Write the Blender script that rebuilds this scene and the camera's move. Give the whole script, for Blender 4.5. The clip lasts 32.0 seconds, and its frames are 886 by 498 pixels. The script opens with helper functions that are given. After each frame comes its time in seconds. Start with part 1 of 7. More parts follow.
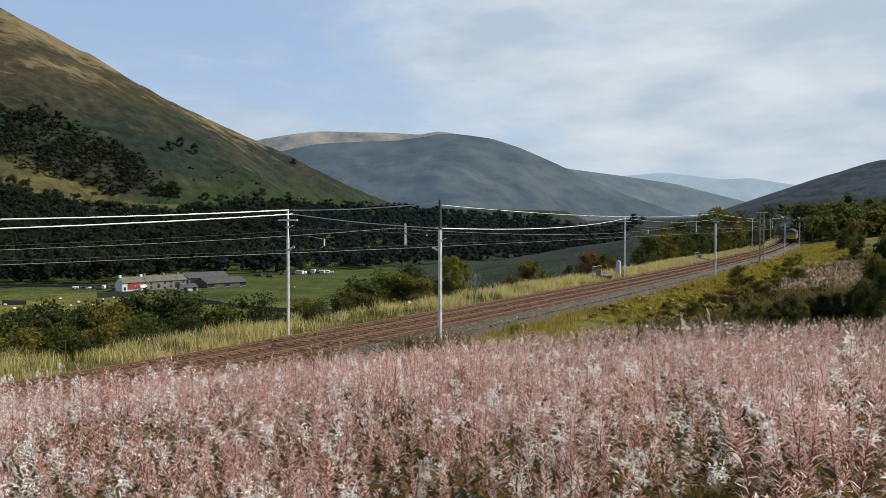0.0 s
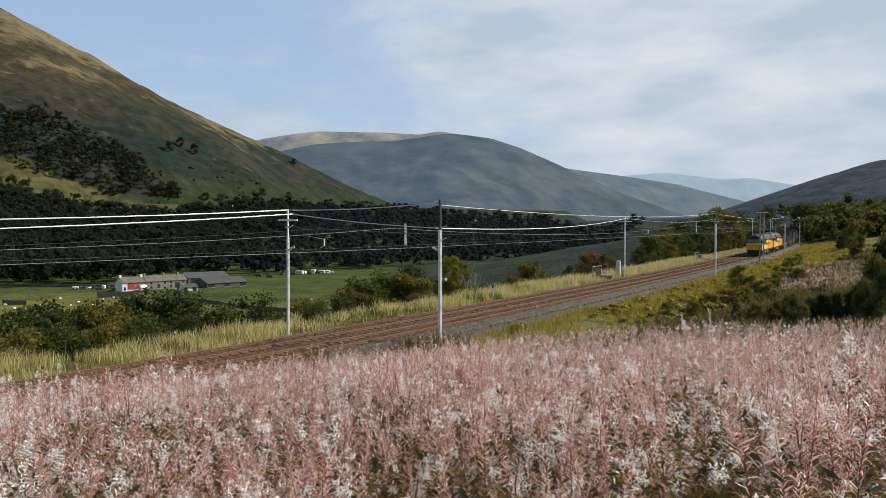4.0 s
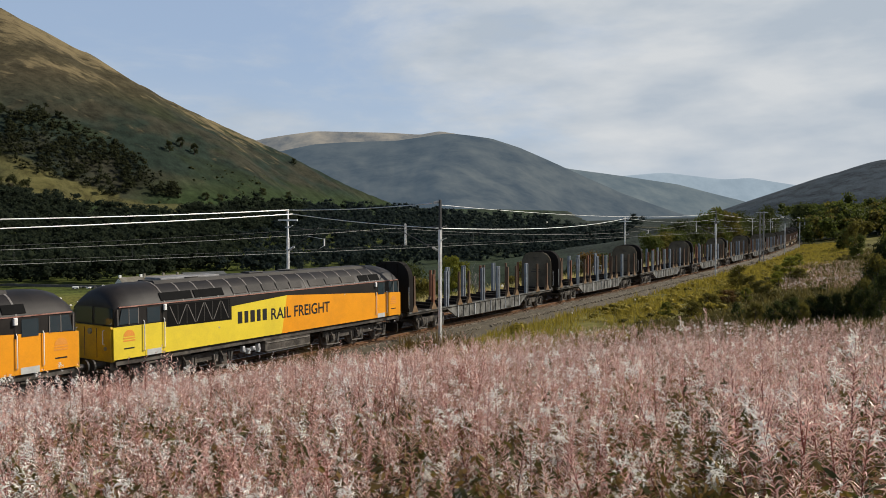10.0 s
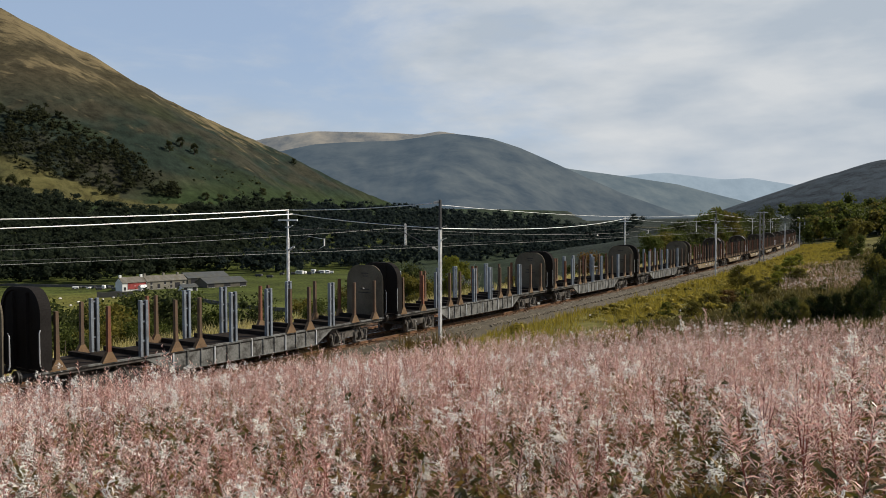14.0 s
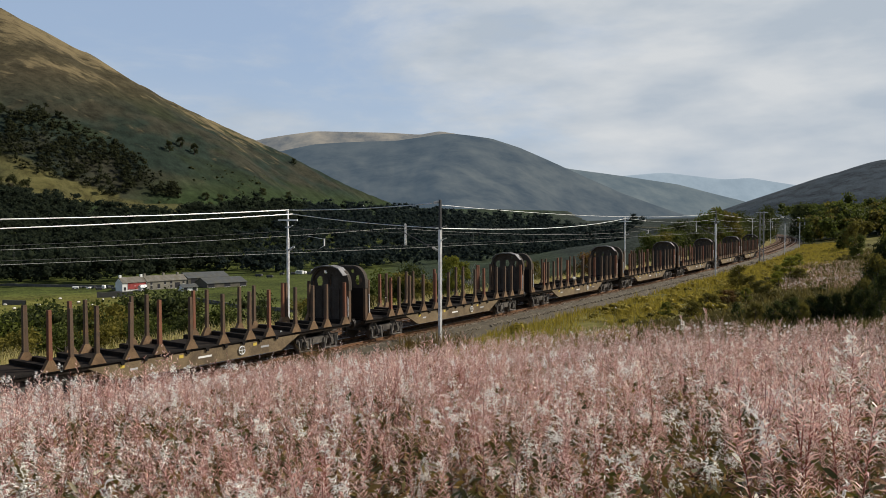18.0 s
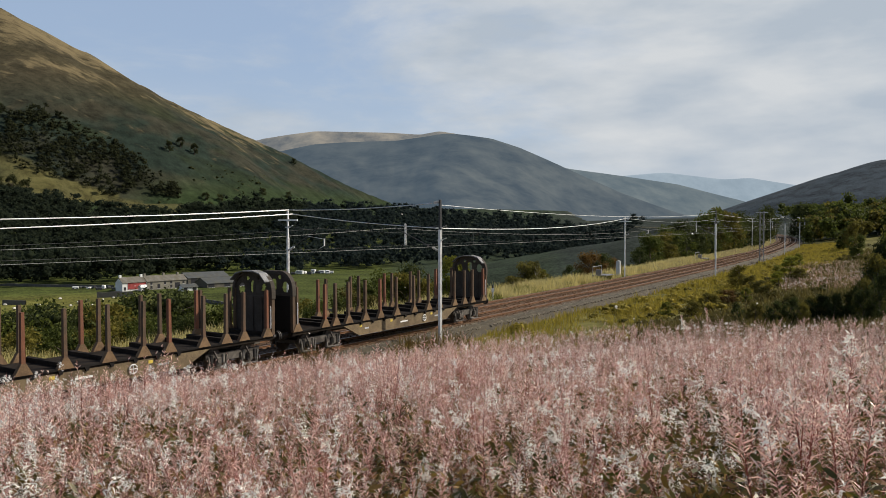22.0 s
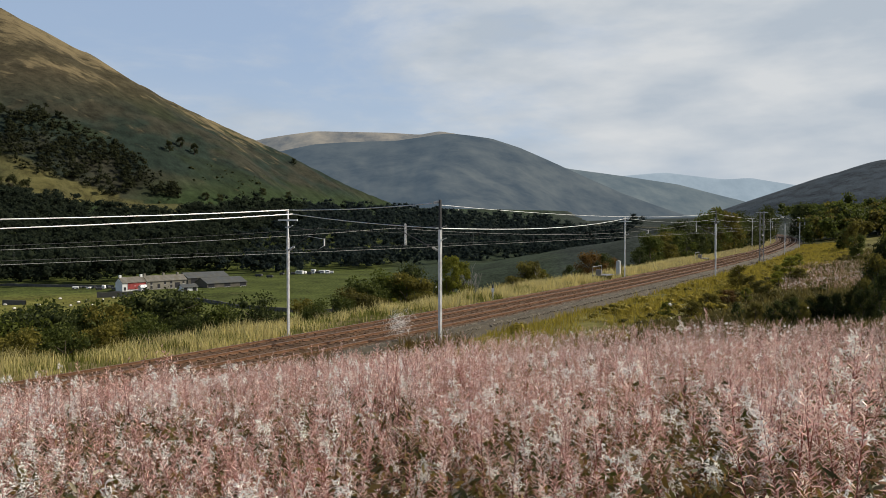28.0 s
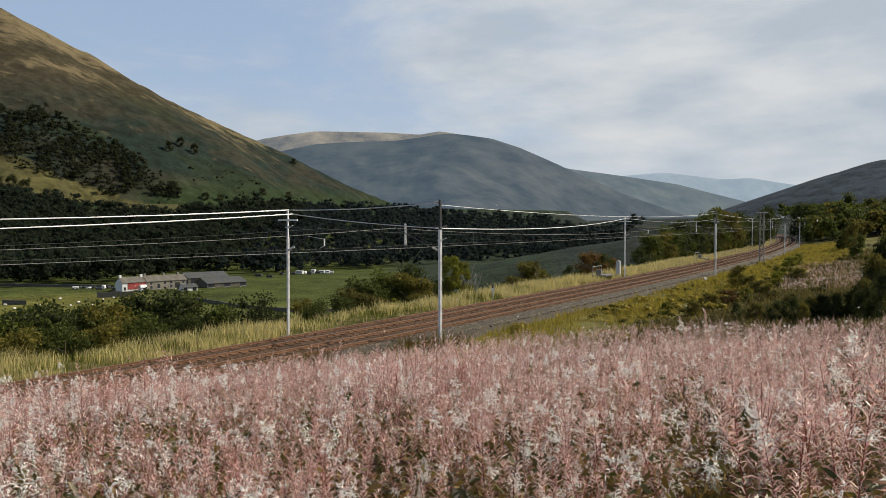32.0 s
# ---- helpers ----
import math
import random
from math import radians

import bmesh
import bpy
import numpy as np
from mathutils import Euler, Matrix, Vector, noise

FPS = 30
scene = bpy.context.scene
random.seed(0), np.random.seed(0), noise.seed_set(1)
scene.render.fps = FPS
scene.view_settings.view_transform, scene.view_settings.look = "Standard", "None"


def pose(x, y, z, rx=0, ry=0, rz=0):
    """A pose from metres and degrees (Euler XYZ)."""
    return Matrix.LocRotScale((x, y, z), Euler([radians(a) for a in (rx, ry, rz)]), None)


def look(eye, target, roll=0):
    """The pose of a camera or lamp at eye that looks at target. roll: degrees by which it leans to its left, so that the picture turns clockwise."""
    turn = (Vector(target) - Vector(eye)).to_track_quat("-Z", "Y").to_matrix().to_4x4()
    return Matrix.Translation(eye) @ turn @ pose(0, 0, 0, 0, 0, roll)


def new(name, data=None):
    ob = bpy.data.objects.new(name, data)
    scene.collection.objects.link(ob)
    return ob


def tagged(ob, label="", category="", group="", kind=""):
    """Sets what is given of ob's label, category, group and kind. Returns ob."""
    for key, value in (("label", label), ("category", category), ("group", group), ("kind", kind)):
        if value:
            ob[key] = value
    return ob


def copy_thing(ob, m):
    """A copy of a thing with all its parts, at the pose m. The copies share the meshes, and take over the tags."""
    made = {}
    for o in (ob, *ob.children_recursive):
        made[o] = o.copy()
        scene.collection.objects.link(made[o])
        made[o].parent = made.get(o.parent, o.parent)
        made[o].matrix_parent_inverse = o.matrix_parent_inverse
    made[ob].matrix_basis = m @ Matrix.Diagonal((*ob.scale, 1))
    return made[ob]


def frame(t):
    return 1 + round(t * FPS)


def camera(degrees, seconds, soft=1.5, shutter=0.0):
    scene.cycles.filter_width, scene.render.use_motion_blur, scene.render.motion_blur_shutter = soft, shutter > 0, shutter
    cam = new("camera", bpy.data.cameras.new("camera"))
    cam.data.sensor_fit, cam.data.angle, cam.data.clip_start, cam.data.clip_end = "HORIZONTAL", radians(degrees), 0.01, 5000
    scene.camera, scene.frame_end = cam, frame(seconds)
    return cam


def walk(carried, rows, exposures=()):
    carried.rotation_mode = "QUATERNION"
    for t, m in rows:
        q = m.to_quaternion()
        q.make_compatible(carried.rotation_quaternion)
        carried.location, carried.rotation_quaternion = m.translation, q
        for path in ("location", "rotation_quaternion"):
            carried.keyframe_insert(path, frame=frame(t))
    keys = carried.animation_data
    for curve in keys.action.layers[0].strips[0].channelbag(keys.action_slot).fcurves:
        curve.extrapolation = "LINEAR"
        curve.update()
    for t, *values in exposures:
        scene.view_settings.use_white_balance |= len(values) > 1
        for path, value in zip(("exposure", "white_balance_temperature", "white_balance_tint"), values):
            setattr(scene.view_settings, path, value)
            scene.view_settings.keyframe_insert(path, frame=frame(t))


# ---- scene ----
# Camera: it stands still on a bank above the railway.
EYE_Z = 6.02
cam = camera(60.0, 32.0, soft=0.45)
STAND = pose(0, 0, EYE_Z, 90 - 1.519, 0, 0)
walk(cam, [(0.0, STAND), (32.0, STAND)], exposures=[(0.0, 0.12, 6200, 8), (8.0, 0.12, 6250, 8), (9.0, 0.03, 6350, 9), (10.0, -0.03, 6500, 10), (23.0, -0.03, 6500, 10), (32.0, 0.0, 6550, 10)])

# World: hazy blue sky with broken cloud, sun high on the right and ahead.
SUN_EL, SUN_AZ = 38.0, 74.0          # degrees above the horizon, degrees right of the view
world = bpy.data.worlds.new("sky")
scene.world = world
world.use_nodes = True


def build_sky():
    nt = world.node_tree
    N, L = nt.nodes, nt.links
    N.clear()
    out = N.new("ShaderNodeOutputWorld")
    bg = N.new("ShaderNodeBackground")
    sky = N.new("ShaderNodeTexSky")
    sky.sky_type = "NISHITA"
    sky.sun_disc = False
    sky.sun_elevation = radians(SUN_EL)
    sky.sun_rotation = radians(SUN_AZ)
    sky.air_density, sky.dust_density, sky.ozone_density = 1.0, 1.2, 1.4
    tc = N.new("ShaderNodeTexCoord")
    mp = N.new("ShaderNodeMapping")
    mp.inputs["Scale"].default_value = (1.0, 1.0, 3.2)
    mp.inputs["Location"].default_value = (0.35, 0.1, 0.2)
    L.new(tc.outputs["Generated"], mp.inputs["Vector"])
    big = N.new("ShaderNodeTexNoise")
    big.inputs["Scale"].default_value = 2.6
    big.inputs["Detail"].default_value = 7
    big.inputs["Roughness"].default_value = 0.60
    big.inputs["Distortion"].default_value = 0.25
    L.new(mp.outputs[0], big.inputs["Vector"])
    # More cloud towards the right and low down, clear blue high on the left.
    sep = N.new("ShaderNodeSeparateXYZ")
    L.new(tc.outputs["Generated"], sep.inputs[0])
    mul = N.new("ShaderNodeMath"); mul.operation = "MULTIPLY_ADD"
    mul.inputs[1].default_value = 0.34
    L.new(sep.outputs["X"], mul.inputs[0])
    L.new(big.outputs["Fac"], mul.inputs[2])
    cov = N.new("ShaderNodeMapRange")
    cov.interpolation_type = "SMOOTHSTEP"
    cov.inputs["From Min"].default_value = 0.27
    cov.inputs["From Max"].default_value = 0.60
    L.new(mul.outputs[0], cov.inputs["Value"])
    low = N.new("ShaderNodeMapRange")
    low.interpolation_type = "SMOOTHSTEP"
    low.inputs["From Min"].default_value = 0.22
    low.inputs["From Max"].default_value = 0.04
    low.inputs["To Min"].default_value = 0.0
    low.inputs["To Max"].default_value = 0.55
    L.new(sep.outputs["Z"], low.inputs["Value"])
    # overhead the cloud thins out to clear blue
    high = N.new("ShaderNodeMapRange")
    high.interpolation_type = "SMOOTHSTEP"
    high.inputs["From Min"].default_value = 0.30
    high.inputs["From Max"].default_value = 0.50
    high.inputs["To Min"].default_value = 1.0
    high.inputs["To Max"].default_value = 0.0
    L.new(sep.outputs["Z"], high.inputs["Value"])
    thin = N.new("ShaderNodeMath"); thin.operation = "MULTIPLY"
    L.new(cov.outputs[0], thin.inputs[0]); L.new(high.outputs[0], thin.inputs[1])
    mx = N.new("ShaderNodeMath"); mx.operation = "MAXIMUM"
    L.new(thin.outputs[0], mx.inputs[0]); L.new(low.outputs[0], mx.inputs[1])
    shade = N.new("ShaderNodeTexNoise")
    shade.inputs["Scale"].default_value = 6.5
    shade.inputs["Detail"].default_value = 6
    L.new(mp.outputs[0], shade.inputs["Vector"])
    cr = N.new("ShaderNodeValToRGB")
    cr.color_ramp.elements[0].position = 0.36
    cr.color_ramp.elements[0].color = (5.0, 5.7, 6.5, 1)
    cr.color_ramp.elements[1].position = 0.68
    cr.color_ramp.elements[1].color = (7.2, 7.5, 7.75, 1)
    L.new(shade.outputs["Fac"], cr.inputs["Fac"])
    tint = N.new("ShaderNodeMix"); tint.data_type = "RGBA"; tint.blend_type = "MIX"
    tint.inputs["Factor"].default_value = 0.55
    tint.inputs["B"].default_value = (5.0, 6.4, 8.7, 1)
    L.new(sky.outputs[0], tint.inputs["A"])
    tf = N.new("ShaderNodeMath"); tf.operation = "MULTIPLY"; tf.inputs[1].default_value = 0.6
    L.new(high.outputs[0], tf.inputs[0]); L.new(tf.outputs[0], tint.inputs["Factor"])
    mix = N.new("ShaderNodeMix"); mix.data_type = "RGBA"
    L.new(mx.outputs[0], mix.inputs["Factor"])
    L.new(tint.outputs["Result"], mix.inputs["A"])
    L.new(cr.outputs[0], mix.inputs["B"])
    L.new(mix.outputs["Result"], bg.inputs["Color"])
    bg.inputs["Strength"].default_value = 0.092
    L.new(bg.outputs[0], out.inputs[0])


build_sky()
sun_data = bpy.data.lights.new("sun", "SUN")
sun_data.energy = 5.0
sun_data.angle = radians(0.6)
sun_data.color = (1.0, 0.915, 0.78)
sun = new("sun", sun_data)
_az, _el = radians(SUN_AZ), radians(SUN_EL)
sun.matrix_world = look((0, 0, 300), (-math.sin(_az) * math.cos(_el) * 100, -math.cos(_az) * math.cos(_el) * 100, 300 - math.sin(_el) * 100))


# ---- materials ----
def nodes_of(name):
    m = bpy.data.materials.new(name)
    m.use_nodes = True
    nt = m.node_tree
    return m, nt, nt.nodes, nt.links, nt.nodes["Principled BSDF"]


def mat(name, col, rough=0.7, metal=0.0, var=0.25, scale=3.0, fine=40.0, bump=0.15, dirt=None, dirt_amt=0.5,
        obj_rand=0.0, island=0.0, transl=0.0, spec=0.3, coords="Object"):
    """A surface with variation at two scales, an optional dirt colour, and a fine bump."""
    m, nt, N, L, b = nodes_of(name)
    tc = N.new("ShaderNodeTexCoord")
    n1 = N.new("ShaderNodeTexNoise"); n1.inputs["Scale"].default_value = scale; n1.inputs["Detail"].default_value = 5
    n2 = N.new("ShaderNodeTexNoise"); n2.inputs["Scale"].default_value = fine; n2.inputs["Detail"].default_value = 3
    L.new(tc.outputs[coords], n1.inputs["Vector"]); L.new(tc.outputs[coords], n2.inputs["Vector"])
    add = N.new("ShaderNodeMath"); add.operation = "ADD"
    L.new(n1.outputs["Fac"], add.inputs[0]); L.new(n2.outputs["Fac"], add.inputs[1])
    last = add.outputs[0]
    extra = 0.0
    for amount, node, socket in ((obj_rand, "ShaderNodeObjectInfo", "Random"), (island, "ShaderNodeNewGeometry", "Random Per Island")):
        if amount:
            r = N.new(node)
            ma = N.new("ShaderNodeMath"); ma.operation = "MULTIPLY_ADD"; ma.inputs[1].default_value = amount
            L.new(r.outputs[socket], ma.inputs[0]); L.new(last, ma.inputs[2])
            last = ma.outputs[0]; extra += amount
    mr = N.new("ShaderNodeMapRange")
    mr.inputs["From Min"].default_value = 0.6; mr.inputs["From Max"].default_value = 1.4 + extra
    mr.inputs["To Min"].default_value = 1 - var; mr.inputs["To Max"].default_value = 1 + var
    L.new(last, mr.inputs["Value"])
    mul = N.new("ShaderNodeMix"); mul.data_type = "RGBA"; mul.blend_type = "MULTIPLY"; mul.inputs["Factor"].default_value = 1
    mul.inputs["A"].default_value = (*col, 1)
    L.new(mr.outputs[0], mul.inputs["B"])
    colour = mul.outputs["Result"]
    if dirt:
        n3 = N.new("ShaderNodeTexNoise"); n3.inputs["Scale"].default_value = scale * 0.7; n3.inputs["Detail"].default_value = 8
        n3.inputs["Roughness"].default_value = 0.65
        L.new(tc.outputs[coords], n3.inputs["Vector"])
        dr = N.new("ShaderNodeMapRange"); dr.interpolation_type = "SMOOTHSTEP"
        dr.inputs["From Min"].default_value = 0.42; dr.inputs["From Max"].default_value = 0.68
        dr.inputs["To Max"].default_value = dirt_amt
        L.new(n3.outputs["Fac"], dr.inputs["Value"])
        dm = N.new("ShaderNodeMix"); dm.data_type = "RGBA"
        L.new(dr.outputs[0], dm.inputs["Factor"]); L.new(colour, dm.inputs["A"]); dm.inputs["B"].default_value = (*dirt, 1)
        colour = dm.outputs["Result"]
    L.new(colour, b.inputs["Base Color"])
    b.inputs["Roughness"].default_value = rough
    b.inputs["Metallic"].default_value = metal
    b.inputs["Specular IOR Level"].default_value = spec
    if bump:
        bp = N.new("ShaderNodeBump"); bp.inputs["Strength"].default_value = bump; bp.inputs["Distance"].default_value = 0.03
        L.new(add.outputs[0], bp.inputs["Height"]); L.new(bp.outputs[0], b.inputs["Normal"])
    if transl:
        tr = N.new("ShaderNodeBsdfTranslucent"); L.new(colour, tr.inputs["Color"])
        ms = N.new("ShaderNodeMixShader"); ms.inputs[0].default_value = transl
        L.new(b.outputs[0], ms.inputs[1]); L.new(tr.outputs[0], ms.inputs[2])
        L.new(ms.outputs[0], N["Material Output"].inputs["Surface"])
    return m


def glass_mat(name, col, rough=0.08):
    m, nt, N, L, b = nodes_of(name)
    b.inputs["Base Color"].default_value = (*col, 1)
    b.inputs["Roughness"].default_value = rough
    b.inputs["Specular IOR Level"].default_value = 0.7
    return m


# ---- mesh helpers ----
class Build:
    """Collects vertices and faces for one mesh."""

    def __init__(self):
        self.v, self.f = [], []

    def add(self, vs, fs):
        k = len(self.v)
        self.v += [tuple(p) for p in vs]
        self.f += [tuple(i + k for i in f) for f in fs]
        return self

    def box(self, x0, x1, y0, y1, z0, z1, c=0.0):
        """A box; c cuts its upright and top edges."""
        if c <= 0:
            return self.add([(x, y, z) for z in (z0, z1) for y in (y0, y1) for x in (x0, x1)],
                            [(0, 2, 3, 1), (4, 5, 7, 6), (0, 1, 5, 4), (2, 6, 7, 3), (0, 4, 6, 2), (1, 3, 7, 5)])
        ring = [(x0 + c, y0), (x1 - c, y0), (x1, y0 + c), (x1, y1 - c), (x1 - c, y1), (x0 + c, y1), (x0, y1 - c), (x0, y0 + c)]
        mx, my = (x0 + x1) / 2, (y0 + y1) / 2
        inner = [(x + (c if x < mx else -c) * 0.7, y + (c if y < my else -c) * 0.7) for x, y in ring]
        vs = [(x, y, z0) for x, y in ring] + [(x, y, z1 - c) for x, y in ring] + [(x, y, z1) for x, y in inner]
        fs = [tuple(range(7, -1, -1)), tuple(range(16, 24))]
        for k in (0, 8):
            fs += [(k + i, k + (i + 1) % 8, k + 8 + (i + 1) % 8, k + 8 + i) for i in range(8)]
        return self.add(vs, fs)

    def prism(self, outline, a, b, axis="y"):
        """Extrudes an outline of (p, q) pairs from a to b along an axis; p, q are the other two axes in order."""
        def at(p, q, r):
            return {"x": (r, p, q), "y": (p, r, q), "z": (p, q, r)}[axis]
        n = len(outline)
        vs = [at(p, q, a) for p, q in outline] + [at(p, q, b) for p, q in outline]
        fs = [tuple(range(n)), tuple(range(2 * n - 1, n - 1, -1))] + [(i, n + i, n + (i + 1) % n, (i + 1) % n) for i in range(n)]
        return self.add(vs, fs)

    def tube(self, pts, r, sides=8, r2=None, caps=True):
        """A round bar along a line of points, tapering from r to r2."""
        pts = [Vector(p) for p in pts]
        r2 = r if r2 is None else r2
        rings = []
        for i, p in enumerate(pts):
            d = (pts[min(i + 1, len(pts) - 1)] - pts[max(i - 1, 0)]).normalized()
            side = d.cross(Vector((0, 0, 1))) if abs(d.z) < 0.95 else d.cross(Vector((1, 0, 0)))
            side.normalize()
            up = side.cross(d)
            rr = r + (r2 - r) * i / max(1, len(pts) - 1)
            rings.append([p + side * (rr * math.cos(a)) + up * (rr * math.sin(a)) for a in (2 * math.pi * k / sides for k in range(sides))])
        fs = []
        for i in range(len(pts) - 1):
            fs += [(i * sides + k, i * sides + (k + 1) % sides, (i + 1) * sides + (k + 1) % sides, (i + 1) * sides + k) for k in range(sides)]
        if caps:
            fs += [tuple(range(sides - 1, -1, -1)), tuple(range((len(pts) - 1) * sides, len(pts) * sides))]
        return self.add([p for ring in rings for p in ring], fs)

    def disc(self, cx, cy, cz, r, w, sides=20, axis="y", hole=0.0):
        """A wheel-like disc about an axis."""
        pr = [(r * math.cos(2 * math.pi * k / sides), r * math.sin(2 * math.pi * k / sides)) for k in range(sides)]
        if axis == "y":
            return self.prism([(cx + p, cz + q) for p, q in pr], cy - w / 2, cy + w / 2, "y")
        if axis == "x":
            return self.prism([(cy + p, cz + q) for p, q in pr], cx - w / 2, cx + w / 2, "x")
        return self.prism([(cx + p, cy + q) for p, q in pr], cz - w / 2, cz + w / 2, "z")

    def mesh(self, name, material, smooth=False):
        me = bpy.data.meshes.new(name)
        me.from_pydata(self.v, [], self.f)
        bm = bmesh.new()
        bm.from_mesh(me)
        bmesh.ops.recalc_face_normals(bm, faces=bm.faces)
        bm.to_mesh(me)
        bm.free()
        me.materials.append(material)
        if smooth:
            me.polygons.foreach_set("use_smooth", [True] * len(me.polygons))
            me.set_sharp_from_angle(angle=radians(35))
        me.update()
        return me


def part(name, build, material, parent=None, label="", smooth=False, at=None):
    """One mesh object, under a thing or under a part."""
    me = build if isinstance(build, bpy.types.Mesh) else build.mesh(name, material, smooth)
    ob = new(name, me)
    if parent is not None:
        ob.parent = parent
    if at is not None:
        ob.matrix_basis = at
    if label:
        ob["label"] = label
    return ob


def np_mesh(name, V, F, material, smooth=False):
    """A mesh from arrays: V (n, 3), F (m, 3 or 4)."""
    V = np.ascontiguousarray(V, dtype=np.float32)
    F = np.ascontiguousarray(F, dtype=np.int32)
    me = bpy.data.meshes.new(name)
    me.vertices.add(len(V))
    me.vertices.foreach_set("co", V.ravel())
    k = F.shape[1]
    me.loops.add(F.size)
    me.loops.foreach_set("vertex_index", F.ravel())
    me.polygons.add(len(F))
    me.polygons.foreach_set("loop_start", np.arange(0, F.size, k, dtype=np.int32))
    if smooth:
        me.polygons.foreach_set("use_smooth", np.ones(len(F), dtype=bool))
    me.update(calc_edges=True)
    me.materials.append(material)
    return me


# ---- the line of the railway ----
# s runs along the near track, away from the place abreast of the front mast; w is to the right of its centre line.
def _line():
    ss = np.arange(-760.0, 900.1, 1.0)
    u = ss / 100
    bend = np.where(ss < 0, 0.0, -0.0327 * u - 0.0235 * u ** 2 + 0.0056 * u ** 3)
    b240 = -0.0327 * 2.4 - 0.0235 * 2.4 ** 2 + 0.0056 * 2.4 ** 3
    bend = np.where(ss > 240, b240 - 0.085 * (u - 2.4), bend)
    th = 0.5907 + bend
    dx, dy = np.sin(th), np.cos(th)
    i0 = int(np.argmin(abs(ss)))
    X, Y = np.cumsum(dx), np.cumsum(dy)
    X, Y = X - X[i0], Y - Y[i0]
    # the near side of the train passes through this point
    X += -8.833 - 1.395 * math.cos(0.5907)
    Y += 34.26 + 1.395 * math.sin(0.5907)
    Z = np.where(ss < 0, 0.007 * ss * 0.3, 0.007 * ss + 0.04e-4 * ss ** 2)
    return ss, X, Y, Z, th


SS, LX, LY, LZ, LTH = _line()
RAIL_DROP = 0.22          # the rails lie this far below the line on which the masts are set out


def track(s, w=0.0, z=0.0):
    """The place at s along and w to the right of the near track, z above its rails."""
    th = np.interp(s, SS, LTH)
    return Vector((np.interp(s, SS, LX) + w * math.cos(th), np.interp(s, SS, LY) - w * math.sin(th), np.interp(s, SS, LZ) + z))


def track_pose(s):
    """The pose of a vehicle at s: its x axis points towards the way it goes (towards falling s)."""
    a, b = track(s - 6), track(s + 6)
    d = (a - b).normalized()
    left = Vector((0, 0, 1)).cross(d).normalized()
    up = d.cross(left)
    m = Matrix((d, left, up)).transposed().to_4x4()
    m.translation = track(s, 0.0, -RAIL_DROP)
    return m


def strip(s0, s1, step, profile):
    """A swept strip along the track; profile is a list of (w, z)."""
    b = Build()
    n = len(profile)
    s = np.arange(s0, s1 + 0.01, step)
    vs = [track(a, w, z - RAIL_DROP) for a in s for w, z in profile]
    fs = [(i * n + k, i * n + k + 1, (i + 1) * n + k + 1, (i + 1) * n + k) for i in range(len(s) - 1) for k in range(n - 1)]
    return b.add(vs, fs)


# ---- land ----
def smooth01(a, b, x):
    t = np.clip((x - a) / (b - a), 0, 1)
    return t * t * (3 - 2 * t)


def ridge_height(x, y, pts, slope, round_=40.0):
    """Height of a ridge with the given crest points (x, y, z) that falls off by slope on both sides."""
    best = np.full(x.shape, -1e9)
    away = np.full(x.shape, 1e9)
    for (ax, ay, az), (bx, by, bz) in zip(pts[:-1], pts[1:]):
        dx, dy = bx - ax, by - ay
        t = np.clip(((x - ax) * dx + (y - ay) * dy) / (dx * dx + dy * dy), 0, 1)
        d = np.hypot(x - ax - t * dx, y - ay - t * dy)
        h = az + t * (bz - az) - slope * (np.sqrt(d * d + round_ ** 2) - round_)
        best = np.maximum(best, h)
        away = np.minimum(away, d)
    return best, away


def seen_at(px, py, dist):
    """A crest point given by how far right (px) and up (py) it lies in thousandths of the distance."""
    return (px * dist / 1000, dist, EYE_Z + py * dist / 1000)


LEFT_FELL = [seen_at(*p) for p in ((-1500, 480, 1250), (-1000, 420, 1280), (-760, 366, 1280), (-577, 287, 1300), (-467, 230, 1340), (-393, 186, 1385), (-356, 166, 1400),
                                   (-283, 132, 1470), (-209, 99, 1540), (-167, 77, 1590), (-120, 54, 1650), (-60, 30, 1720), (-10, 4, 1790), (40, -14, 1850))]
RIGHT_FELL = [seen_at(*p) for p in ((398, -12, 1150), (412, 22, 1110), (428, 42, 1080), (468, 55.5, 1000), (527, 75, 960), (577, 90, 930), (700, 120, 900), (1000, 165, 850), (1700, 200, 800))]

SPUR = [(150, 300, 2), (112, 320, 3.5), (96, 335, 3), (84, 400, -2), (62, 440, -8), (35, 490, -18)]


def near_track(x, y):
    """s and w of points, and the height of the rails abreast of them."""
    s = np.empty(x.shape); w = np.empty(x.shape)
    idx = np.arange(0, len(SS), 6)
    for k in range(0, len(x), 20000):
        xs, ys = x[k:k + 20000, None], y[k:k + 20000, None]
        i = idx[np.argmin((xs - LX[None, idx]) ** 2 + (ys - LY[None, idx]) ** 2, axis=1)]
        dx, dy = x[k:k + 20000] - LX[i], y[k:k + 20000] - LY[i]
        st, ct = np.sin(LTH[i]), np.cos(LTH[i])
        s[k:k + 20000] = SS[i] + dx * st + dy * ct
        w[k:k + 20000] = dx * ct - dy * st
    return s, w, np.interp(s, SS, LZ)


FLOOR_Z = -21.0


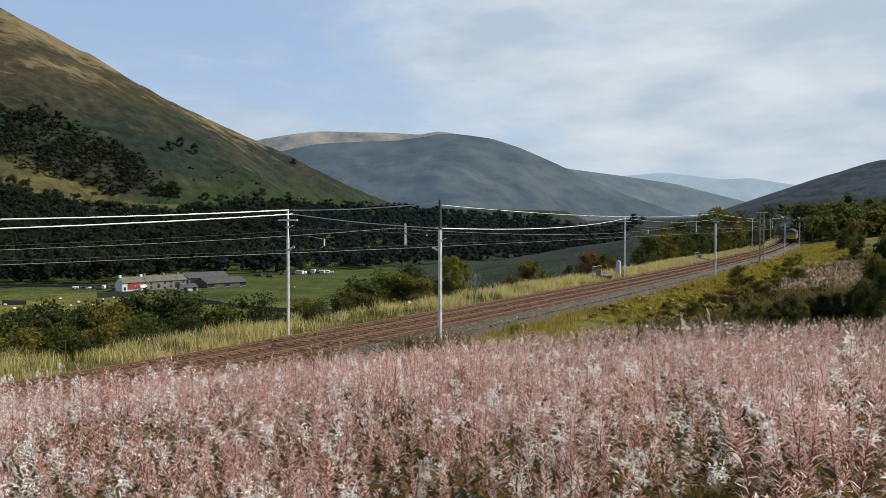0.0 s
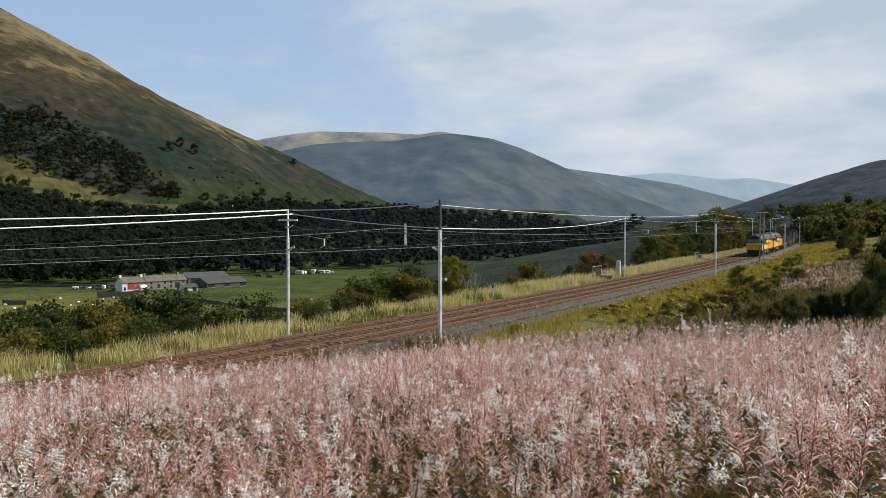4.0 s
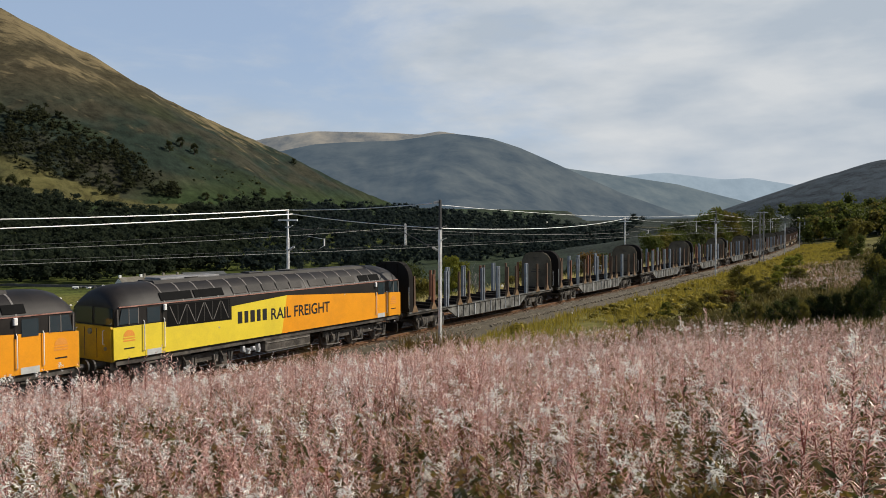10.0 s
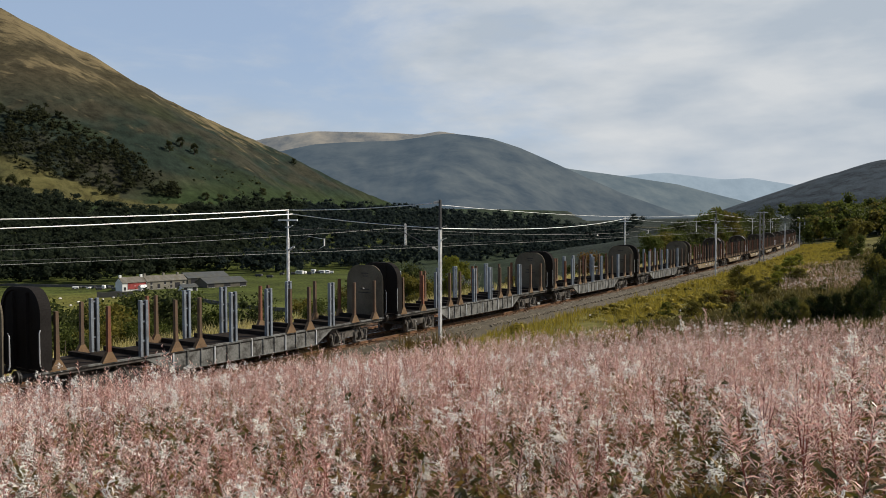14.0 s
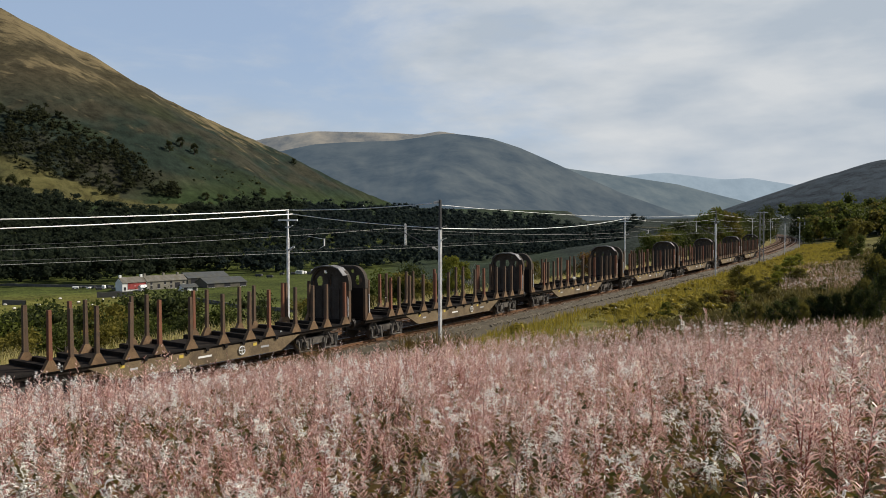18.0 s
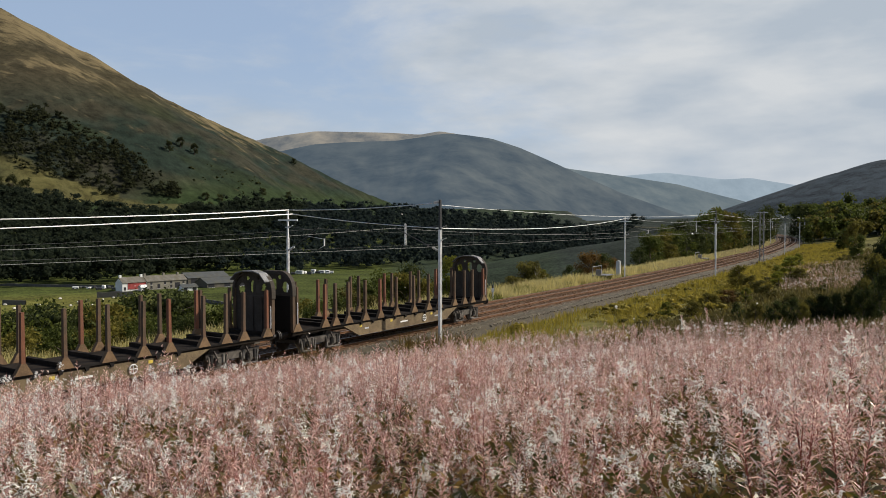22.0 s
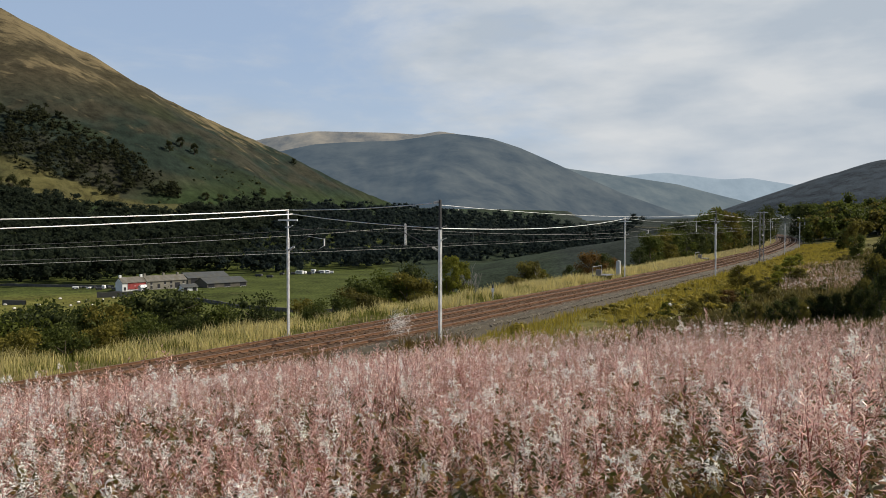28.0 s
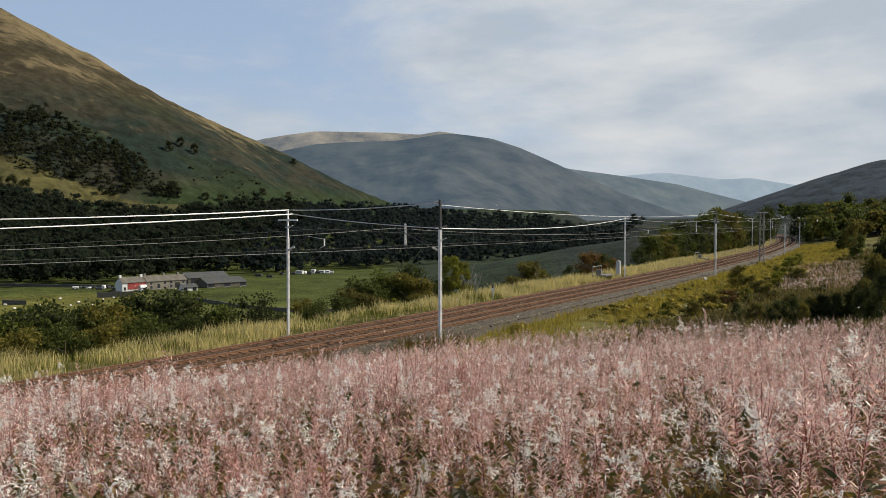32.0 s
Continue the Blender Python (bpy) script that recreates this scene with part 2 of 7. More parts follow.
def land(x, y):
    """Height of the ground at points."""
    x, y = np.atleast_1d(np.asarray(x, float)), np.atleast_1d(np.asarray(y, float))
    s, w, tz = near_track(x, y)
    r = np.hypot(x, y)
    # camera side: verge, gentle slope up, and the bank on which the camera stands
    right = tz - 0.75 + 0.10 * np.clip(w - 8, 0, 70) + 2.5 * np.exp(-(r / 24) ** 2) * smooth01(3.4, 9, w)
    right += 0.40 * np.exp(-((x + 13) ** 2 + (y - 14) ** 2) / 150) * smooth01(3.4, 8, w)
    right += 0.05 * np.clip(w - 30, 0, 160) * smooth01(60, 200, y)
    # valley side: shoulder, then the embankment down to the valley floor
    drop = np.clip(-w - 9.5, 0, None)
    left = tz - 0.75 - 0.36 * drop + 0.1 * np.clip(drop, 0, 3)
    floor = FLOOR_Z + 0.5 * np.sin(x * 0.013 + 1) * np.cos(y * 0.011)
    d = -0.555 * (x + 249) + 0.832 * (y - 431)
    floor = floor + 0.125 * np.clip(d, 0, 350) + 0.00008 * np.clip(d, 0, 350) ** 2
    k = 3.0
    left = np.where(w < -9, k * np.logaddexp(left / k, floor / k), left)
    h = np.where(w > -1.7, right, left)
    # the shelf on which the ballast lies
    bed = smooth01(6.2, 4.4, abs(w + 1.7))
    h = h * (1 - bed) + (tz - 0.74 - RAIL_DROP) * bed
    fell = ridge_height(x, y, LEFT_FELL, 0.66, 8.0)
    fell2 = ridge_height(x, y, RIGHT_FELL, 0.36, 15.0)
    spur = ridge_height(x, y, SPUR, 0.22, 12.0)
    clear = smooth01(12, 60, abs(w + 1.7))
    wob = 5 * np.sin(x * 0.011 + 0.7 * np.sin(y * 0.006)) * np.sin(y * 0.009 + 2) + 3.5 * np.sin(x * 0.037 + y * 0.021)
    for f, away in (spur, fell, fell2):
        f = f + wob * smooth01(250, 700, r) * smooth01(20, 420, away)
        h = np.where(f > h, h + (f - h) * clear, h)
    return h


def build_ground():
    az = np.concatenate([np.linspace(-40, 40, 321), np.linspace(40, 320, 113)[1:-1]])
    rr = np.concatenate([[0.0], np.r_[np.geomspace(1.2, 500, 210), np.geomspace(510, 2200, 150), np.geomspace(2300, 4700, 20)]])
    A, R = np.meshgrid(np.radians(az), rr)
    x, y = (R * np.sin(A)).ravel(), (R * np.cos(A)).ravel()
    z = land(x, y)
    far = smooth01(2300, 3200, np.hypot(x, y))
    z = z * (1 - far) + FLOOR_Z * far
    n, m = len(az), len(rr)
    i, j = np.meshgrid(np.arange(m - 1), np.arange(n), indexing="ij")
    F = np.stack([i * n + j, i * n + (j + 1) % n, (i + 1) * n + (j + 1) % n, (i + 1) * n + j], -1).reshape(-1, 4)
    return x, y, z, F


def noise2(x, y, scale, seed=0):
    """Cheap smooth value noise between 0 and 1."""
    rs = np.random.RandomState(seed)
    tab = rs.rand(64, 64)
    u, v = x / scale, y / scale
    i, j = np.floor(u).astype(int), np.floor(v).astype(int)
    fu, fv = u - i, v - j
    fu, fv = fu * fu * (3 - 2 * fu), fv * fv * (3 - 2 * fv)
    a, b = tab[i % 64, j % 64], tab[(i + 1) % 64, j % 64]
    c, d = tab[i % 64, (j + 1) % 64], tab[(i + 1) % 64, (j + 1) % 64]
    return (a * (1 - fu) + b * fu) * (1 - fv) + (c * (1 - fu) + d * fu) * fv


def fbm2(x, y, scale, seed, stretch=1.0, turn=0.5):
    """Layers of smooth noise, each turned against the last, drawn out by stretch along its first axis."""
    total, amp, norm = 0 * x, 1.0, 0.0
    for i in range(4):
        a = turn + i * 0.23
        u, v = x * math.cos(a) + y * math.sin(a), -x * math.sin(a) + y * math.cos(a)
        total = total + amp * noise2(u / stretch + 17.3 * i, v - 9.1 * i, scale / 2 ** i, seed + i)
        norm += amp
        amp *= 0.62
    return total / norm


def inside(x, y, poly):
    """Which points lie within an outline."""
    ok = np.zeros(x.shape, bool)
    for (ax, ay), (bx, by) in zip(poly, poly[1:] + poly[:1]):
        cross = (ay > y) != (by > y)
        ok ^= cross & (x < (bx - ax) * (y - ay) / (by - ay + 1e-12) + ax)
    return ok


def ground_material():
    """Grass, pasture, moor and scree by the kind of land, mixed by noise."""
    m, nt, N, L, b = nodes_of("land")
    at = N.new("ShaderNodeAttribute"); at.attribute_name = "cover"
    tc = N.new("ShaderNodeTexCoord")
    n1 = N.new("ShaderNodeTexNoise"); n1.inputs["Scale"].default_value = 0.05; n1.inputs["Detail"].default_value = 9; n1.inputs["Roughness"].default_value = 0.72
    n2 = N.new("ShaderNodeTexNoise"); n2.inputs["Scale"].default_value = 0.9; n2.inputs["Detail"].default_value = 6
    L.new(tc.outputs["Object"], n1.inputs["Vector"]); L.new(tc.outputs["Object"], n2.inputs["Vector"])
    ad = N.new("ShaderNodeMath"); ad.operation = "ADD"
    L.new(n1.outputs["Fac"], ad.inputs[0]); L.new(n2.outputs["Fac"], ad.inputs[1])
    mr = N.new("ShaderNodeMapRange")
    mr.inputs["From Min"].default_value = 0.80; mr.inputs["From Max"].default_value = 1.20
    mr.inputs["To Min"].default_value = 0.38; mr.inputs["To Max"].default_value = 1.62
    L.new(ad.outputs[0], mr.inputs["Value"])
    mul = N.new("ShaderNodeMix"); mul.data_type = "RGBA"; mul.blend_type = "MULTIPLY"; mul.inputs["Factor"].default_value = 1
    L.new(at.outputs["Color"], mul.inputs["A"]); L.new(mr.outputs[0], mul.inputs["B"])
    # pale dry grass and scree with sunlit streaks painted in, by the second attribute
    ty = N.new("ShaderNodeAttribute"); ty.attribute_name = "sunlit_tussock"
    mp = N.new("ShaderNodeMapping"); mp.inputs["Rotation"].default_value = (0.0, 0.35, 0.5); mp.inputs["Scale"].default_value = (0.35, 1.0, 0.8)
    L.new(tc.outputs["Object"], mp.inputs["Vector"])
    n3 = N.new("ShaderNodeTexNoise"); n3.inputs["Scale"].default_value = 0.06; n3.inputs["Detail"].default_value = 8; n3.inputs["Roughness"].default_value = 0.75
    L.new(mp.outputs[0], n3.inputs["Vector"])
    pick = N.new("ShaderNodeMath"); pick.operation = "MULTIPLY_ADD"; pick.inputs[1].default_value = 0.28
    L.new(ty.outputs["Fac"], pick.inputs[0]); L.new(n3.outputs["Fac"], pick.inputs[2])
    lit = N.new("ShaderNodeMapRange"); lit.interpolation_type = "SMOOTHSTEP"
    lit.inputs["From Min"].default_value = 0.60; lit.inputs["From Max"].default_value = 0.84; lit.inputs["To Max"].default_value = 0.85
    L.new(pick.outputs[0], lit.inputs["Value"])
    pale = N.new("ShaderNodeMix"); pale.data_type = "RGBA"; pale.inputs["B"].default_value = (0.19, 0.15, 0.082, 1)
    L.new(lit.outputs[0], pale.inputs["Factor"]); L.new(mul.outputs["Result"], pale.inputs["A"])
    L.new(pale.outputs["Result"], b.inputs["Base Color"])
    b.inputs["Roughness"].default_value = 0.95
    b.inputs["Specular IOR Level"].default_value = 0.05
    bp = N.new("ShaderNodeBump"); bp.inputs["Strength"].default_value = 0.6; bp.inputs["Distance"].default_value = 0.4
    L.new(n2.outputs["Fac"], bp.inputs["Height"]); L.new(bp.outputs[0], b.inputs["Normal"])
    return m


PASTURE, VERGE, MOOR, BRACKEN, STRAW = (0.062, 0.076, 0.02), (0.13, 0.118, 0.038), (0.018, 0.027, 0.020), (0.038, 0.035, 0.023), (0.19, 0.15, 0.08)


HIGH_PASTURE = [(-560, 890), (-542, 905), (-521, 912), (-460, 922), (-374, 955), (-277, 820), (-259, 758), (-318, 740), (-451, 865), (-498, 858), (-540, 850)]


def ground_cover(x, y, z):
    s, w, tz = near_track(x, y)
    C = np.empty((len(x), 3))
    C[:] = PASTURE
    def lay(col, k):
        k = np.clip(k, 0, 1)[:, None]
        C[:] = C * (1 - k) + np.asarray(col) * k
    high = smooth01(-8, 25, z)
    far = smooth01(250, 500, np.hypot(x, y))
    lay(MOOR, high * far)
    lay(BRACKEN, smooth01(0.46, 0.62, fbm2(x, y, 60, 3, 2.5, 0.9)) * high * far * 0.75)
    lay((0.022, 0.03, 0.014), smooth01(0.5, 0.62, fbm2(x, y, 90, 33, 2.0, 0.4)) * high * far * 0.7)
    lay((0.060, 0.048, 0.028), smooth01(110, 240, z - 0.2 * (x + 650)) * far * 0.75)
    lay((0.026, 0.04, 0.016), smooth01(95, 45, z) * high * far * smooth01(-420, -330, x))
    # right fell: haze laid into the ground colour as blue-grey
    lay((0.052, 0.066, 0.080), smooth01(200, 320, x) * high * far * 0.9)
    lay(BRACKEN, far * smooth01(620, 560, np.hypot(x, y)) * smooth01(-60, 0, x) * smooth01(-20, -14, z))
    jx, jy = 14 * (noise2(x, y, 35, 5) - 0.5), 14 * (noise2(x, y, 35, 6) - 0.5)
    lay((0.085, 0.078, 0.03), inside(x + jx, y + jy, HIGH_PASTURE) * (0.55 + 0.6 * noise2(x, y, 22, 9)))
    lay((0.033, 0.045, 0.027), smooth01(-90, -40, x / np.maximum(y, 1) * 1000) * smooth01(150, 230, np.hypot(x, y)) * (y > 0) * (w < -15) * smooth01(60, 20, z))
    lay((0.029, 0.037, 0.029), smooth01(130, 170, x / np.maximum(y, 1) * 1000) * smooth01(190, 240, np.hypot(x, y)) * (y > 0) * ((w < -15) | (np.hypot(x, y) > 330)) * smooth01(330, 280, x))
    lay((0.055, 0.05, 0.024), smooth01(380, 420, x / np.maximum(y, 1) * 1000) * smooth01(110, 140, np.hypot(x, y)) * smooth01(360, 300, np.hypot(x, y)) * (y > 0) * (w > 9))
    lay((0.105, 0.115, 0.03), smooth01(310, 260, np.hypot(x, y)) * smooth01(-15, -19, z) * 0.8)
    lay((0.135, 0.128, 0.033), smooth01(-330, -430, x / np.maximum(y, 1) * 1000) * smooth01(120, 170, np.hypot(x, y)) * smooth01(360, 320, np.hypot(x, y)) * (y > 0) * 0.85)
    lay(VERGE, smooth01(-16, -10, w) * smooth01(70, 40, w) * smooth01(320, 270, s))
    lay(STRAW, smooth01(-12, -8, w) * smooth01(-4.4, -6, w) * 0.7)
    lay((0.34, 0.27, 0.14), smooth01(150, 180, s) * smooth01(300, 270, s) * smooth01(-15, -12, w) * smooth01(-6, -7.5, w))
    lay((0.06, 0.05, 0.022), smooth01(7, 10, w) * smooth01(48, 40, np.hypot(x, y)))
    return C


def sunlit_tussocks(x, y, z):
    """How thick the pale dry grass, with painted sunlight, stands: along the crest and on two broad bands of the high
    left fell.
    """
    far = smooth01(500, 800, np.hypot(x, y)) * (x < -150)
    crest = smooth01(95, 15, ridge_height(x, y, LEFT_FELL, 0.66, 8.0)[1]) * smooth01(90, 190, z)
    slope = smooth01(175, 290, z - 0.15 * (x + 700)) * smooth01(0.34, 0.62, fbm2(x, y, 130, 12, 2.6, 0.7))
    low = 0.5 * smooth01(60, 110, z) * smooth01(0.55, 0.72, fbm2(x, y, 70, 15, 3.0, 0.9))
    return far * np.clip(0.45 * crest + 0.9 * slope + low, 0, 1)


gx, gy, gz, gF = build_ground()
ground_me = np_mesh("ground", np.stack([gx, gy, gz], 1), gF, ground_material(), smooth=True)
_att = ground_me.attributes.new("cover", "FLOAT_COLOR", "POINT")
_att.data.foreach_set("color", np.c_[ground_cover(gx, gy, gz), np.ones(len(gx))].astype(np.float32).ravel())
_tus = ground_me.attributes.new("sunlit_tussock", "FLOAT", "POINT")
_tus.data.foreach_set("value", sunlit_tussocks(gx, gy, gz).astype(np.float32))
ground = tagged(new("ground", ground_me), "grassy valley land with pasture, verges and moorland fells", "ground", kind="structure")


# distant fells, pale with distance: the haze is a glow in their material
def far_fell(name, label, crest, depth, drop, col, haze, seed):
    """A distant hill: its crest line, and a front slope that falls towards the valley."""
    pts = [seen_at(*p) for p in crest]
    t = np.linspace(0, len(pts) - 1, (len(pts) - 1) * 14 + 1)
    px, py, pz = (np.interp(t, range(len(pts)), [p[k] for p in pts]) for k in range(3))
    ker = np.hanning(9) / np.hanning(9).sum()
    pz = np.r_[pz[:4], np.convolve(pz, ker, "valid"), pz[-4:]]
    rows = 34
    V = []
    for r in range(-6, rows):
        k = r / (rows - 1)
        back = k < 0
        fall = (k * 2) ** 2 * drop * 0.4 if back else drop * (1 - (1 - k) ** 1.35)
        dx = 60 * np.sin(px * 0.004 + r * 0.21 + seed)
        along, down = px, 0 * px + k * depth
        rough = 70 * (fbm2(down, along, 330, seed, 2.2, 0.35) - 0.5) + 34 * (fbm2(down, along, 110, seed + 9, 1.6, 0.2) - 0.5)
        zz = pz - fall + (0 if back else 1) * rough * math.sin(math.pi * min(1, max(0, k))) ** 0.7
        V.append(np.stack([px * (1 - k * depth / py) + dx * max(0, k), py - k * depth, zz], 1))
    n = len(px)
    V = np.concatenate(V)
    i, j = np.meshgrid(np.arange(rows + 5), np.arange(n - 1), indexing="ij")
    F = np.stack([i * n + j, i * n + j + 1, (i + 1) * n + j + 1, (i + 1) * n + j], -1).reshape(-1, 4)
    m, nt, N, L, b = nodes_of(name + "_slope")
    tc = N.new("ShaderNodeTexCoord")
    n1 = N.new("ShaderNodeTexNoise"); n1.inputs["Scale"].default_value = 0.006; n1.inputs["Detail"].default_value = 10; n1.inputs["Roughness"].default_value = 0.68
    L.new(tc.outputs["Object"], n1.inputs["Vector"])
    cr = N.new("ShaderNodeValToRGB")
    cr.color_ramp.elements[0].position, cr.color_ramp.elements[0].color = 0.36, (*[c * 0.35 for c in col], 1)
    cr.color_ramp.elements[1].position, cr.color_ramp.elements[1].color = 0.66, (*[c * 1.9 for c in col], 1)
    L.new(n1.outputs["Fac"], cr.inputs["Fac"])
    L.new(cr.outputs[0], b.inputs["Base Color"])
    b.inputs["Roughness"].default_value = 1.0
    b.inputs["Specular IOR Level"].default_value = 0.0
    # air haze put in as a bluish emission over the whole slope
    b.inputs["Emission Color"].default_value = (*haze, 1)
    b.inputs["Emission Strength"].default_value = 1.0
    return tagged(new(name, np_mesh(name, V, F, m, smooth=True)), label, "hill", kind="structure")


# pale and dark slope colours stand for the sunlit and the shaded fell
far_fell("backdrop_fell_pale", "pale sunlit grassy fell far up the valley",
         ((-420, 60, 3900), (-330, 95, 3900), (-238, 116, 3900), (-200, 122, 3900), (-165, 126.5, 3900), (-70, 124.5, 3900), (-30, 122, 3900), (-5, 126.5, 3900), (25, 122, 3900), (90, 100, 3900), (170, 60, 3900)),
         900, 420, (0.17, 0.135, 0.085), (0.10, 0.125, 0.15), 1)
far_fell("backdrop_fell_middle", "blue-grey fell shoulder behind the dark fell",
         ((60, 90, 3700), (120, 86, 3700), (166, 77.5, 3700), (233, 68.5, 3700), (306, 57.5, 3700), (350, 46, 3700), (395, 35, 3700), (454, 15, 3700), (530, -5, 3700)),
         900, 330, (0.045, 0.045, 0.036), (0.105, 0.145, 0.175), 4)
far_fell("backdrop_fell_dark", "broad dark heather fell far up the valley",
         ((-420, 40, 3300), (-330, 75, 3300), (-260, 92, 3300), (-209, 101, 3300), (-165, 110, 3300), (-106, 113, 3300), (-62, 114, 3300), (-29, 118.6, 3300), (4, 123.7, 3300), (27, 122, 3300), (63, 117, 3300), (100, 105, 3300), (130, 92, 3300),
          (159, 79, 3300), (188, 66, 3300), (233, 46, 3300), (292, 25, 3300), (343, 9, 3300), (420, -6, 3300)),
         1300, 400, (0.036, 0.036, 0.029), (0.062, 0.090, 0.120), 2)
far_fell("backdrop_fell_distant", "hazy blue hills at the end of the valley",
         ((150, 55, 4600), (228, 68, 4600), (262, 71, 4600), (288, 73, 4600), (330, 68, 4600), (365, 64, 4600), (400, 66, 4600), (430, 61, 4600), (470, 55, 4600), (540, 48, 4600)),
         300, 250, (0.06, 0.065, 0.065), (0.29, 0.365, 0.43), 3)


# ---- railway ----
M_RUST = mat("rail_rust", (0.20, 0.105, 0.055), 0.8, 0.1, 0.35, 2.0, 30)
M_RAILTOP = mat("rail_top", (0.30, 0.23, 0.18), 0.35, 0.7, 0.2)
M_SLEEPER = mat("sleeper_concrete", (0.105, 0.062, 0.034), 0.9, 0, 0.35, 1.5, 30, dirt=(0.075, 0.038, 0.02), obj_rand=0.5)
M_BALLAST_BROWN = mat("ballast_brown", (0.105, 0.060, 0.030), 0.95, 0, 0.55, 1.2, 9.0, bump=0.9, dirt=(0.085, 0.040, 0.018))
M_BALLAST_GREY = mat("ballast_grey", (0.075, 0.062, 0.042), 0.95, 0, 0.6, 2.0, 12.0, bump=0.9, dirt=(0.05, 0.045, 0.035))
M_STONE = mat("ballast_stone", (0.16, 0.138, 0.105), 0.9, 0, 0.6, 1.0, 14, bump=0.4, island=1.2)
M_STONE_BROWN = mat("ballast_stone_brown", (0.125, 0.068, 0.034), 0.9, 0, 0.6, 1.0, 14, bump=0.4, island=1.2)
M_GALV = mat("galvanised_steel", (0.55, 0.56, 0.56), 0.5, 0.25, 0.2, 2.0, 25, dirt=(0.3, 0.3, 0.29), dirt_amt=0.4)
M_MASTPAINT = mat("pale_mast_paint", (0.80, 0.80, 0.79), 0.6, 0.0, 0.2, 1.5, 25, dirt=(0.32, 0.31, 0.3), dirt_amt=0.5)
M_LATTICE = mat("lattice_steel", (0.2, 0.2, 0.2), 0.6, 0.3, 0.3)
M_DARKSTEEL = mat("dark_steel", (0.07, 0.07, 0.07), 0.6, 0.3, 0.3)
M_WIRE = mat("wire", (0.85, 0.85, 0.84), 0.4, 0.65, 0.08, bump=0)
M_WIRE_NEAR = mat("weathered_wire", (0.24, 0.24, 0.235), 0.6, 0.2, 0.1, bump=0)
M_WIRE_DARK = mat("copper_wire", (0.10, 0.10, 0.10), 0.7, 0.0, 0.1, bump=0)
M_PORCELAIN = mat("insulator", (0.5, 0.5, 0.5), 0.3, 0, 0.1)
M_GREYBOX = mat("grey_cabinet", (0.5, 0.51, 0.5), 0.6, 0, 0.15)

S_NEAR, S_FAR = -40, 330
ballast = tagged(part("railway_ballast_bed", strip(-700, 620, 5, [(-6.3, -0.78), (-4.95, -0.15), (-4.3, -0.122), (-1.7, -0.15), (0.9, -0.122), (1.5, -0.14)]), M_BALLAST_BROWN),
                 "brown weathered stone ballast bed under two tracks", "ballast", kind="structure")


tagged(part("ballast_shoulder", strip(-700, 620, 5, [(1.5, -0.14), (2.0, -0.16), (3.5, -0.95)]), M_BALLAST_GREY),
       "grey stone ballast shoulder beside the track", "ballast", kind="structure")


def rails():
    prof = [(-0.075, -0.16), (-0.07, -0.14), (-0.018, -0.12), (-0.02, -0.045), (-0.036, -0.035), (-0.036, -0.002), (-0.03, 0.0)]
    top = [(-0.03, 0.002), (0.03, 0.002)]
    web = prof + [(-p, q) for p, q in reversed(prof)]
    for name, centre in (("near", 0.0), ("far", -3.4)):
        tr = tagged(new("railway_track"), "pair of rusty steel rails on concrete sleepers", "railway track", "tracks")
        tr.matrix_basis = Matrix.Translation(track(0, centre))
        inv = tr.matrix_basis.inverted()
        for side in (-0.7525, 0.7525):
            for nm, pr, ma in (("rail", web, M_RUST), ("rail_head", top, M_RAILTOP)):
                b = strip(-700, 620, 4, [(w + centre + side, z) for w, z in pr])
                b.v = [inv @ Vector(p) for p in b.v]
                part(nm, b, ma, tr)
        sl = Build().prism([(-0.125, -0.23), (0.125, -0.23), (0.1, -0.115), (-0.1, -0.115)], -1.25, 1.25, "x").mesh("sleeper", M_SLEEPER)
        chair_me = Build().box(-0.2, 0.2, -0.085, 0.085, -0.118, -0.085, 0.01).mesh("rail_fastening", M_RUST)
        far = Build()
        s = S_NEAR + 0.3
        while s < S_FAR:
            th = float(np.interp(s, SS, LTH))
            p = inv @ track(s, centre, -RAIL_DROP)
            m = Matrix.Translation(p) @ Matrix.Rotation(-th, 4, "Z")
            if s < 58:
                o = part("sleeper", sl, M_SLEEPER, tr, at=m)
                if -12 < s < 45:
                    for side in (-0.7525, 0.7525):
                        part("rail_fastening", chair_me, M_RUST, o, at=Matrix.Translation((side, 0, 0)))
            else:
                far.add([m @ v.co for v in sl.vertices], [tuple(q.vertices) for q in sl.polygons])
            s += 0.65
        o = part("sleepers_beyond", far, M_SLEEPER, tr)
        o["kind"] = "stuff"


rails()


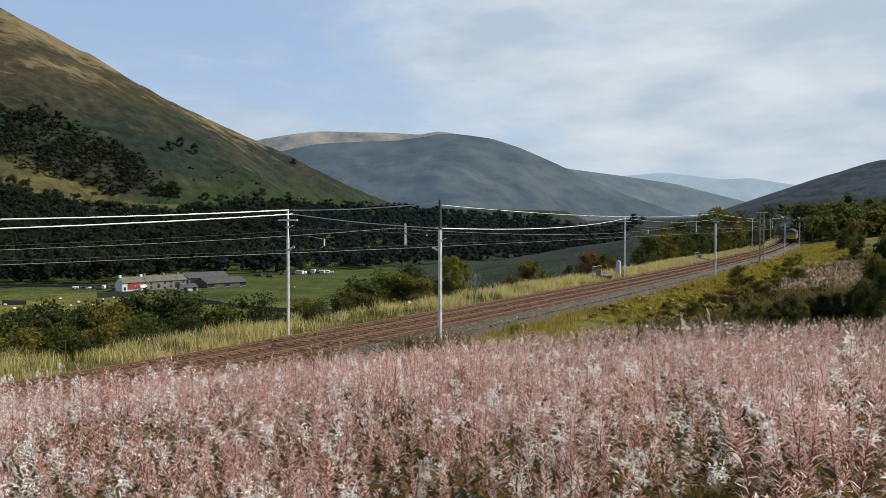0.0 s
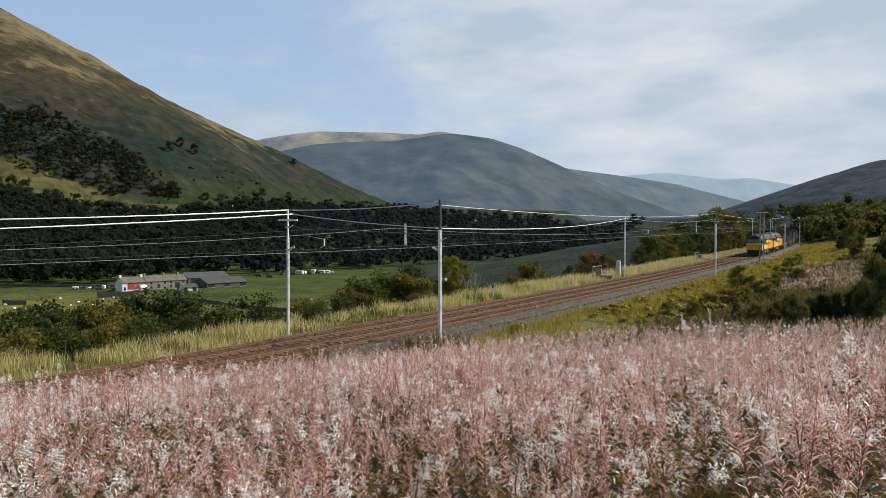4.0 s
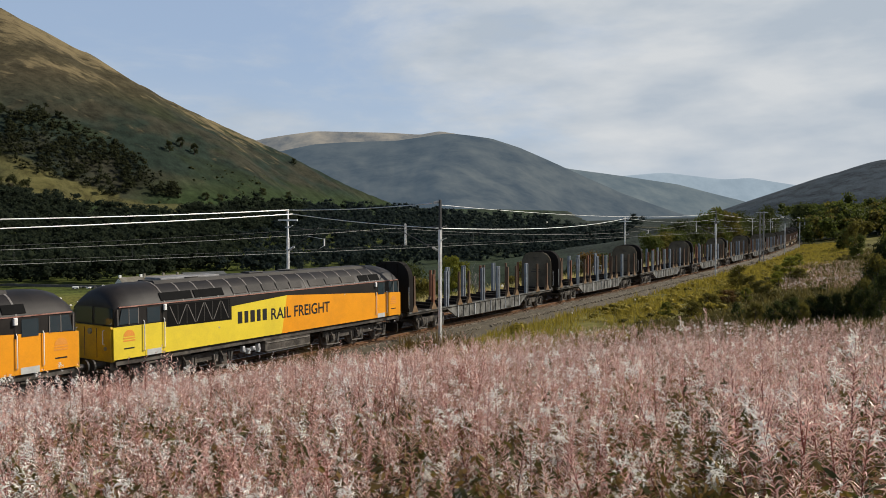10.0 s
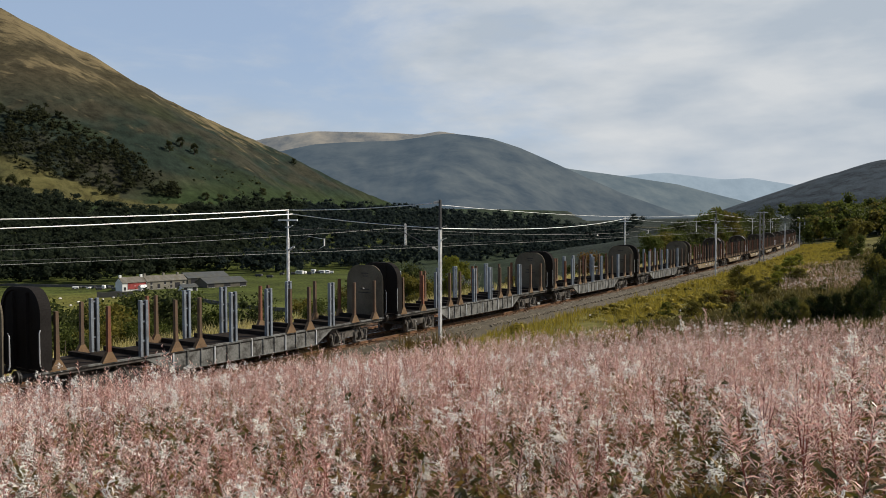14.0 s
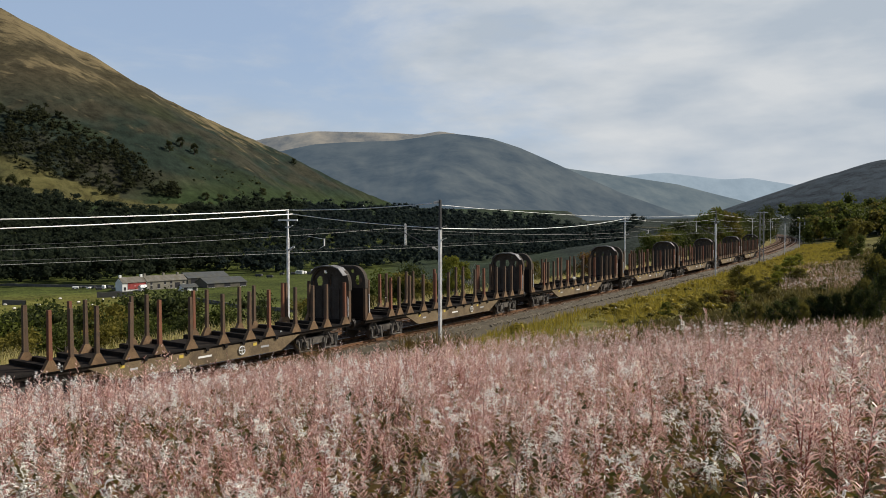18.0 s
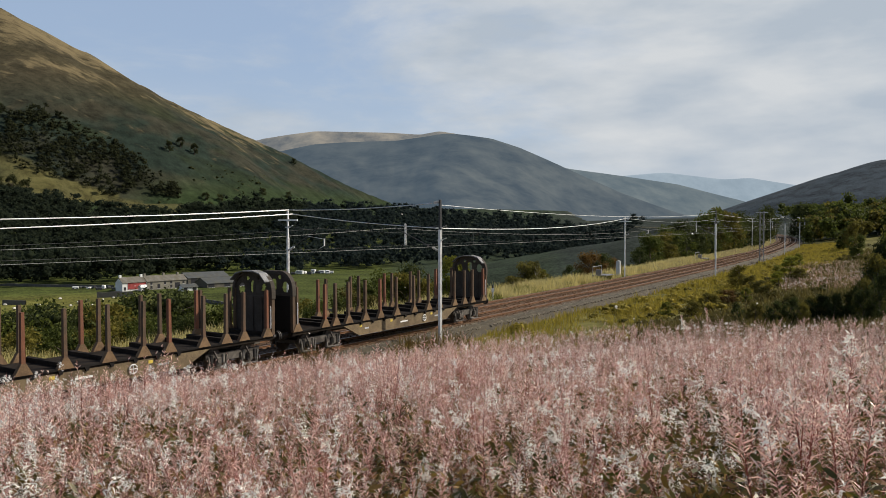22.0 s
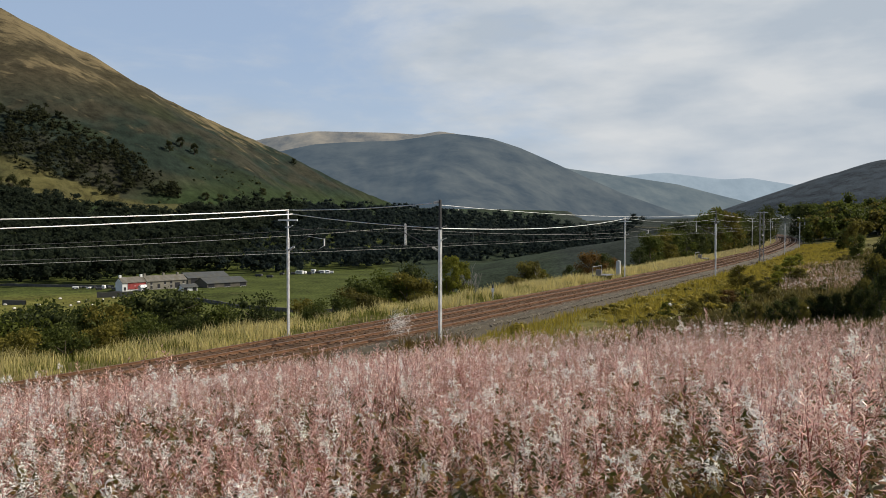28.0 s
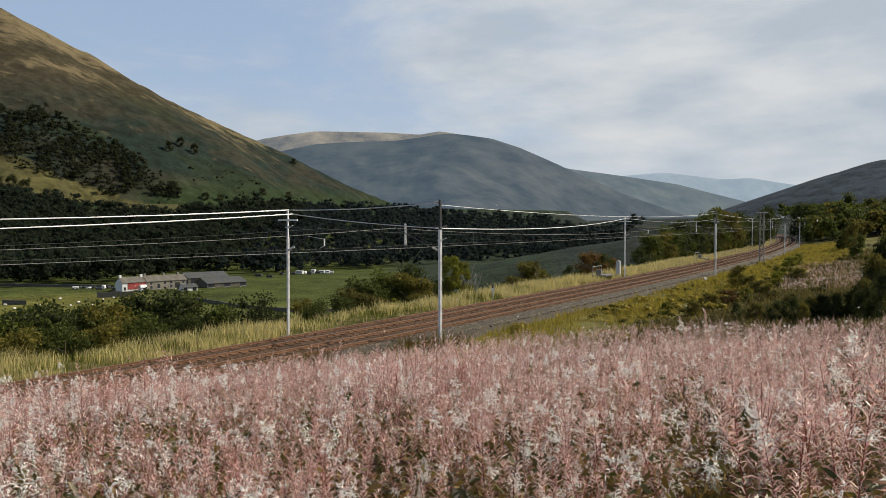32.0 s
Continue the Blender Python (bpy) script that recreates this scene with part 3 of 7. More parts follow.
def stones(name, label, material, s0, s1, bands, count, seed, size=(0.03, 0.075)):
    """Loose ballast stones strewn over bands of (w0, w1, z0, z1)."""
    rs = np.random.RandomState(seed)
    base = np.array([(1, 0, 0), (-1, 0, 0), (0, 1, 0), (0, -1, 0), (0, 0, 1), (0, 0, -0.6)], float)
    tri = np.array([(0, 2, 4), (2, 1, 4), (1, 3, 4), (3, 0, 4), (2, 0, 5), (1, 2, 5), (3, 1, 5), (0, 3, 5)])
    s = s0 + (s1 - s0) * rs.rand(count) ** 1.6
    bi = rs.randint(0, len(bands), count)
    B = np.array(bands)[bi]
    k = rs.rand(count)
    w, z = B[:, 0] + k * (B[:, 1] - B[:, 0]), B[:, 2] + k * (B[:, 3] - B[:, 2])
    th = np.interp(s, SS, LTH)
    P = np.stack([np.interp(s, SS, LX) + w * np.cos(th), np.interp(s, SS, LY) - w * np.sin(th), np.interp(s, SS, LZ) + z - RAIL_DROP], 1)
    sz = (size[0] + (size[1] - size[0]) * rs.rand(count)) * (1 + np.clip(s, 0, 200) / 90)
    V = base[None] * (0.6 + 0.7 * rs.rand(count, 6, 3)) * sz[:, None, None]
    a = rs.rand(count) * 6.28
    c, d = np.cos(a)[:, None], np.sin(a)[:, None]
    V = np.stack([V[..., 0] * c - V[..., 1] * d, V[..., 0] * d + V[..., 1] * c, V[..., 2]], -1) + P[:, None]
    F = tri[None] + np.arange(count)[:, None, None] * 6
    return tagged(new(name, np_mesh(name, V.reshape(-1, 3), F.reshape(-1, 3), material)), label, "ballast", kind="stuff")


stones("ballast_shoulder_stones", "grey crushed stone on the ballast shoulder", M_STONE, -14, 190,
       [(1.6, 3.4, -0.15, -0.88), (1.4, 2.4, -0.14, -0.34)], 16000, 5, (0.05, 0.10))
stones("ballast_track_stones", "brown crushed stone between the sleepers", M_STONE_BROWN, -14, 150,
       [(-4.6, -2.2, -0.12, -0.12), (-1.2, 1.2, -0.12, -0.12), (-2.3, -1.1, -0.14, -0.14), (-6, -4.9, -0.64, -0.14)], 8000, 6, (0.04, 0.08))


# ---- overhead line ----
def mast(s, w, foot, height, arms, ladder=False):
    """A slim steel mast with its brackets; arms are heights at which a small bracket stands out."""
    base = track(s, w, foot)
    ob = tagged(new("catenary_mast"), "slim pale steel catenary mast beside the railway", "mast", "catenary masts")
    th = float(np.interp(s, SS, LTH))
    ob.matrix_basis = Matrix.Translation(base) @ Matrix.Rotation(-th, 4, "Z")
    h = height
    b = Build()
    q = 0.075 if w > 0 else 0.058
    b.box(-q, q, -0.012, 0.012, 0, h - 1.7)
    for y in (-q, q):
        b.box(-q, q, y - 0.012, y + 0.012, 0, h - 1.7)
    part("post", b, M_MASTPAINT, ob)
    part("post_head", Build().box(-q * 0.86, q * 0.86, -q * 0.86, q * 0.86, h - 1.75, h, 0.01), M_DARKSTEEL if w > 0 else M_MASTPAINT, ob, "dark upper section" if w > 0 else "")
    part("footing", Build().box(-0.3, 0.3, -0.3, 0.3, -0.5, 0.06, 0.03), M_STONE, ob, "concrete footing")
    for z in arms:
        br = part("bracket", Build().box(-0.16, 0.16, -0.05, 0.05, z - 0.03, z + 0.03).tube([(0.1, 0, z), (0.42, 0, z + 0.12)], 0.025, 6), M_GALV, ob)
    return ob, th


def insulator(parent, a, b, n=6):
    a, b = Vector(a), Vector(b)
    bd = Build().tube([a, b], 0.022, 6)
    for i in range(n):
        p = a.lerp(b, (i + 0.7) / (n + 0.4))
        d = (b - a).normalized() * 0.02
        bd.tube([p - d, p, p + d], 0.075, 8, 0.05)
    return part("insulator", bd, M_PORCELAIN, parent, "pale ribbed insulator")


def cantilever(ob, side, reach, z_wire, zt):
    """The hinged bracket that holds the wires over a track; side is -1 towards falling w."""
    r = side * reach
    part("cantilever_tube", Build().tube([(0, 0, zt - 1.35), (r * 0.95, 0, zt + 0.05)], 0.03, 8), M_DARKSTEEL, ob)
    part("stay_tube", Build().tube([(0, 0, zt + 0.15), (r * 0.75, 0, zt - 0.1)], 0.022, 8), M_DARKSTEEL, ob)
    if side > 0:
        part("registration_arm", Build().tube([(r * 0.62, 0, zt - 0.45), (r * 1.12, 0, zt - 0.62)], 0.018, 8), M_GALV, ob)
        part("drop_bracket", Build().box(r * 1.12 - 0.03, r * 1.12 + 0.03, -0.03, 0.03, zt - 1.02, zt - 0.58).tube([(r * 1.12, 0, zt - 1.0), (r * 0.98, 0, z_wire + 0.03)], 0.015, 6), M_MASTPAINT, ob, "pale drop bracket")
    else:
        for dx in (-0.04, 0.04):
            part("drop_bracket", Build().box(r * 0.72 + dx - 0.016, r * 0.72 + dx + 0.016, -0.02, 0.02, zt - 0.95, zt + 0.28), M_MASTPAINT, ob, "pale drop bracket")
        part("registration_arm", Build().tube([(r * 0.72, 0, zt - 0.9), (r * 0.98, 0, z_wire + 0.03)], 0.015, 6), M_DARKSTEEL, ob)
    insulator(ob, (side * 0.14, 0, zt - 1.27), (side * 0.55, 0, zt - 1.09))


LEFT_MASTS = ((-52, 7.6), (10.05, 7.7), (70, 7.65), (124, 7.7), (176, 7.7), (236, 7.7), (290, 7.7))
RIGHT_MASTS = ((-48, 8.0), (12.6, 8.0), (77.5, 8.2), (150, 8.0), (200, 8.0), (252, 8.0))
WIRE_H, MESS_H = 4.75, 5.95
for s, h in LEFT_MASTS:
    ob, th = mast(s, -6.05, -0.62, h, (h - 1.05, h - 2.4))
    part("crossarm", Build().box(-0.8, 0.8, -0.05, 0.05, h - 0.66, h - 0.56), M_MASTPAINT, ob)
    part("top_fitting", Build().tube([(-0.35, 0, h), (0.5, 0, h)], 0.03, 6).tube([(0, 0, h - 0.45), (0, 0, h + 0.06)], 0.05, 6), M_GALV, ob)
    cantilever(ob, 1, 2.65, WIRE_H + 0.62, MESS_H + 0.62)
for s, h in RIGHT_MASTS:
    ob, th = mast(s, 3.4, -0.75, h + 0.33, (h - 1.27, h - 1.97))
    cantilever(ob, -1, 3.4, WIRE_H + 0.75, MESS_H + 0.75)
    insulator(ob, (-0.1, 0, h + 0.21), (-0.75, 0.5, h + 0.18), 7)


def lattice_mast():
    ob = tagged(new("lattice_mast"), "grey steel lattice mast beside the track", "mast", "catenary masts")
    s = 112
    ob.matrix_basis = Matrix.Translation(track(s, 3.7, -0.5)) @ Matrix.Rotation(-float(np.interp(s, SS, LTH)), 4, "Z")
    h, w = 8.6, 0.30
    for x in (-w, w):
        for y in (-w, w):
            part("leg", Build().box(x - 0.05, x + 0.05, y - 0.05, y + 0.05, 0, h), M_LATTICE, ob)
    n = 10
    for i in range(n):
        z0, z1 = h * i / n, h * (i + 1) / n
        b = Build()
        k = 1 if i % 2 else -1
        for y in (-w, w):
            b.tube([(-w * k, y, z0), (w * k, y, z1)], 0.03, 4)
        for x in (-w, w):
            b.tube([(x, -w * k, z0), (x, w * k, z1)], 0.03, 4)
        part("brace", b, M_LATTICE, ob)
    part("footing", Build().box(-0.7, 0.7, -0.7, 0.7, -0.4, 0.15, 0.05), M_STONE, ob)
    part("crossarm", Build().box(-0.9, 0.9, -0.05, 0.05, h - 0.3, h - 0.15), M_GALV, ob)


lattice_mast()


def wire(name, label, pts, sag, r, material, group="overhead wires"):
    """A hanging wire through points, sagging between them."""
    line = []
    sags = sag if isinstance(sag, tuple) else (sag,) * (len(pts) - 1)
    for a, b, sag_here in zip(pts[:-1], pts[1:], sags):
        n = 14
        for i in range(n):
            t = i / n
            p = a.lerp(b, t)
            p.z -= sag_here * 4 * t * (1 - t)
            line.append(p)
    line.append(pts[-1])
    return tagged(part(name, Build().tube(line, r, 5, caps=False), material), label, "wire", group)


def left_top(i, dz=0.0, dw=0.0):
    s, h = LEFT_MASTS[i]
    return track(s, -6.05 + dw, -0.62 + h + dz)


def right_top(i, dz=0.0, dw=0.0):
    s, h = RIGHT_MASTS[i]
    return track(s, 3.4 + dw, -0.42 + h + dz)


wire("feeder_wire", "thick pale feeder wire crossing above the tracks", [left_top(0, -0.1), left_top(1, 0.0, 0.1), right_top(1, -0.2, -0.6)], (0.8, 0.12), 0.026, M_WIRE)
wire("feeder_wire", "thick pale feeder wire slung between masts", [left_top(0, -1.0), left_top(1, -0.25, 0.4), right_top(1, -1.62, -0.25), left_top(2, -0.25)], (0.75, 0.1, 0.5), 0.026, M_WIRE)
wire("feeder_wire", "thin pale feeder wire slung between mast tops", [right_top(1, -0.3, -0.1), right_top(2, -0.4), right_top(3, -0.3), right_top(4, -0.3)], 0.55, 0.010, M_WIRE)
wire("feeder_wire", "thin pale feeder wire slung between mast tops", [left_top(2, -0.2), left_top(3, -0.2), left_top(4, -0.2), left_top(5, -0.2), left_top(6, -0.2)], 0.55, 0.010, M_WIRE)
for centre, ms in ((-3.4, LEFT_MASTS), (0.0, RIGHT_MASTS)):
    hang = [s for s, _ in ms]
    thick = 0.0095 if centre == 0 else 0.006
    wire("messenger_wire", "thin overhead messenger wire above the track", [track(s, centre, MESS_H) for s in hang], 0.75, thick, M_WIRE_NEAR if centre == 0 else M_WIRE_DARK)
    zig = [track(s, centre + (0.22 if i % 2 else -0.22), WIRE_H) for i, s in enumerate(hang)]
    wire("contact_wire", "thin overhead contact wire above the track", zig, 0.02, thick, M_WIRE_NEAR if centre == 0 else M_WIRE_DARK)
    drops = Build()
    for s0, s1 in zip(hang[:-1], hang[1:]):
        for k in range(1, 7):
            t = k / 7
            s = s0 + (s1 - s0) * t
            drops.tube([track(s, centre, WIRE_H), track(s, centre, MESS_H - 0.75 * 4 * t * (1 - t))], 0.006, 4)
    tagged(part("droppers", drops, M_WIRE_DARK), "thin droppers tying contact wire to messenger", "wire", kind="stuff")


def cabinet(s, w, z, sx, sy, h, legs):
    ob = tagged(new("lineside_cabinet"), "grey lineside equipment cabinet by the track", "cabinet", "cabinets")
    ob.matrix_basis = Matrix.Translation(track(s, w, z)) @ Matrix.Rotation(-float(np.interp(s, SS, LTH)), 4, "Z")
    part("body", Build().box(-sx, sx, -sy, sy, legs, legs + h, 0.03), M_GREYBOX, ob)
    part("lid", Build().prism([(-sx - 0.06, legs + h), (sx + 0.06, legs + h), (0, legs + h + 0.12)], -sy - 0.06, sy + 0.06, "y"), M_GREYBOX, ob)
    part("door", Build().box(-sx * 0.85, sx * 0.85, -sy - 0.02, -sy - 0.004, legs + 0.1, legs + h - 0.1), M_GREYBOX, ob)
    for x in (-sx * 0.8, sx * 0.8):
        part("leg", Build().box(x - 0.05, x + 0.05, -sy, sy, -0.4, legs), M_DARKSTEEL, ob)
    return ob


cabinet(69.2, -6.6, -0.5, 0.24, 0.22, 1.75, 0.15)


def platform_stand(s, w):
    """A low timber staging with a rail and a box on it."""
    ob = tagged(new("lineside_staging"), "low grey lineside staging with rail and box", "staging")
    ob.matrix_basis = Matrix.Translation(track(s, w, -0.2)) @ Matrix.Rotation(-float(np.interp(s, SS, LTH)), 4, "Z")
    part("deck", Build().box(-0.9, 0.9, -1.6, 1.6, 0.0, 0.1), M_LATTICE, ob)
    for x in (-0.8, 0.8):
        for y in (-1.5, 1.5):
            part("leg", Build().box(x - 0.05, x + 0.05, y - 0.05, y + 0.05, -1.2, 0.0), M_DARKSTEEL, ob)
    part("rail", Build().tube([(-0.85, -1.5, 0.1), (-0.85, -1.5, 1.1), (-0.85, 1.5, 1.1), (-0.85, 1.5, 0.1)], 0.03, 6), M_GALV, ob)
    part("box", Build().box(-0.5, 0.2, -1.5, -1.1, 0.1, 0.75, 0.03), M_LATTICE, ob)


platform_stand(66.2, -7.4)
platform_stand(117, -6.9)


def marker_post():
    ob = tagged(new("marker_post"), "short black and white lineside marker post", "post")
    ob.matrix_basis = Matrix.Translation(track(36.3, -6.6, -0.9))
    part("post", Build().tube([(0, 0, -0.2), (0, 0, 1.3)], 0.06, 8), M_GREYBOX, ob)
    part("cap", Build().tube([(0, 0, 1.3), (0, 0, 1.62)], 0.085, 8), M_DARKSTEEL, ob)
    part("plate", Build().box(-0.12, 0.12, -0.11, -0.09, 0.95, 1.3), M_MASTPAINT, ob)


marker_post()


# ---- train ----
M_YELLOW = mat("yellow_paint", (0.80, 0.62, 0.045), 0.42, 0, 0.07, 1.2, 18, bump=0.03, dirt=(0.42, 0.30, 0.05), dirt_amt=0.22, spec=0.4)
# amber nose paint, set deeper than the sides to carry the nose's shade
M_NOSE = mat("nose_amber_shaded", (0.56, 0.36, 0.014), 0.5, 0, 0.15, 1.2, 18, bump=0.03, dirt=(0.22, 0.12, 0.02), dirt_amt=0.5, spec=0.3)
M_ORANGE = mat("orange_paint", (0.84, 0.33, 0.012), 0.42, 0, 0.07, 1.2, 18, bump=0.03, dirt=(0.4, 0.17, 0.03), dirt_amt=0.22, spec=0.4)
M_BLACKPAINT = mat("black_paint", (0.014, 0.012, 0.011), 0.55, 0, 0.35, 1.4, 20, bump=0.05, dirt=(0.03, 0.024, 0.02), dirt_amt=0.5)
M_ROOF = mat("roof_grey", (0.05, 0.047, 0.044), 0.7, 0, 0.35, 1.2, 20, bump=0.1, dirt=(0.08, 0.07, 0.06), dirt_amt=0.5, spec=0.2)
M_GRILLE = mat("grille", (0.009, 0.009, 0.009), 0.85, 0.0, 0.3, spec=0.06)
M_UNDER = mat("underframe_grime", (0.055, 0.048, 0.042), 0.8, 0.1, 0.45, 2.5, 25, dirt=(0.20, 0.18, 0.155), dirt_amt=0.6)
M_SILVER = mat("worn_silver", (0.52, 0.54, 0.56), 0.5, 0.2, 0.25, 3, 30, dirt=(0.2, 0.19, 0.18), dirt_amt=0.5)
M_WINDOW = glass_mat("cab_glass", (0.03, 0.045, 0.055), 0.06)
M_RIB = mat("roof_rib_grey", (0.17, 0.16, 0.15), 0.7, 0, 0.3, 2, 20, dirt=(0.07, 0.06, 0.05), dirt_amt=0.5)
M_RIG = mat("brake_rigging", (0.20, 0.185, 0.165), 0.75, 0.1, 0.5, 3, 25, dirt=(0.05, 0.042, 0.035), dirt_amt=0.8)
M_LAMPGLASS = glass_mat("unlit_lamp_glass", (0.25, 0.24, 0.2), 0.15)
M_WHITE = mat("white_paint", (0.8, 0.8, 0.78), 0.5, 0, 0.08)
M_LOGO = mat("orange_emblem", (0.75, 0.3, 0.05), 0.5, 0, 0.1)
M_LETTER = mat("black_lettering", (0.02, 0.02, 0.02), 0.5, 0, 0.1, bump=0)
M_GUTTER = mat("gutter_red", (0.36, 0.19, 0.15), 0.6, dirt=(0.14, 0.05, 0.035), dirt_amt=0.8)
M_BUFFER = mat("buffer_steel", (0.045, 0.042, 0.04), 0.6, 0.3, 0.3)
M_WHEEL = mat("wheel_steel", (0.12, 0.10, 0.085), 0.6, 0.3, 0.3)

BODY_Z0, WAIST, GUTTER = 1.15, 2.39, 3.10
HALF_L, HALF_W = 9.05, 1.395


def loco_section(k=1.0, drop=0.0):
    """Half outline (y, z) of the body above the gutter."""
    return [(1.395 * k, GUTTER), (1.31 * k, 3.22 - drop * 0.2), (1.14 * k, 3.47 - drop * 0.5), (0.85 * k, 3.69 - drop * 0.8), (0.45 * k, 3.84 - drop), (0, 3.89 - drop)]


def bogie(parent, x, axles, wheel_r, frame_col, half=0.98):
    """A bogie with its side frames, springs and wheels."""
    bg = part("bogie", Build().box(x - (axles[-1] + 0.55), x + axles[-1] + 0.55, -0.7, 0.7, wheel_r + 0.02, wheel_r + 0.2), frame_col, parent)
    for y in (-half, half):
        L = axles[-1] + 0.62
        sd = Build().prism([(x - L, wheel_r + 0.10), (x - L + 0.25, wheel_r - 0.04), (x + L - 0.25, wheel_r - 0.04), (x + L, wheel_r + 0.10), (x + L, wheel_r + 0.30), (x - L, wheel_r + 0.30)], y - 0.05, y + 0.05, "y")
        part("side_frame", sd, frame_col, bg)
        k = 1 if y > 0 else -1
        for a in axles:
            ab = Build().box(x + a - 0.17, x + a + 0.17, min(y, y + 0.17 * k), max(y, y + 0.17 * k), wheel_r - 0.2, wheel_r + 0.14, 0.03)
            ab.disc(x + a, y + 0.19 * k, wheel_r, 0.11, 0.06, 12)
            part("axlebox", ab, M_UNDER, bg)
            for dx in (-0.33, 0.33):
                sp = Build()
                sp.tube([(x + a + dx, y + 0.04 * k, wheel_r - 0.12), (x + a + dx, y + 0.04 * k, wheel_r + 0.24)], 0.08, 10)
                part("spring", sp, M_RIG if (axles.index(a) + (dx > 0)) % 2 else M_BUFFER, bg)
                hz = wheel_r - 0.3
                part("brake_hanger", Build().tube([(x + a + dx * 1.5, y + 0.09 * k, wheel_r + 0.2), (x + a + dx * 1.32, y + 0.1 * k, hz)], 0.035, 5).box(x + a + dx * 1.3 - 0.06, x + a + dx * 1.3 + 0.06, y + 0.04 * k - 0.05, y + 0.04 * k + 0.05, hz - 0.03, hz + 0.16), M_RIG, bg, "pale grimy brake hanger")
            part("tie_bar", Build().tube([(x + a - 0.45, y + 0.12 * k, wheel_r - 0.33), (x + a + 0.45, y + 0.12 * k, wheel_r - 0.3)], 0.03, 5), M_RIG, bg)
            part("damper", Build().tube([(x + a + 0.1, y + 0.2 * k, wheel_r + 0.08), (x + a + 0.28, y + 0.16 * k, wheel_r + 0.42)], 0.045, 6), M_UNDER, bg)
    for a in axles:
        ws = Build()
        for y in (-0.7525, 0.7525):
            k = 1 if y > 0 else -1
            ws.disc(x + a, y, wheel_r, wheel_r, 0.10, 24)
            ws.disc(x + a, y - 0.055 * k, wheel_r, wheel_r + 0.025, 0.03, 24)
            ws.disc(x + a, y + 0.055 * k, wheel_r, wheel_r * 0.42, 0.05, 16)
        ws.tube([(x + a, -0.75, wheel_r), (x + a, 0.75, wheel_r)], 0.08, 8)
        part("wheelset", ws, M_WHEEL, bg)
    return bg


def text_mesh(text, size, material, length):
    """Lettering as a thin flat mesh, scaled to a length."""
    cu = bpy.data.curves.new("lettering", "FONT")
    cu.body, cu.size, cu.extrude = text, size, 0.002
    cu.offset = 0.012
    o = new("lettering_source", cu)
    me = bpy.data.meshes.new_from_object(o.evaluated_get(bpy.context.evaluated_depsgraph_get()))
    bpy.data.objects.remove(o)
    xs = [v.co.x for v in me.vertices]
    k = length / (max(xs) - min(xs))
    for v in me.vertices:
        v.co.x = (v.co.x - min(xs)) * k
    me.materials.clear()
    me.materials.append(material)
    me.name = "lettering"
    return me


def side_panel(parent, name, outline, material, side, label="", off=0.006):
    """A painted panel on the body side: outline of (u from the nose, z)."""
    y = side * HALF_W
    pts = [(HALF_L - u, z) for u, z in outline]
    return part(name, Build().prism(pts, y + side * 0.0005, y + side * off, "y"), material, parent, label)


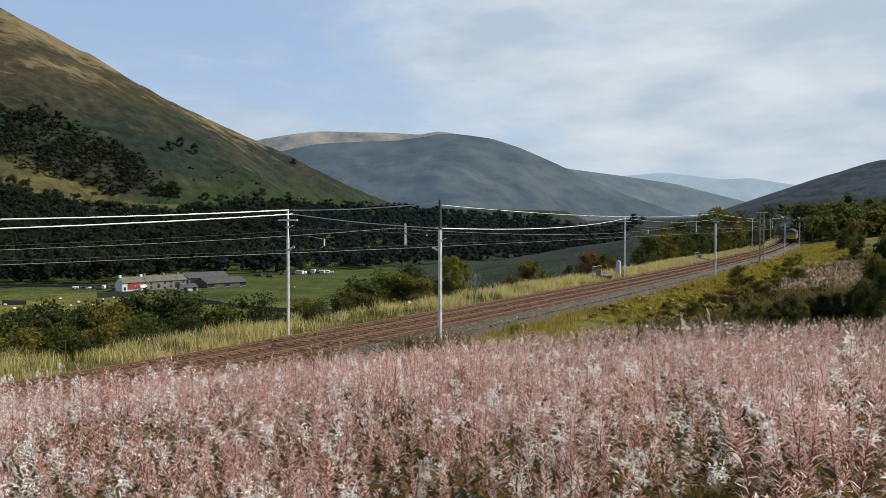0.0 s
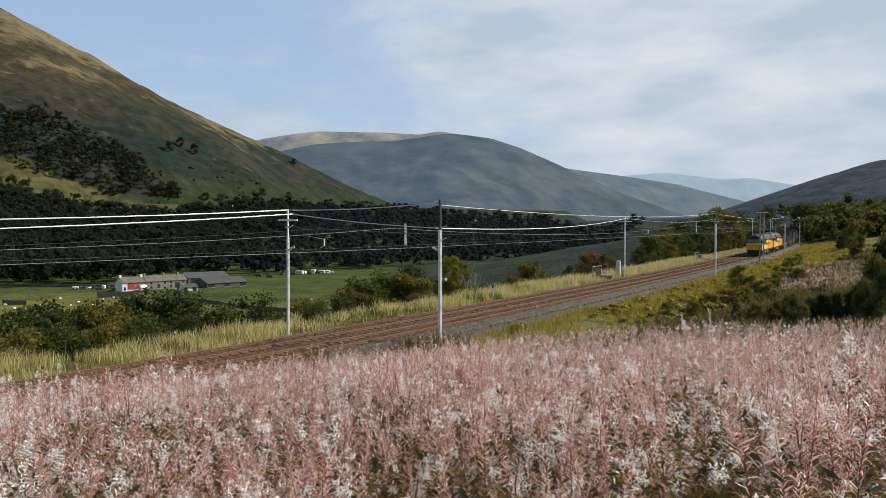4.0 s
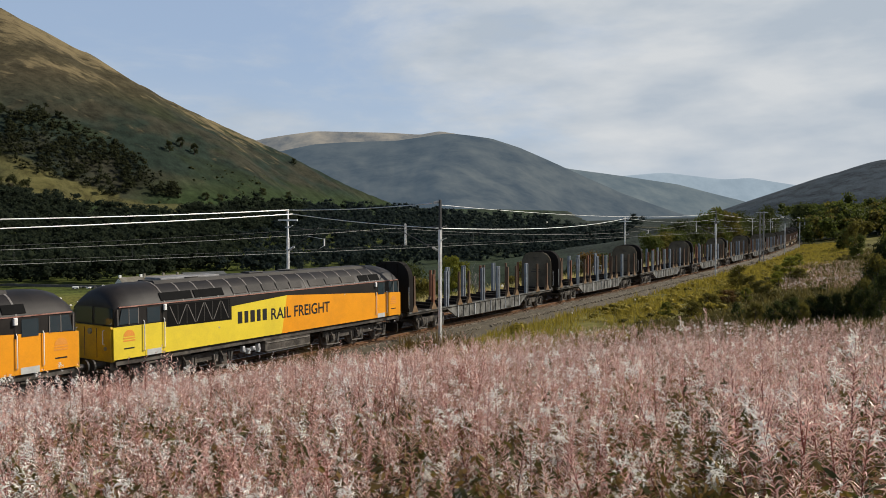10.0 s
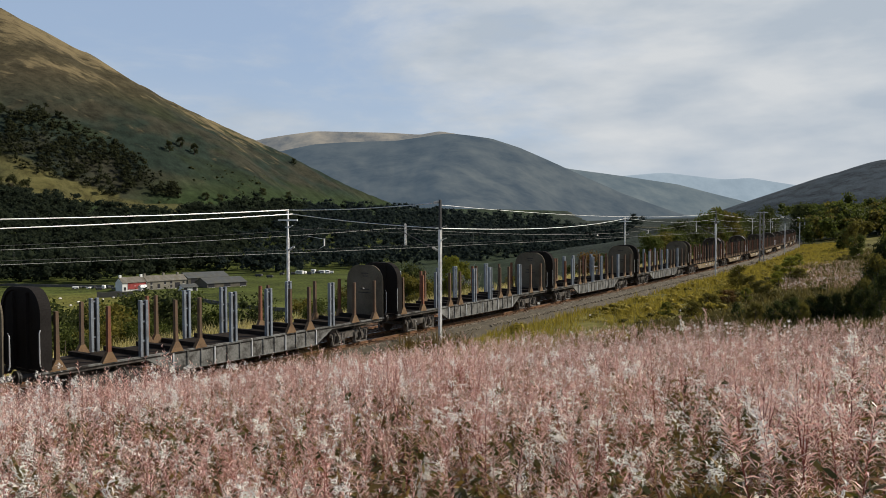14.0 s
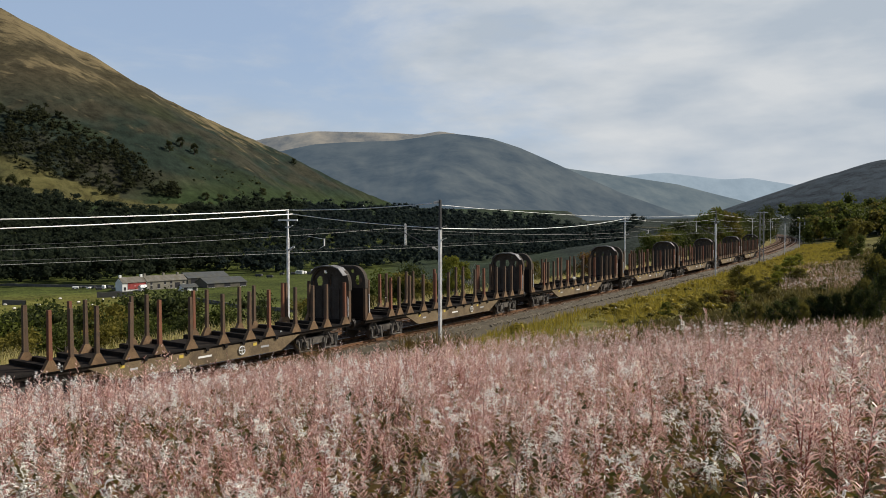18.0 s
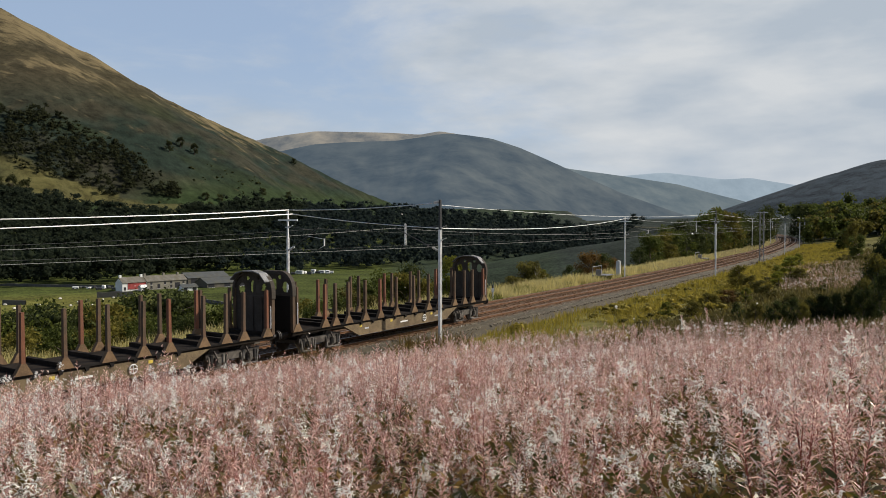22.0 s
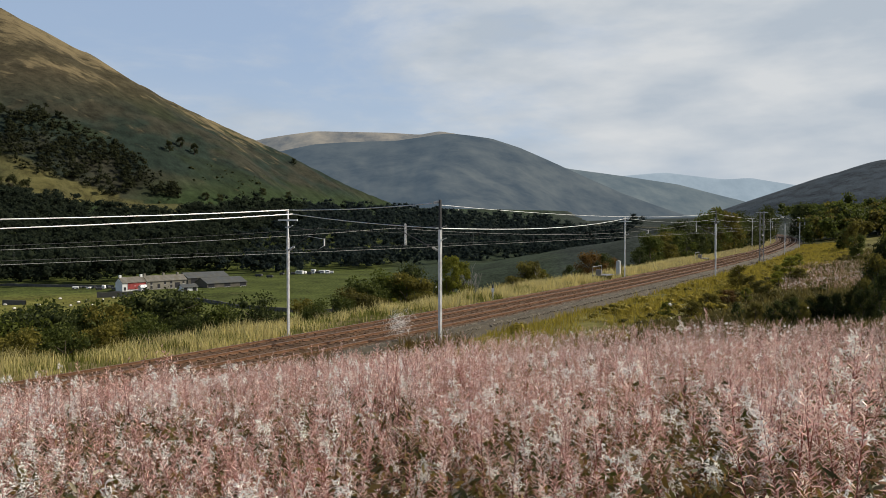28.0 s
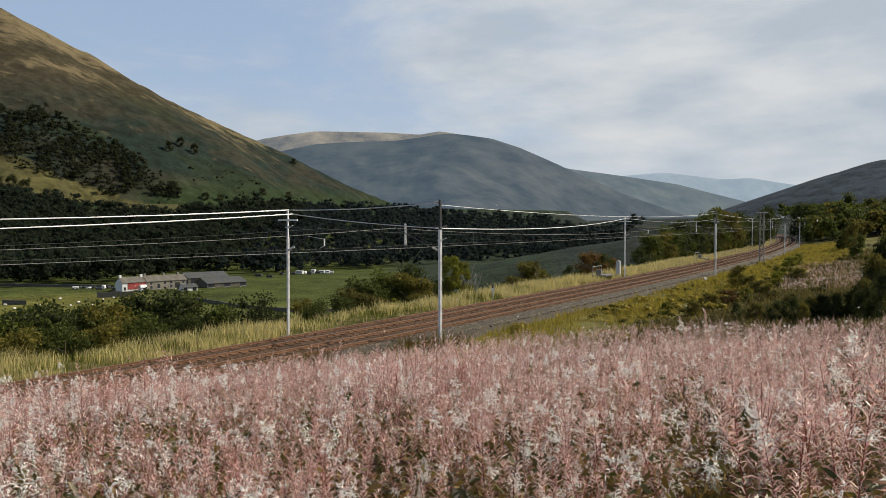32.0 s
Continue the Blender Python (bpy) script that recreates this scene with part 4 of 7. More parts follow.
def locomotive():
    ob = tagged(new("diesel_locomotive"), "yellow and orange diesel locomotive with black roof and upper sides", "locomotive", "locomotives")
    # body shell between the cabs
    half = [(1.36, BODY_Z0), (HALF_W, BODY_Z0 + 0.06)] + loco_section()
    ring = half + [(-y, z) for y, z in reversed(half[:-1])]
    part("body", Build().prism(ring, -(HALF_L - 1.5), HALF_L - 1.5, "x"), M_BLACKPAINT, ob, "black body shell", smooth=True)
    for k in (1, -1):
        # cab: the lower nose is upright, the windscreen leans back, the roof rounds down
        b = Build()
        secs = []
        for x, w, drop, zlean in ((HALF_L - 1.5, 1.0, 0.0, 0), (HALF_L - 0.9, 0.995, 0.03, 0), (HALF_L - 0.45, 0.985, 0.12, 0), (HALF_L - 0.22, 0.975, 0.30, 0), (HALF_L - 0.14, 0.955, 0.47, 0)):
            sec = [(1.36 * w, BODY_Z0), (HALF_W * w, BODY_Z0 + 0.06), (HALF_W * w, WAIST)] + [(y, z - drop * 0.15) for y, z in loco_section(w, drop)]
            full = sec + [(-y, z) for y, z in reversed(sec[:-1])]
            secs.append([(k * x, y, z) for y, z in full])
        n = len(secs[0])
        b.add([p for s_ in secs for p in s_], [(i * n + j, i * n + (j + 1) % n, (i + 1) * n + (j + 1) % n, (i + 1) * n + j) for i in range(len(secs) - 1) for j in range(n)] + [tuple(range((len(secs) - 1) * n, len(secs) * n))])
        cab = part("cab", b, M_BLACKPAINT, ob, "black cab roof with raked windscreens", smooth=True)
        # nose: yellow below the windscreen, its paint darkened for shade
        col = M_YELLOW
        X = k * HALF_L
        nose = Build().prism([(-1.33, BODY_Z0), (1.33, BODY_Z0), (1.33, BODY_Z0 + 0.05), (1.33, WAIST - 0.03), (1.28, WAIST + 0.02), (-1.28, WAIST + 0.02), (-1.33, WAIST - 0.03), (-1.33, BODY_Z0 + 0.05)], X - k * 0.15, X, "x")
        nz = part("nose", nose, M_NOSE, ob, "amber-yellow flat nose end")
        for y in (-0.98, 0.98):
            lp = Build().disc(X + k * 0.02, y, 1.62, 0.07, 0.05, 14, "x")
            part("marker_light", lp, M_LAMPGLASS, nz, "unlit round marker light")
            part("handrail", Build().tube([(X + k * 0.01, y * 0.92, 1.75), (X + k * 0.07, y * 0.92, 1.78), (X + k * 0.07, y * 0.92, 2.25), (X + k * 0.01, y * 0.92, 2.28)], 0.02, 6), M_WHITE, nz)
        part("headlamp", Build().disc(X + k * 0.03, 0, 2.2, 0.11, 0.07, 16, "x"), M_LAMPGLASS, nz, "unlit round headlamp")
        part("door_outline", Build().box(X - 0.01, X + k * 0.012, -0.42, -0.4, 1.25, 2.33).box(X - 0.01, X + k * 0.012, 0.4, 0.42, 1.25, 2.33), M_UNDER, nz)
        for y0, y1 in ((-1.24, -0.08), (0.08, 1.24)):
            zz = (WAIST + 0.08, GUTTER - 0.03)
            b = Build()
            b.add([(X - k * 0.125, y0, zz[0]), (X - k * 0.125, y1, zz[0]), (X - k * 0.135, y1, zz[1]), (X - k * 0.135, y0, zz[1]),
                   (X - k * 0.16, y0, zz[0]), (X - k * 0.16, y1, zz[0]), (X - k * 0.16, y1, zz[1]), (X - k * 0.16, y0, zz[1])],
                  [(0, 1, 2, 3), (7, 6, 5, 4), (0, 4, 5, 1), (1, 5, 6, 2), (2, 6, 7, 3), (3, 7, 4, 0)])
            part("windscreen", b, M_WINDOW, cab, "dark glass windscreen")
        # buffers, coupling and plough under the nose
        part("headstock", Build().box(min(X - k * 0.3, X), max(X - k * 0.3, X), -1.25, 1.25, 0.85, 1.15), M_BLACKPAINT, ob)
        for y in (-0.87, 0.87):
            part("buffer", Build().tube([(X, y, 1.05), (X + k * 0.45, y, 1.05)], 0.11, 10).disc(X + k * 0.5, y, 1.05, 0.24, 0.07, 16, "x"), M_BUFFER, ob)
        part("coupling", Build().tube([(X, 0, 1.0), (X + k * 0.3, 0, 0.95), (X + k * 0.45, 0, 0.7)], 0.05, 6), M_BUFFER, ob)
        part("plough", Build().prism([(-1.2, 0.25), (1.2, 0.25), (1.2, 0.7), (-1.2, 0.7)], X - k * 0.12, X - k * 0.05, "x"), M_BLACKPAINT, ob)
    # livery on both sides: seen from the side, the nose is at u = 0
    L2 = 2 * HALF_L
    for side in (1, -1):
        low, y1 = BODY_Z0 + 0.07, M_YELLOW
        side_panel(ob, "side_panel", [(0.06, low), (8.75, low), (9.1, 2.90), (5.75, 2.68), (5.75, 2.13), (2.38, 2.17), (2.38, WAIST), (0.06, WAIST)], M_YELLOW, side, "yellow painted lower side")
        side_panel(ob, "side_panel", [(8.75, low), (L2 - 0.06, low), (L2 - 0.06, 2.42), (9.1, 2.90)], M_ORANGE, side, "orange painted lower side")
        side_panel(ob, "louvre_panel", [(2.45, 2.19), (5.68, 2.15), (5.68, 3.02), (2.45, 3.02)], M_GRILLE, side, "black louvred panel", 0.004)
        for i in range(7):
            u = 2.55 + i * 0.44
            a, c = (u, u + 0.36) if i % 2 else (u + 0.36, u)
            side_panel(ob, "louvre_brace", [(a, 2.24), (a + 0.035, 2.24), (c + 0.035, 2.96), (c, 2.96)], M_RIB, side, off=0.014)
            side_panel(ob, "louvre_post", [(u + 0.39, 2.22), (u + 0.42, 2.22), (u + 0.42, 2.98), (u + 0.39, 2.98)], M_ROOF, side, off=0.012)
        for u0 in (0.0, L2 - 2.35):
            end = u0 > 1
            f = (lambda u: L2 - u) if end else (lambda u: u)
            side_panel(ob, "cab_window", [(f(0.28), WAIST + 0.08), (f(1.12), WAIST + 0.08), (f(1.12), GUTTER - 0.08), (f(0.42), GUTTER - 0.08)], M_WINDOW, side, "dark cab side window", 0.012)
            d = side_panel(ob, "cab_door", [(f(1.42), low), (f(2.2), low), (f(2.2), WAIST - 0.01), (f(1.42), WAIST - 0.01)], M_ORANGE if end else M_YELLOW, side, "cab side door", 0.014)
            side_panel(d, "door_window", [(f(1.52), WAIST + 0.04), (f(2.1), WAIST + 0.04), (f(2.1), GUTTER - 0.1), (f(1.52), GUTTER - 0.1)], M_WINDOW, side, "door window", 0.02)
            side_panel(ob, "door_post", [(f(2.24), WAIST), (f(2.34), WAIST), (f(2.34), GUTTER - 0.1), (f(2.24), GUTTER - 0.1)], M_BLACKPAINT, side, off=0.015)
            for u in (1.36, 2.28):
                y = side * (HALF_W + 0.06)
                part("handrail", Build().tube([(HALF_L - f(u), side * HALF_W, 1.4), (HALF_L - f(u), y, 1.45), (HALF_L - f(u), y, 2.5), (HALF_L - f(u), side * HALF_W, 2.55)], 0.02, 6), M_WHITE, ob, "white handrail")
            # pale frame round the cab window, plate under the door, box at the gutter's end
            wf = Build()
            for u, w_ in ((0.25, 0.035), (1.13, 0.035), (0.72, 0.03)):
                wf.box(HALF_L - f(u) - w_ / 2, HALF_L - f(u) + w_ / 2, side * (HALF_W + 0.01) - 0.008, side * (HALF_W + 0.01) + 0.008, WAIST + 0.06, GUTTER - 0.07)
            part("window_frame", wf, M_RIB, ob, "pale cab window frame")
            side_panel(ob, "kick_plate", [(f(1.5), low), (f(2.15), low), (f(2.15), low + 0.22), (f(1.5), low + 0.22)], M_GREYBOX, side, "grey kick plate under the cab door", 0.018)
            part("lamp_box", Build().box(HALF_L - f(2.32) - 0.07, HALF_L - f(2.32) + 0.07, side * (HALF_W + 0.04) - 0.05, side * (HALF_W + 0.04) + 0.05, GUTTER - 0.26, GUTTER - 0.03, 0.02), M_WHITE, ob, "small white box at the gutter's end")
            part("cab_step", Build().box(HALF_L - f(1.8) - 0.28, HALF_L - f(1.8) + 0.28, side * 1.2 - 0.08, side * 1.2 + 0.08, 0.55, 0.62).box(HALF_L - f(1.8) - 0.28, HALF_L - f(1.8) + 0.28, side * 1.2 - 0.08, side * 1.2 + 0.08, 0.88, 0.95), M_UNDER, ob)
            # emblem: a half sun over two bars
            em = Build().prism([(HALF_L - f(0.72) + 0.24 * math.cos(a), 2.02 + 0.24 * math.sin(a)) for a in (math.pi * i / 10 for i in range(11))], side * (HALF_W + 0.006), side * (HALF_W + 0.012), "y")
            for z in (1.93, 1.84):
                em.box(HALF_L - f(0.72) - 0.26, HALF_L - f(0.72) + 0.26, side * (HALF_W + 0.009) - 0.003, side * (HALF_W + 0.009) + 0.003, z, z + 0.05)
            part("emblem", em, M_LOGO, ob, "orange emblem")
            part("data_panel", Build().box(HALF_L - f(0.72) - 0.22, HALF_L - f(0.72) + 0.22, side * (HALF_W + 0.009) - 0.003, side * (HALF_W + 0.009) + 0.003, 1.56, 1.61), M_LETTER, ob)
        part("gutter", Build().box(-HALF_L + 0.3, HALF_L - 0.3, side * (HALF_W - 0.01) - 0.03, side * (HALF_W - 0.01) + 0.03, GUTTER - 0.02, GUTTER + 0.02), M_GUTTER, ob, "dull red gutter strip")
        # lettering
        y = side * (HALF_W + 0.008)
        def place(u, z):
            if side > 0:
                return Matrix.Translation((HALF_L - u, y, z)) @ Matrix.Rotation(math.pi, 4, "Z") @ Matrix.Rotation(math.pi / 2, 4, "X")
            return Matrix.Translation((HALF_L - u, y, z)) @ Matrix.Rotation(math.pi / 2, 4, "X")
        u0 = 6.05 if side > 0 else 12.1
        sg = 1 if side > 0 else -1
        bars = Build()
        for i in range(5):
            u = u0 + sg * (0.17 + i * 0.365)
            if i % 2 == 0:
                bars.box(HALF_L - u - 0.13, HALF_L - u + 0.13, y - 0.003, y + 0.003, 1.92, 2.42, 0.0)
            else:
                bars.box(HALF_L - u - 0.11, HALF_L - u + 0.11, y - 0.003, y + 0.003, 1.92, 2.42, 0.0)
        part("name_bars", bars, M_LETTER, ob, "black name in plain bars")
        part("lettering", text_mesh("RAIL FREIGHT", 0.70, M_LETTER, 4.0), M_LETTER, ob, "black words rail freight", at=place(u0 + sg * 2.03, 1.90))
        # fuel tank and battery boxes between the bogies
        tank = Build().prism([(-1.7, 0.55), (-1.6, 0.45), (1.1, 0.45), (1.25, 0.55), (1.25, 1.0), (-1.7, 1.0)], side * 0.75, side * 1.3, "y")
        part("fuel_tank", tank, M_UNDER, ob, "grimy fuel tank")
        part("tank_rail", Build().box(-1.65, 1.2, side * 1.31 - 0.02, side * 1.31 + 0.02, 0.86, 0.9).box(-1.65, 1.2, side * 1.31 - 0.02, side * 1.31 + 0.02, 0.52, 0.56), M_RIG, ob, "pale rail along the fuel tank")
        bx = Build()
        for i in range(4):
            bx.box(1.5 + i * 0.3, 1.66 + i * 0.3, side * 1.15 - 0.1, side * 1.15 + 0.1, 0.55 + 0.1 * (i % 2), 0.9 - 0.07 * (i % 3), 0.02)
            bx.disc(1.58 + i * 0.3, side * 1.28, 0.7, 0.05, 0.05, 8)
        part("brake_gear", bx, M_SILVER, ob, "pale brake gear and pipes")
        part("sole_bar", Build().box(-HALF_L + 0.2, HALF_L - 0.2, side * 1.28 - 0.05, side * 1.28 + 0.05, 1.0, BODY_Z0), M_UNDER, ob)
    # roof: grilles, panels and ribs
    for x0, x1, n in ((3.6, 6.9, 2), (-1.2, 3.2, 5), (-5.2, -1.6, 3), (-7.2, -5.4, 2)):
        for i in range(n):
            a, b_ = x0 + (x1 - x0) * i / n + 0.06, x0 + (x1 - x0) * (i + 1) / n - 0.06
            for side in (1, -1):
                q = [(1.345, 3.18), (1.165, 3.47), (1.14, 3.455), (1.32, 3.165)]
                part("roof_panel", Build().prism([(side * (y + 0.012), z + 0.02) for y, z in q], a, b_, "x"), M_GRILLE if n == 2 else M_ROOF, ob, "dark roof louvre" if n == 2 else "grey roof panel")
    ribs = [x for x in np.arange(-6.8, 7.3, 0.9)]
    for x in ribs:
        sec = [(y * 1.004, z + 0.012) for y, z in loco_section()]
        sec2 = [(y, z - 0.02) for y, z in loco_section()]
        full = sec + [(-y, z) for y, z in reversed(sec[:-1])]
        inner = sec2 + [(-y, z) for y, z in reversed(sec2[:-1])]
        n = len(full)
        vs = [(x + dx, y, z) for dx in (-0.035, 0.035) for y, z in full + inner]
        b = Build()
        m2 = 2 * n
        fs = []
        for j in range(n - 1):
            fs += [(j, j + 1, m2 + j + 1, m2 + j), (j, n + j, n + j + 1, j + 1), (m2 + j, m2 + j + 1, m2 + n + j + 1, m2 + n + j)]
        part("roof_rib", b.add(vs, fs), M_RIB, ob, "pale roof rib")
    part("roof_crown", Build().prism([(-0.62, 3.76), (0.62, 3.76), (0.5, 3.91), (-0.5, 3.91)], -6.9, 6.6, "x"), M_ROOF, ob, "grey roof walkway panels")
    part("roof_hatch", Build().box(HALF_L - 6.0, HALF_L - 2.9, -0.7, 0.35, 3.88, 3.985, 0.03), M_HOOD, ob, "pale grey roof hatch")
    for x in (-1.5, 4.6):
        part("roof_fan", Build().disc(x, 0, 3.93, 0.5, 0.06, 20, "z"), M_ROOF, ob)
    part("exhaust", Build().box(0.4, 1.3, -0.3, 0.3, 3.85, 3.97, 0.02), M_BLACKPAINT, ob)
    for x in (5.5, -5.5):
        bogie(ob, x, (-1.95, 0.0, 1.95), 0.57, M_UNDER, 1.0)
    part("underframe", Build().box(-HALF_L + 0.3, HALF_L - 0.3, -1.2, 1.2, 0.98, BODY_Z0 + 0.02), M_BLACKPAINT, ob)
    return ob


M_FOOT = mat("stanchion_foot", (0.19, 0.12, 0.065), 0.8, 0, 0.4, 3, 25, dirt=(0.08, 0.05, 0.03), dirt_amt=0.6)
M_HOOD = mat("hood_plate", (0.24, 0.24, 0.245), 0.7, 0.1, 0.35, 2, 20, dirt=(0.08, 0.07, 0.06), dirt_amt=0.6)
M_POST_BROWN = mat("stanchion_brown", (0.10, 0.068, 0.045), 0.75, 0.1, 0.35, 3, 25, dirt=(0.15, 0.085, 0.05), dirt_amt=0.7, obj_rand=0.6)
M_POST_RED = mat("stanchion_rust", (0.20, 0.082, 0.046), 0.75, 0.1, 0.35, 3, 25, dirt=(0.16, 0.09, 0.06), obj_rand=0.4)
M_POST_SILVER = mat("stanchion_silver", (0.21, 0.24, 0.275), 0.6, 0.2, 0.35, 3, 25, dirt=(0.09, 0.08, 0.075), obj_rand=0.5)
M_SOLE_GREY = mat("sole_grey", (0.17, 0.17, 0.16), 0.8, 0, 0.5, 2.2, 20, dirt=(0.03, 0.027, 0.023), dirt_amt=1.2)
M_SOLE_BROWN = mat("sole_brown", (0.19, 0.14, 0.08), 0.8, 0, 0.45, 1.6, 20, dirt=(0.07, 0.05, 0.035), dirt_amt=0.7)
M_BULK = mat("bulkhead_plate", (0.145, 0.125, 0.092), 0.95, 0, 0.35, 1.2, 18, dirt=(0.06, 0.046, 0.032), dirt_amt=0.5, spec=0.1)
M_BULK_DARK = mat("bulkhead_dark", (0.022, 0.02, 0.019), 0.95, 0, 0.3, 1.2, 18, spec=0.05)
M_DECK = mat("wagon_deck", (0.022, 0.018, 0.015), 0.95, 0, 0.5, 2.0, 20, dirt=(0.05, 0.036, 0.026), spec=0.08)
LENGTHS = {1: 20.5, 2: 19.63}
M_BULK_OPEN = mat("openwork_bulkhead", (0.07, 0.06, 0.05), 0.85, 0, 0.45, 1.5, 20, dirt=(0.035, 0.028, 0.022), dirt_amt=0.5, spec=0.15)


def arch(w, z0, z1, r, n=7):
    """Outline of a panel with a rounded top: (y, z)."""
    pts = [(-w, z0)]
    for i in range(n + 1):
        a = math.pi - (math.pi / 2) * i / n
        pts.append((-w + r + r * math.cos(a), z1 - r + r * math.sin(a) * 1.0))
    right = [(-y, z) for y, z in reversed(pts)]
    return pts + right


def stanchion(parent, x, side, height, material, kind, deck=1.22):
    """A bolster post with a splayed foot."""
    y = side * 1.27
    lean = 0.02 * random.uniform(-1, 1)
    if kind == "foot":
        ob = part("stanchion", Build().prism([(x - 0.075, deck), (x + 0.075, deck), (x + 0.055 + lean, deck + height), (x - 0.055 + lean, deck + height)], y - 0.075, y + 0.075, "y"), material, parent)
        part("foot", Build().prism([(x - 0.32, deck - 0.06), (x + 0.32, deck - 0.06), (x + 0.09, deck + 0.32), (x - 0.09, deck + 0.32)], y - 0.09, y + 0.09, "y"), M_FOOT, ob, "tan splayed foot")
    else:
        ob = part("stanchion", Build().box(x - 0.19, x - 0.06, y - 0.08, y + 0.08, deck - 0.05, deck + height, 0.015), material, parent)
        part("twin_post", Build().box(x + 0.06, x + 0.19, y - 0.08, y + 0.08, deck - 0.05, deck + height, 0.015), material, ob)
        # thin dark plate added to show the shaded gap between the twin posts
        part("web", Build().box(x - 0.06, x + 0.06, y - 0.02, y + 0.02, deck, deck + height - 0.05), M_BULK_DARK, ob, "dark web between the posts")
        for q in (0.25, 0.6, 0.92):
            part("tie_plate", Build().box(x - 0.06, x + 0.06, y - 0.035, y + 0.035, deck + height * q, deck + height * q + 0.06), material, ob)
    return ob


def holed_plate(X):
    """The upper bulkhead: a rounded plate with three oval openings."""
    b = Build()
    c = 0.06
    holes = ((0.0, 3.28, 0.20, 0.30), (-0.78, 3.2, 0.22, 0.26), (0.78, 3.2, 0.22, 0.26), (-0.38, 3.66, 0.12, 0.08), (0.38, 3.66, 0.12, 0.08))
    ny, nz = 44, 18
    for i in range(ny):
        for j in range(nz):
            y, z = -1.3 + (i + 0.5) * 2.6 / ny, 2.85 + (j + 0.5) * c
            dy, dz = max(0.0, abs(y) - 0.5), max(0.0, z - 3.1)
            if math.hypot(dy, dz) > 0.8 or any(((y - a) / p) ** 2 + ((z - d) / q) ** 2 < 1 for a, d, p, q in holes):
                continue
            h = 1.3 / ny
            for x in (X - 0.025, X + 0.025):
                b.add([(x, y - h, z - c / 2), (x, y + h, z - c / 2), (x, y + h, z + c / 2), (x, y - h, z + c / 2)], [(0, 1, 2, 3)])
    return b


def wagon(kind):
    """A flat timber wagon: kind 1 has plain arched bulkheads and silver posts, kind 2 open dark bulkheads and brown posts."""
    first = kind == 1
    WAG_L = LENGTHS[kind]
    label = "empty grey timber wagon with arched bulkheads and silver posts" if first else "empty brown timber wagon with openwork bulkheads and rusty posts"
    ob = tagged(new("timber_wagon"), label, "wagon", "timber wagons")
    H = WAG_L / 2 - 0.62
    deck = 1.22
    sole = M_SOLE_GREY if first else M_SOLE_BROWN
    for side in (1, -1):
        y = side * 1.22
        depth = 0.42 if first else 0.48
        o = [(-5.5, 1.04), (-5.3, 0.95), (-4.3, depth), (4.3, depth), (5.3, 0.95), (5.5, 1.04)]
        sb = part("sole_beam", Build().prism(o, y - 0.06, y + 0.06, "y"), sole, ob, "deep fishbelly side beam")
        part("end_beam", Build().box(-H, H, y - 0.05, y + 0.05, 1.0, 1.12), M_UNDER if first else M_DECK, sb)
        part("top_flange", Build().box(-H, H, y - 0.11, y + 0.11, 1.12, 1.19), M_SOLE_GREY if first else M_BULK_DARK, sb)
        part("bottom_flange", Build().box(-4.25, 4.25, y - 0.1, y + 0.1, depth - 0.03, depth), sole, sb)
        if first:
            for i in range(13):
                x = -4.2 + i * 0.7
                part("rib", Build().box(x - 0.03, x + 0.03, y - 0.1, y + 0.1, depth, 1.16), M_SILVER if i % 3 == 0 else sole, sb)
        else:
            for x, l, c in ((3.6, 0.35, M_SILVER), (0.2, 0.7, M_WHITE), (-3.2, 0.5, M_SILVER)):
                part("stencil_bar", Build().box(x - l / 2, x + l / 2, y + side * 0.06 - 0.004, y + side * 0.06 + 0.004, 0.72, 0.80), c, sb, "pale stencilled bar")
            ring = [(-1.8 + 0.17 * math.cos(a), y + side * 0.1, 0.76 + 0.17 * math.sin(a)) for a in (2 * math.pi * i / 16 for i in range(17))]
            part("brake_wheel", Build().tube(ring, 0.025, 6).tube([(-1.97, y + side * 0.1, 0.76), (-1.63, y + side * 0.1, 0.76)], 0.018, 5).tube([(-1.8, y + side * 0.1, 0.59), (-1.8, y + side * 0.1, 0.93)], 0.018, 5), M_WHITE, sb, "white brake wheel")
            for i in range(9):
                part("tie_bracket", Build().prism([(-4.0 + i, 1.12), (-3.8 + i, 1.12), (-3.85 + i, 0.98), (-3.95 + i, 0.98)], y + side * 0.06, y + side * 0.13, "y"), M_BULK_DARK, sb)
            for x in (4.1, 1.4, -2.6):
                part("label_plate", Build().box(x - 0.1, x + 0.1, y + side * 0.06 - 0.005, y + side * 0.06 + 0.005, 0.86, 0.98), mat("yellow_tag", (0.6, 0.45, 0.08)), sb)
    part("deck", Build().box(-H, H, -1.2, 1.2, 1.12, deck - 0.02), M_DECK, ob)
    part("centre_sill", Build().box(-H, H, -0.35, 0.35, 0.75, 1.12), M_UNDER, ob)
    # cross bolsters and posts
    if first:
        xs = [WAG_L / 2 - u for u in (1.2, 3.2, 4.7, 6.2, 7.4, 9.2, 11.3, 12.7, 14.0, 15.6, 17.4, 19.1)]
        kinds = "FFTFFTTFFTFF"
    else:
        xs = [WAG_L / 2 - u for u in (0.9, 2.9, 3.7, 4.7, 6.1, 7.4, 8.9, 10.6, 12.1, 13.3, 15.0, 16.2, 17.2, 18.6)]
        kinds = "F" * 14
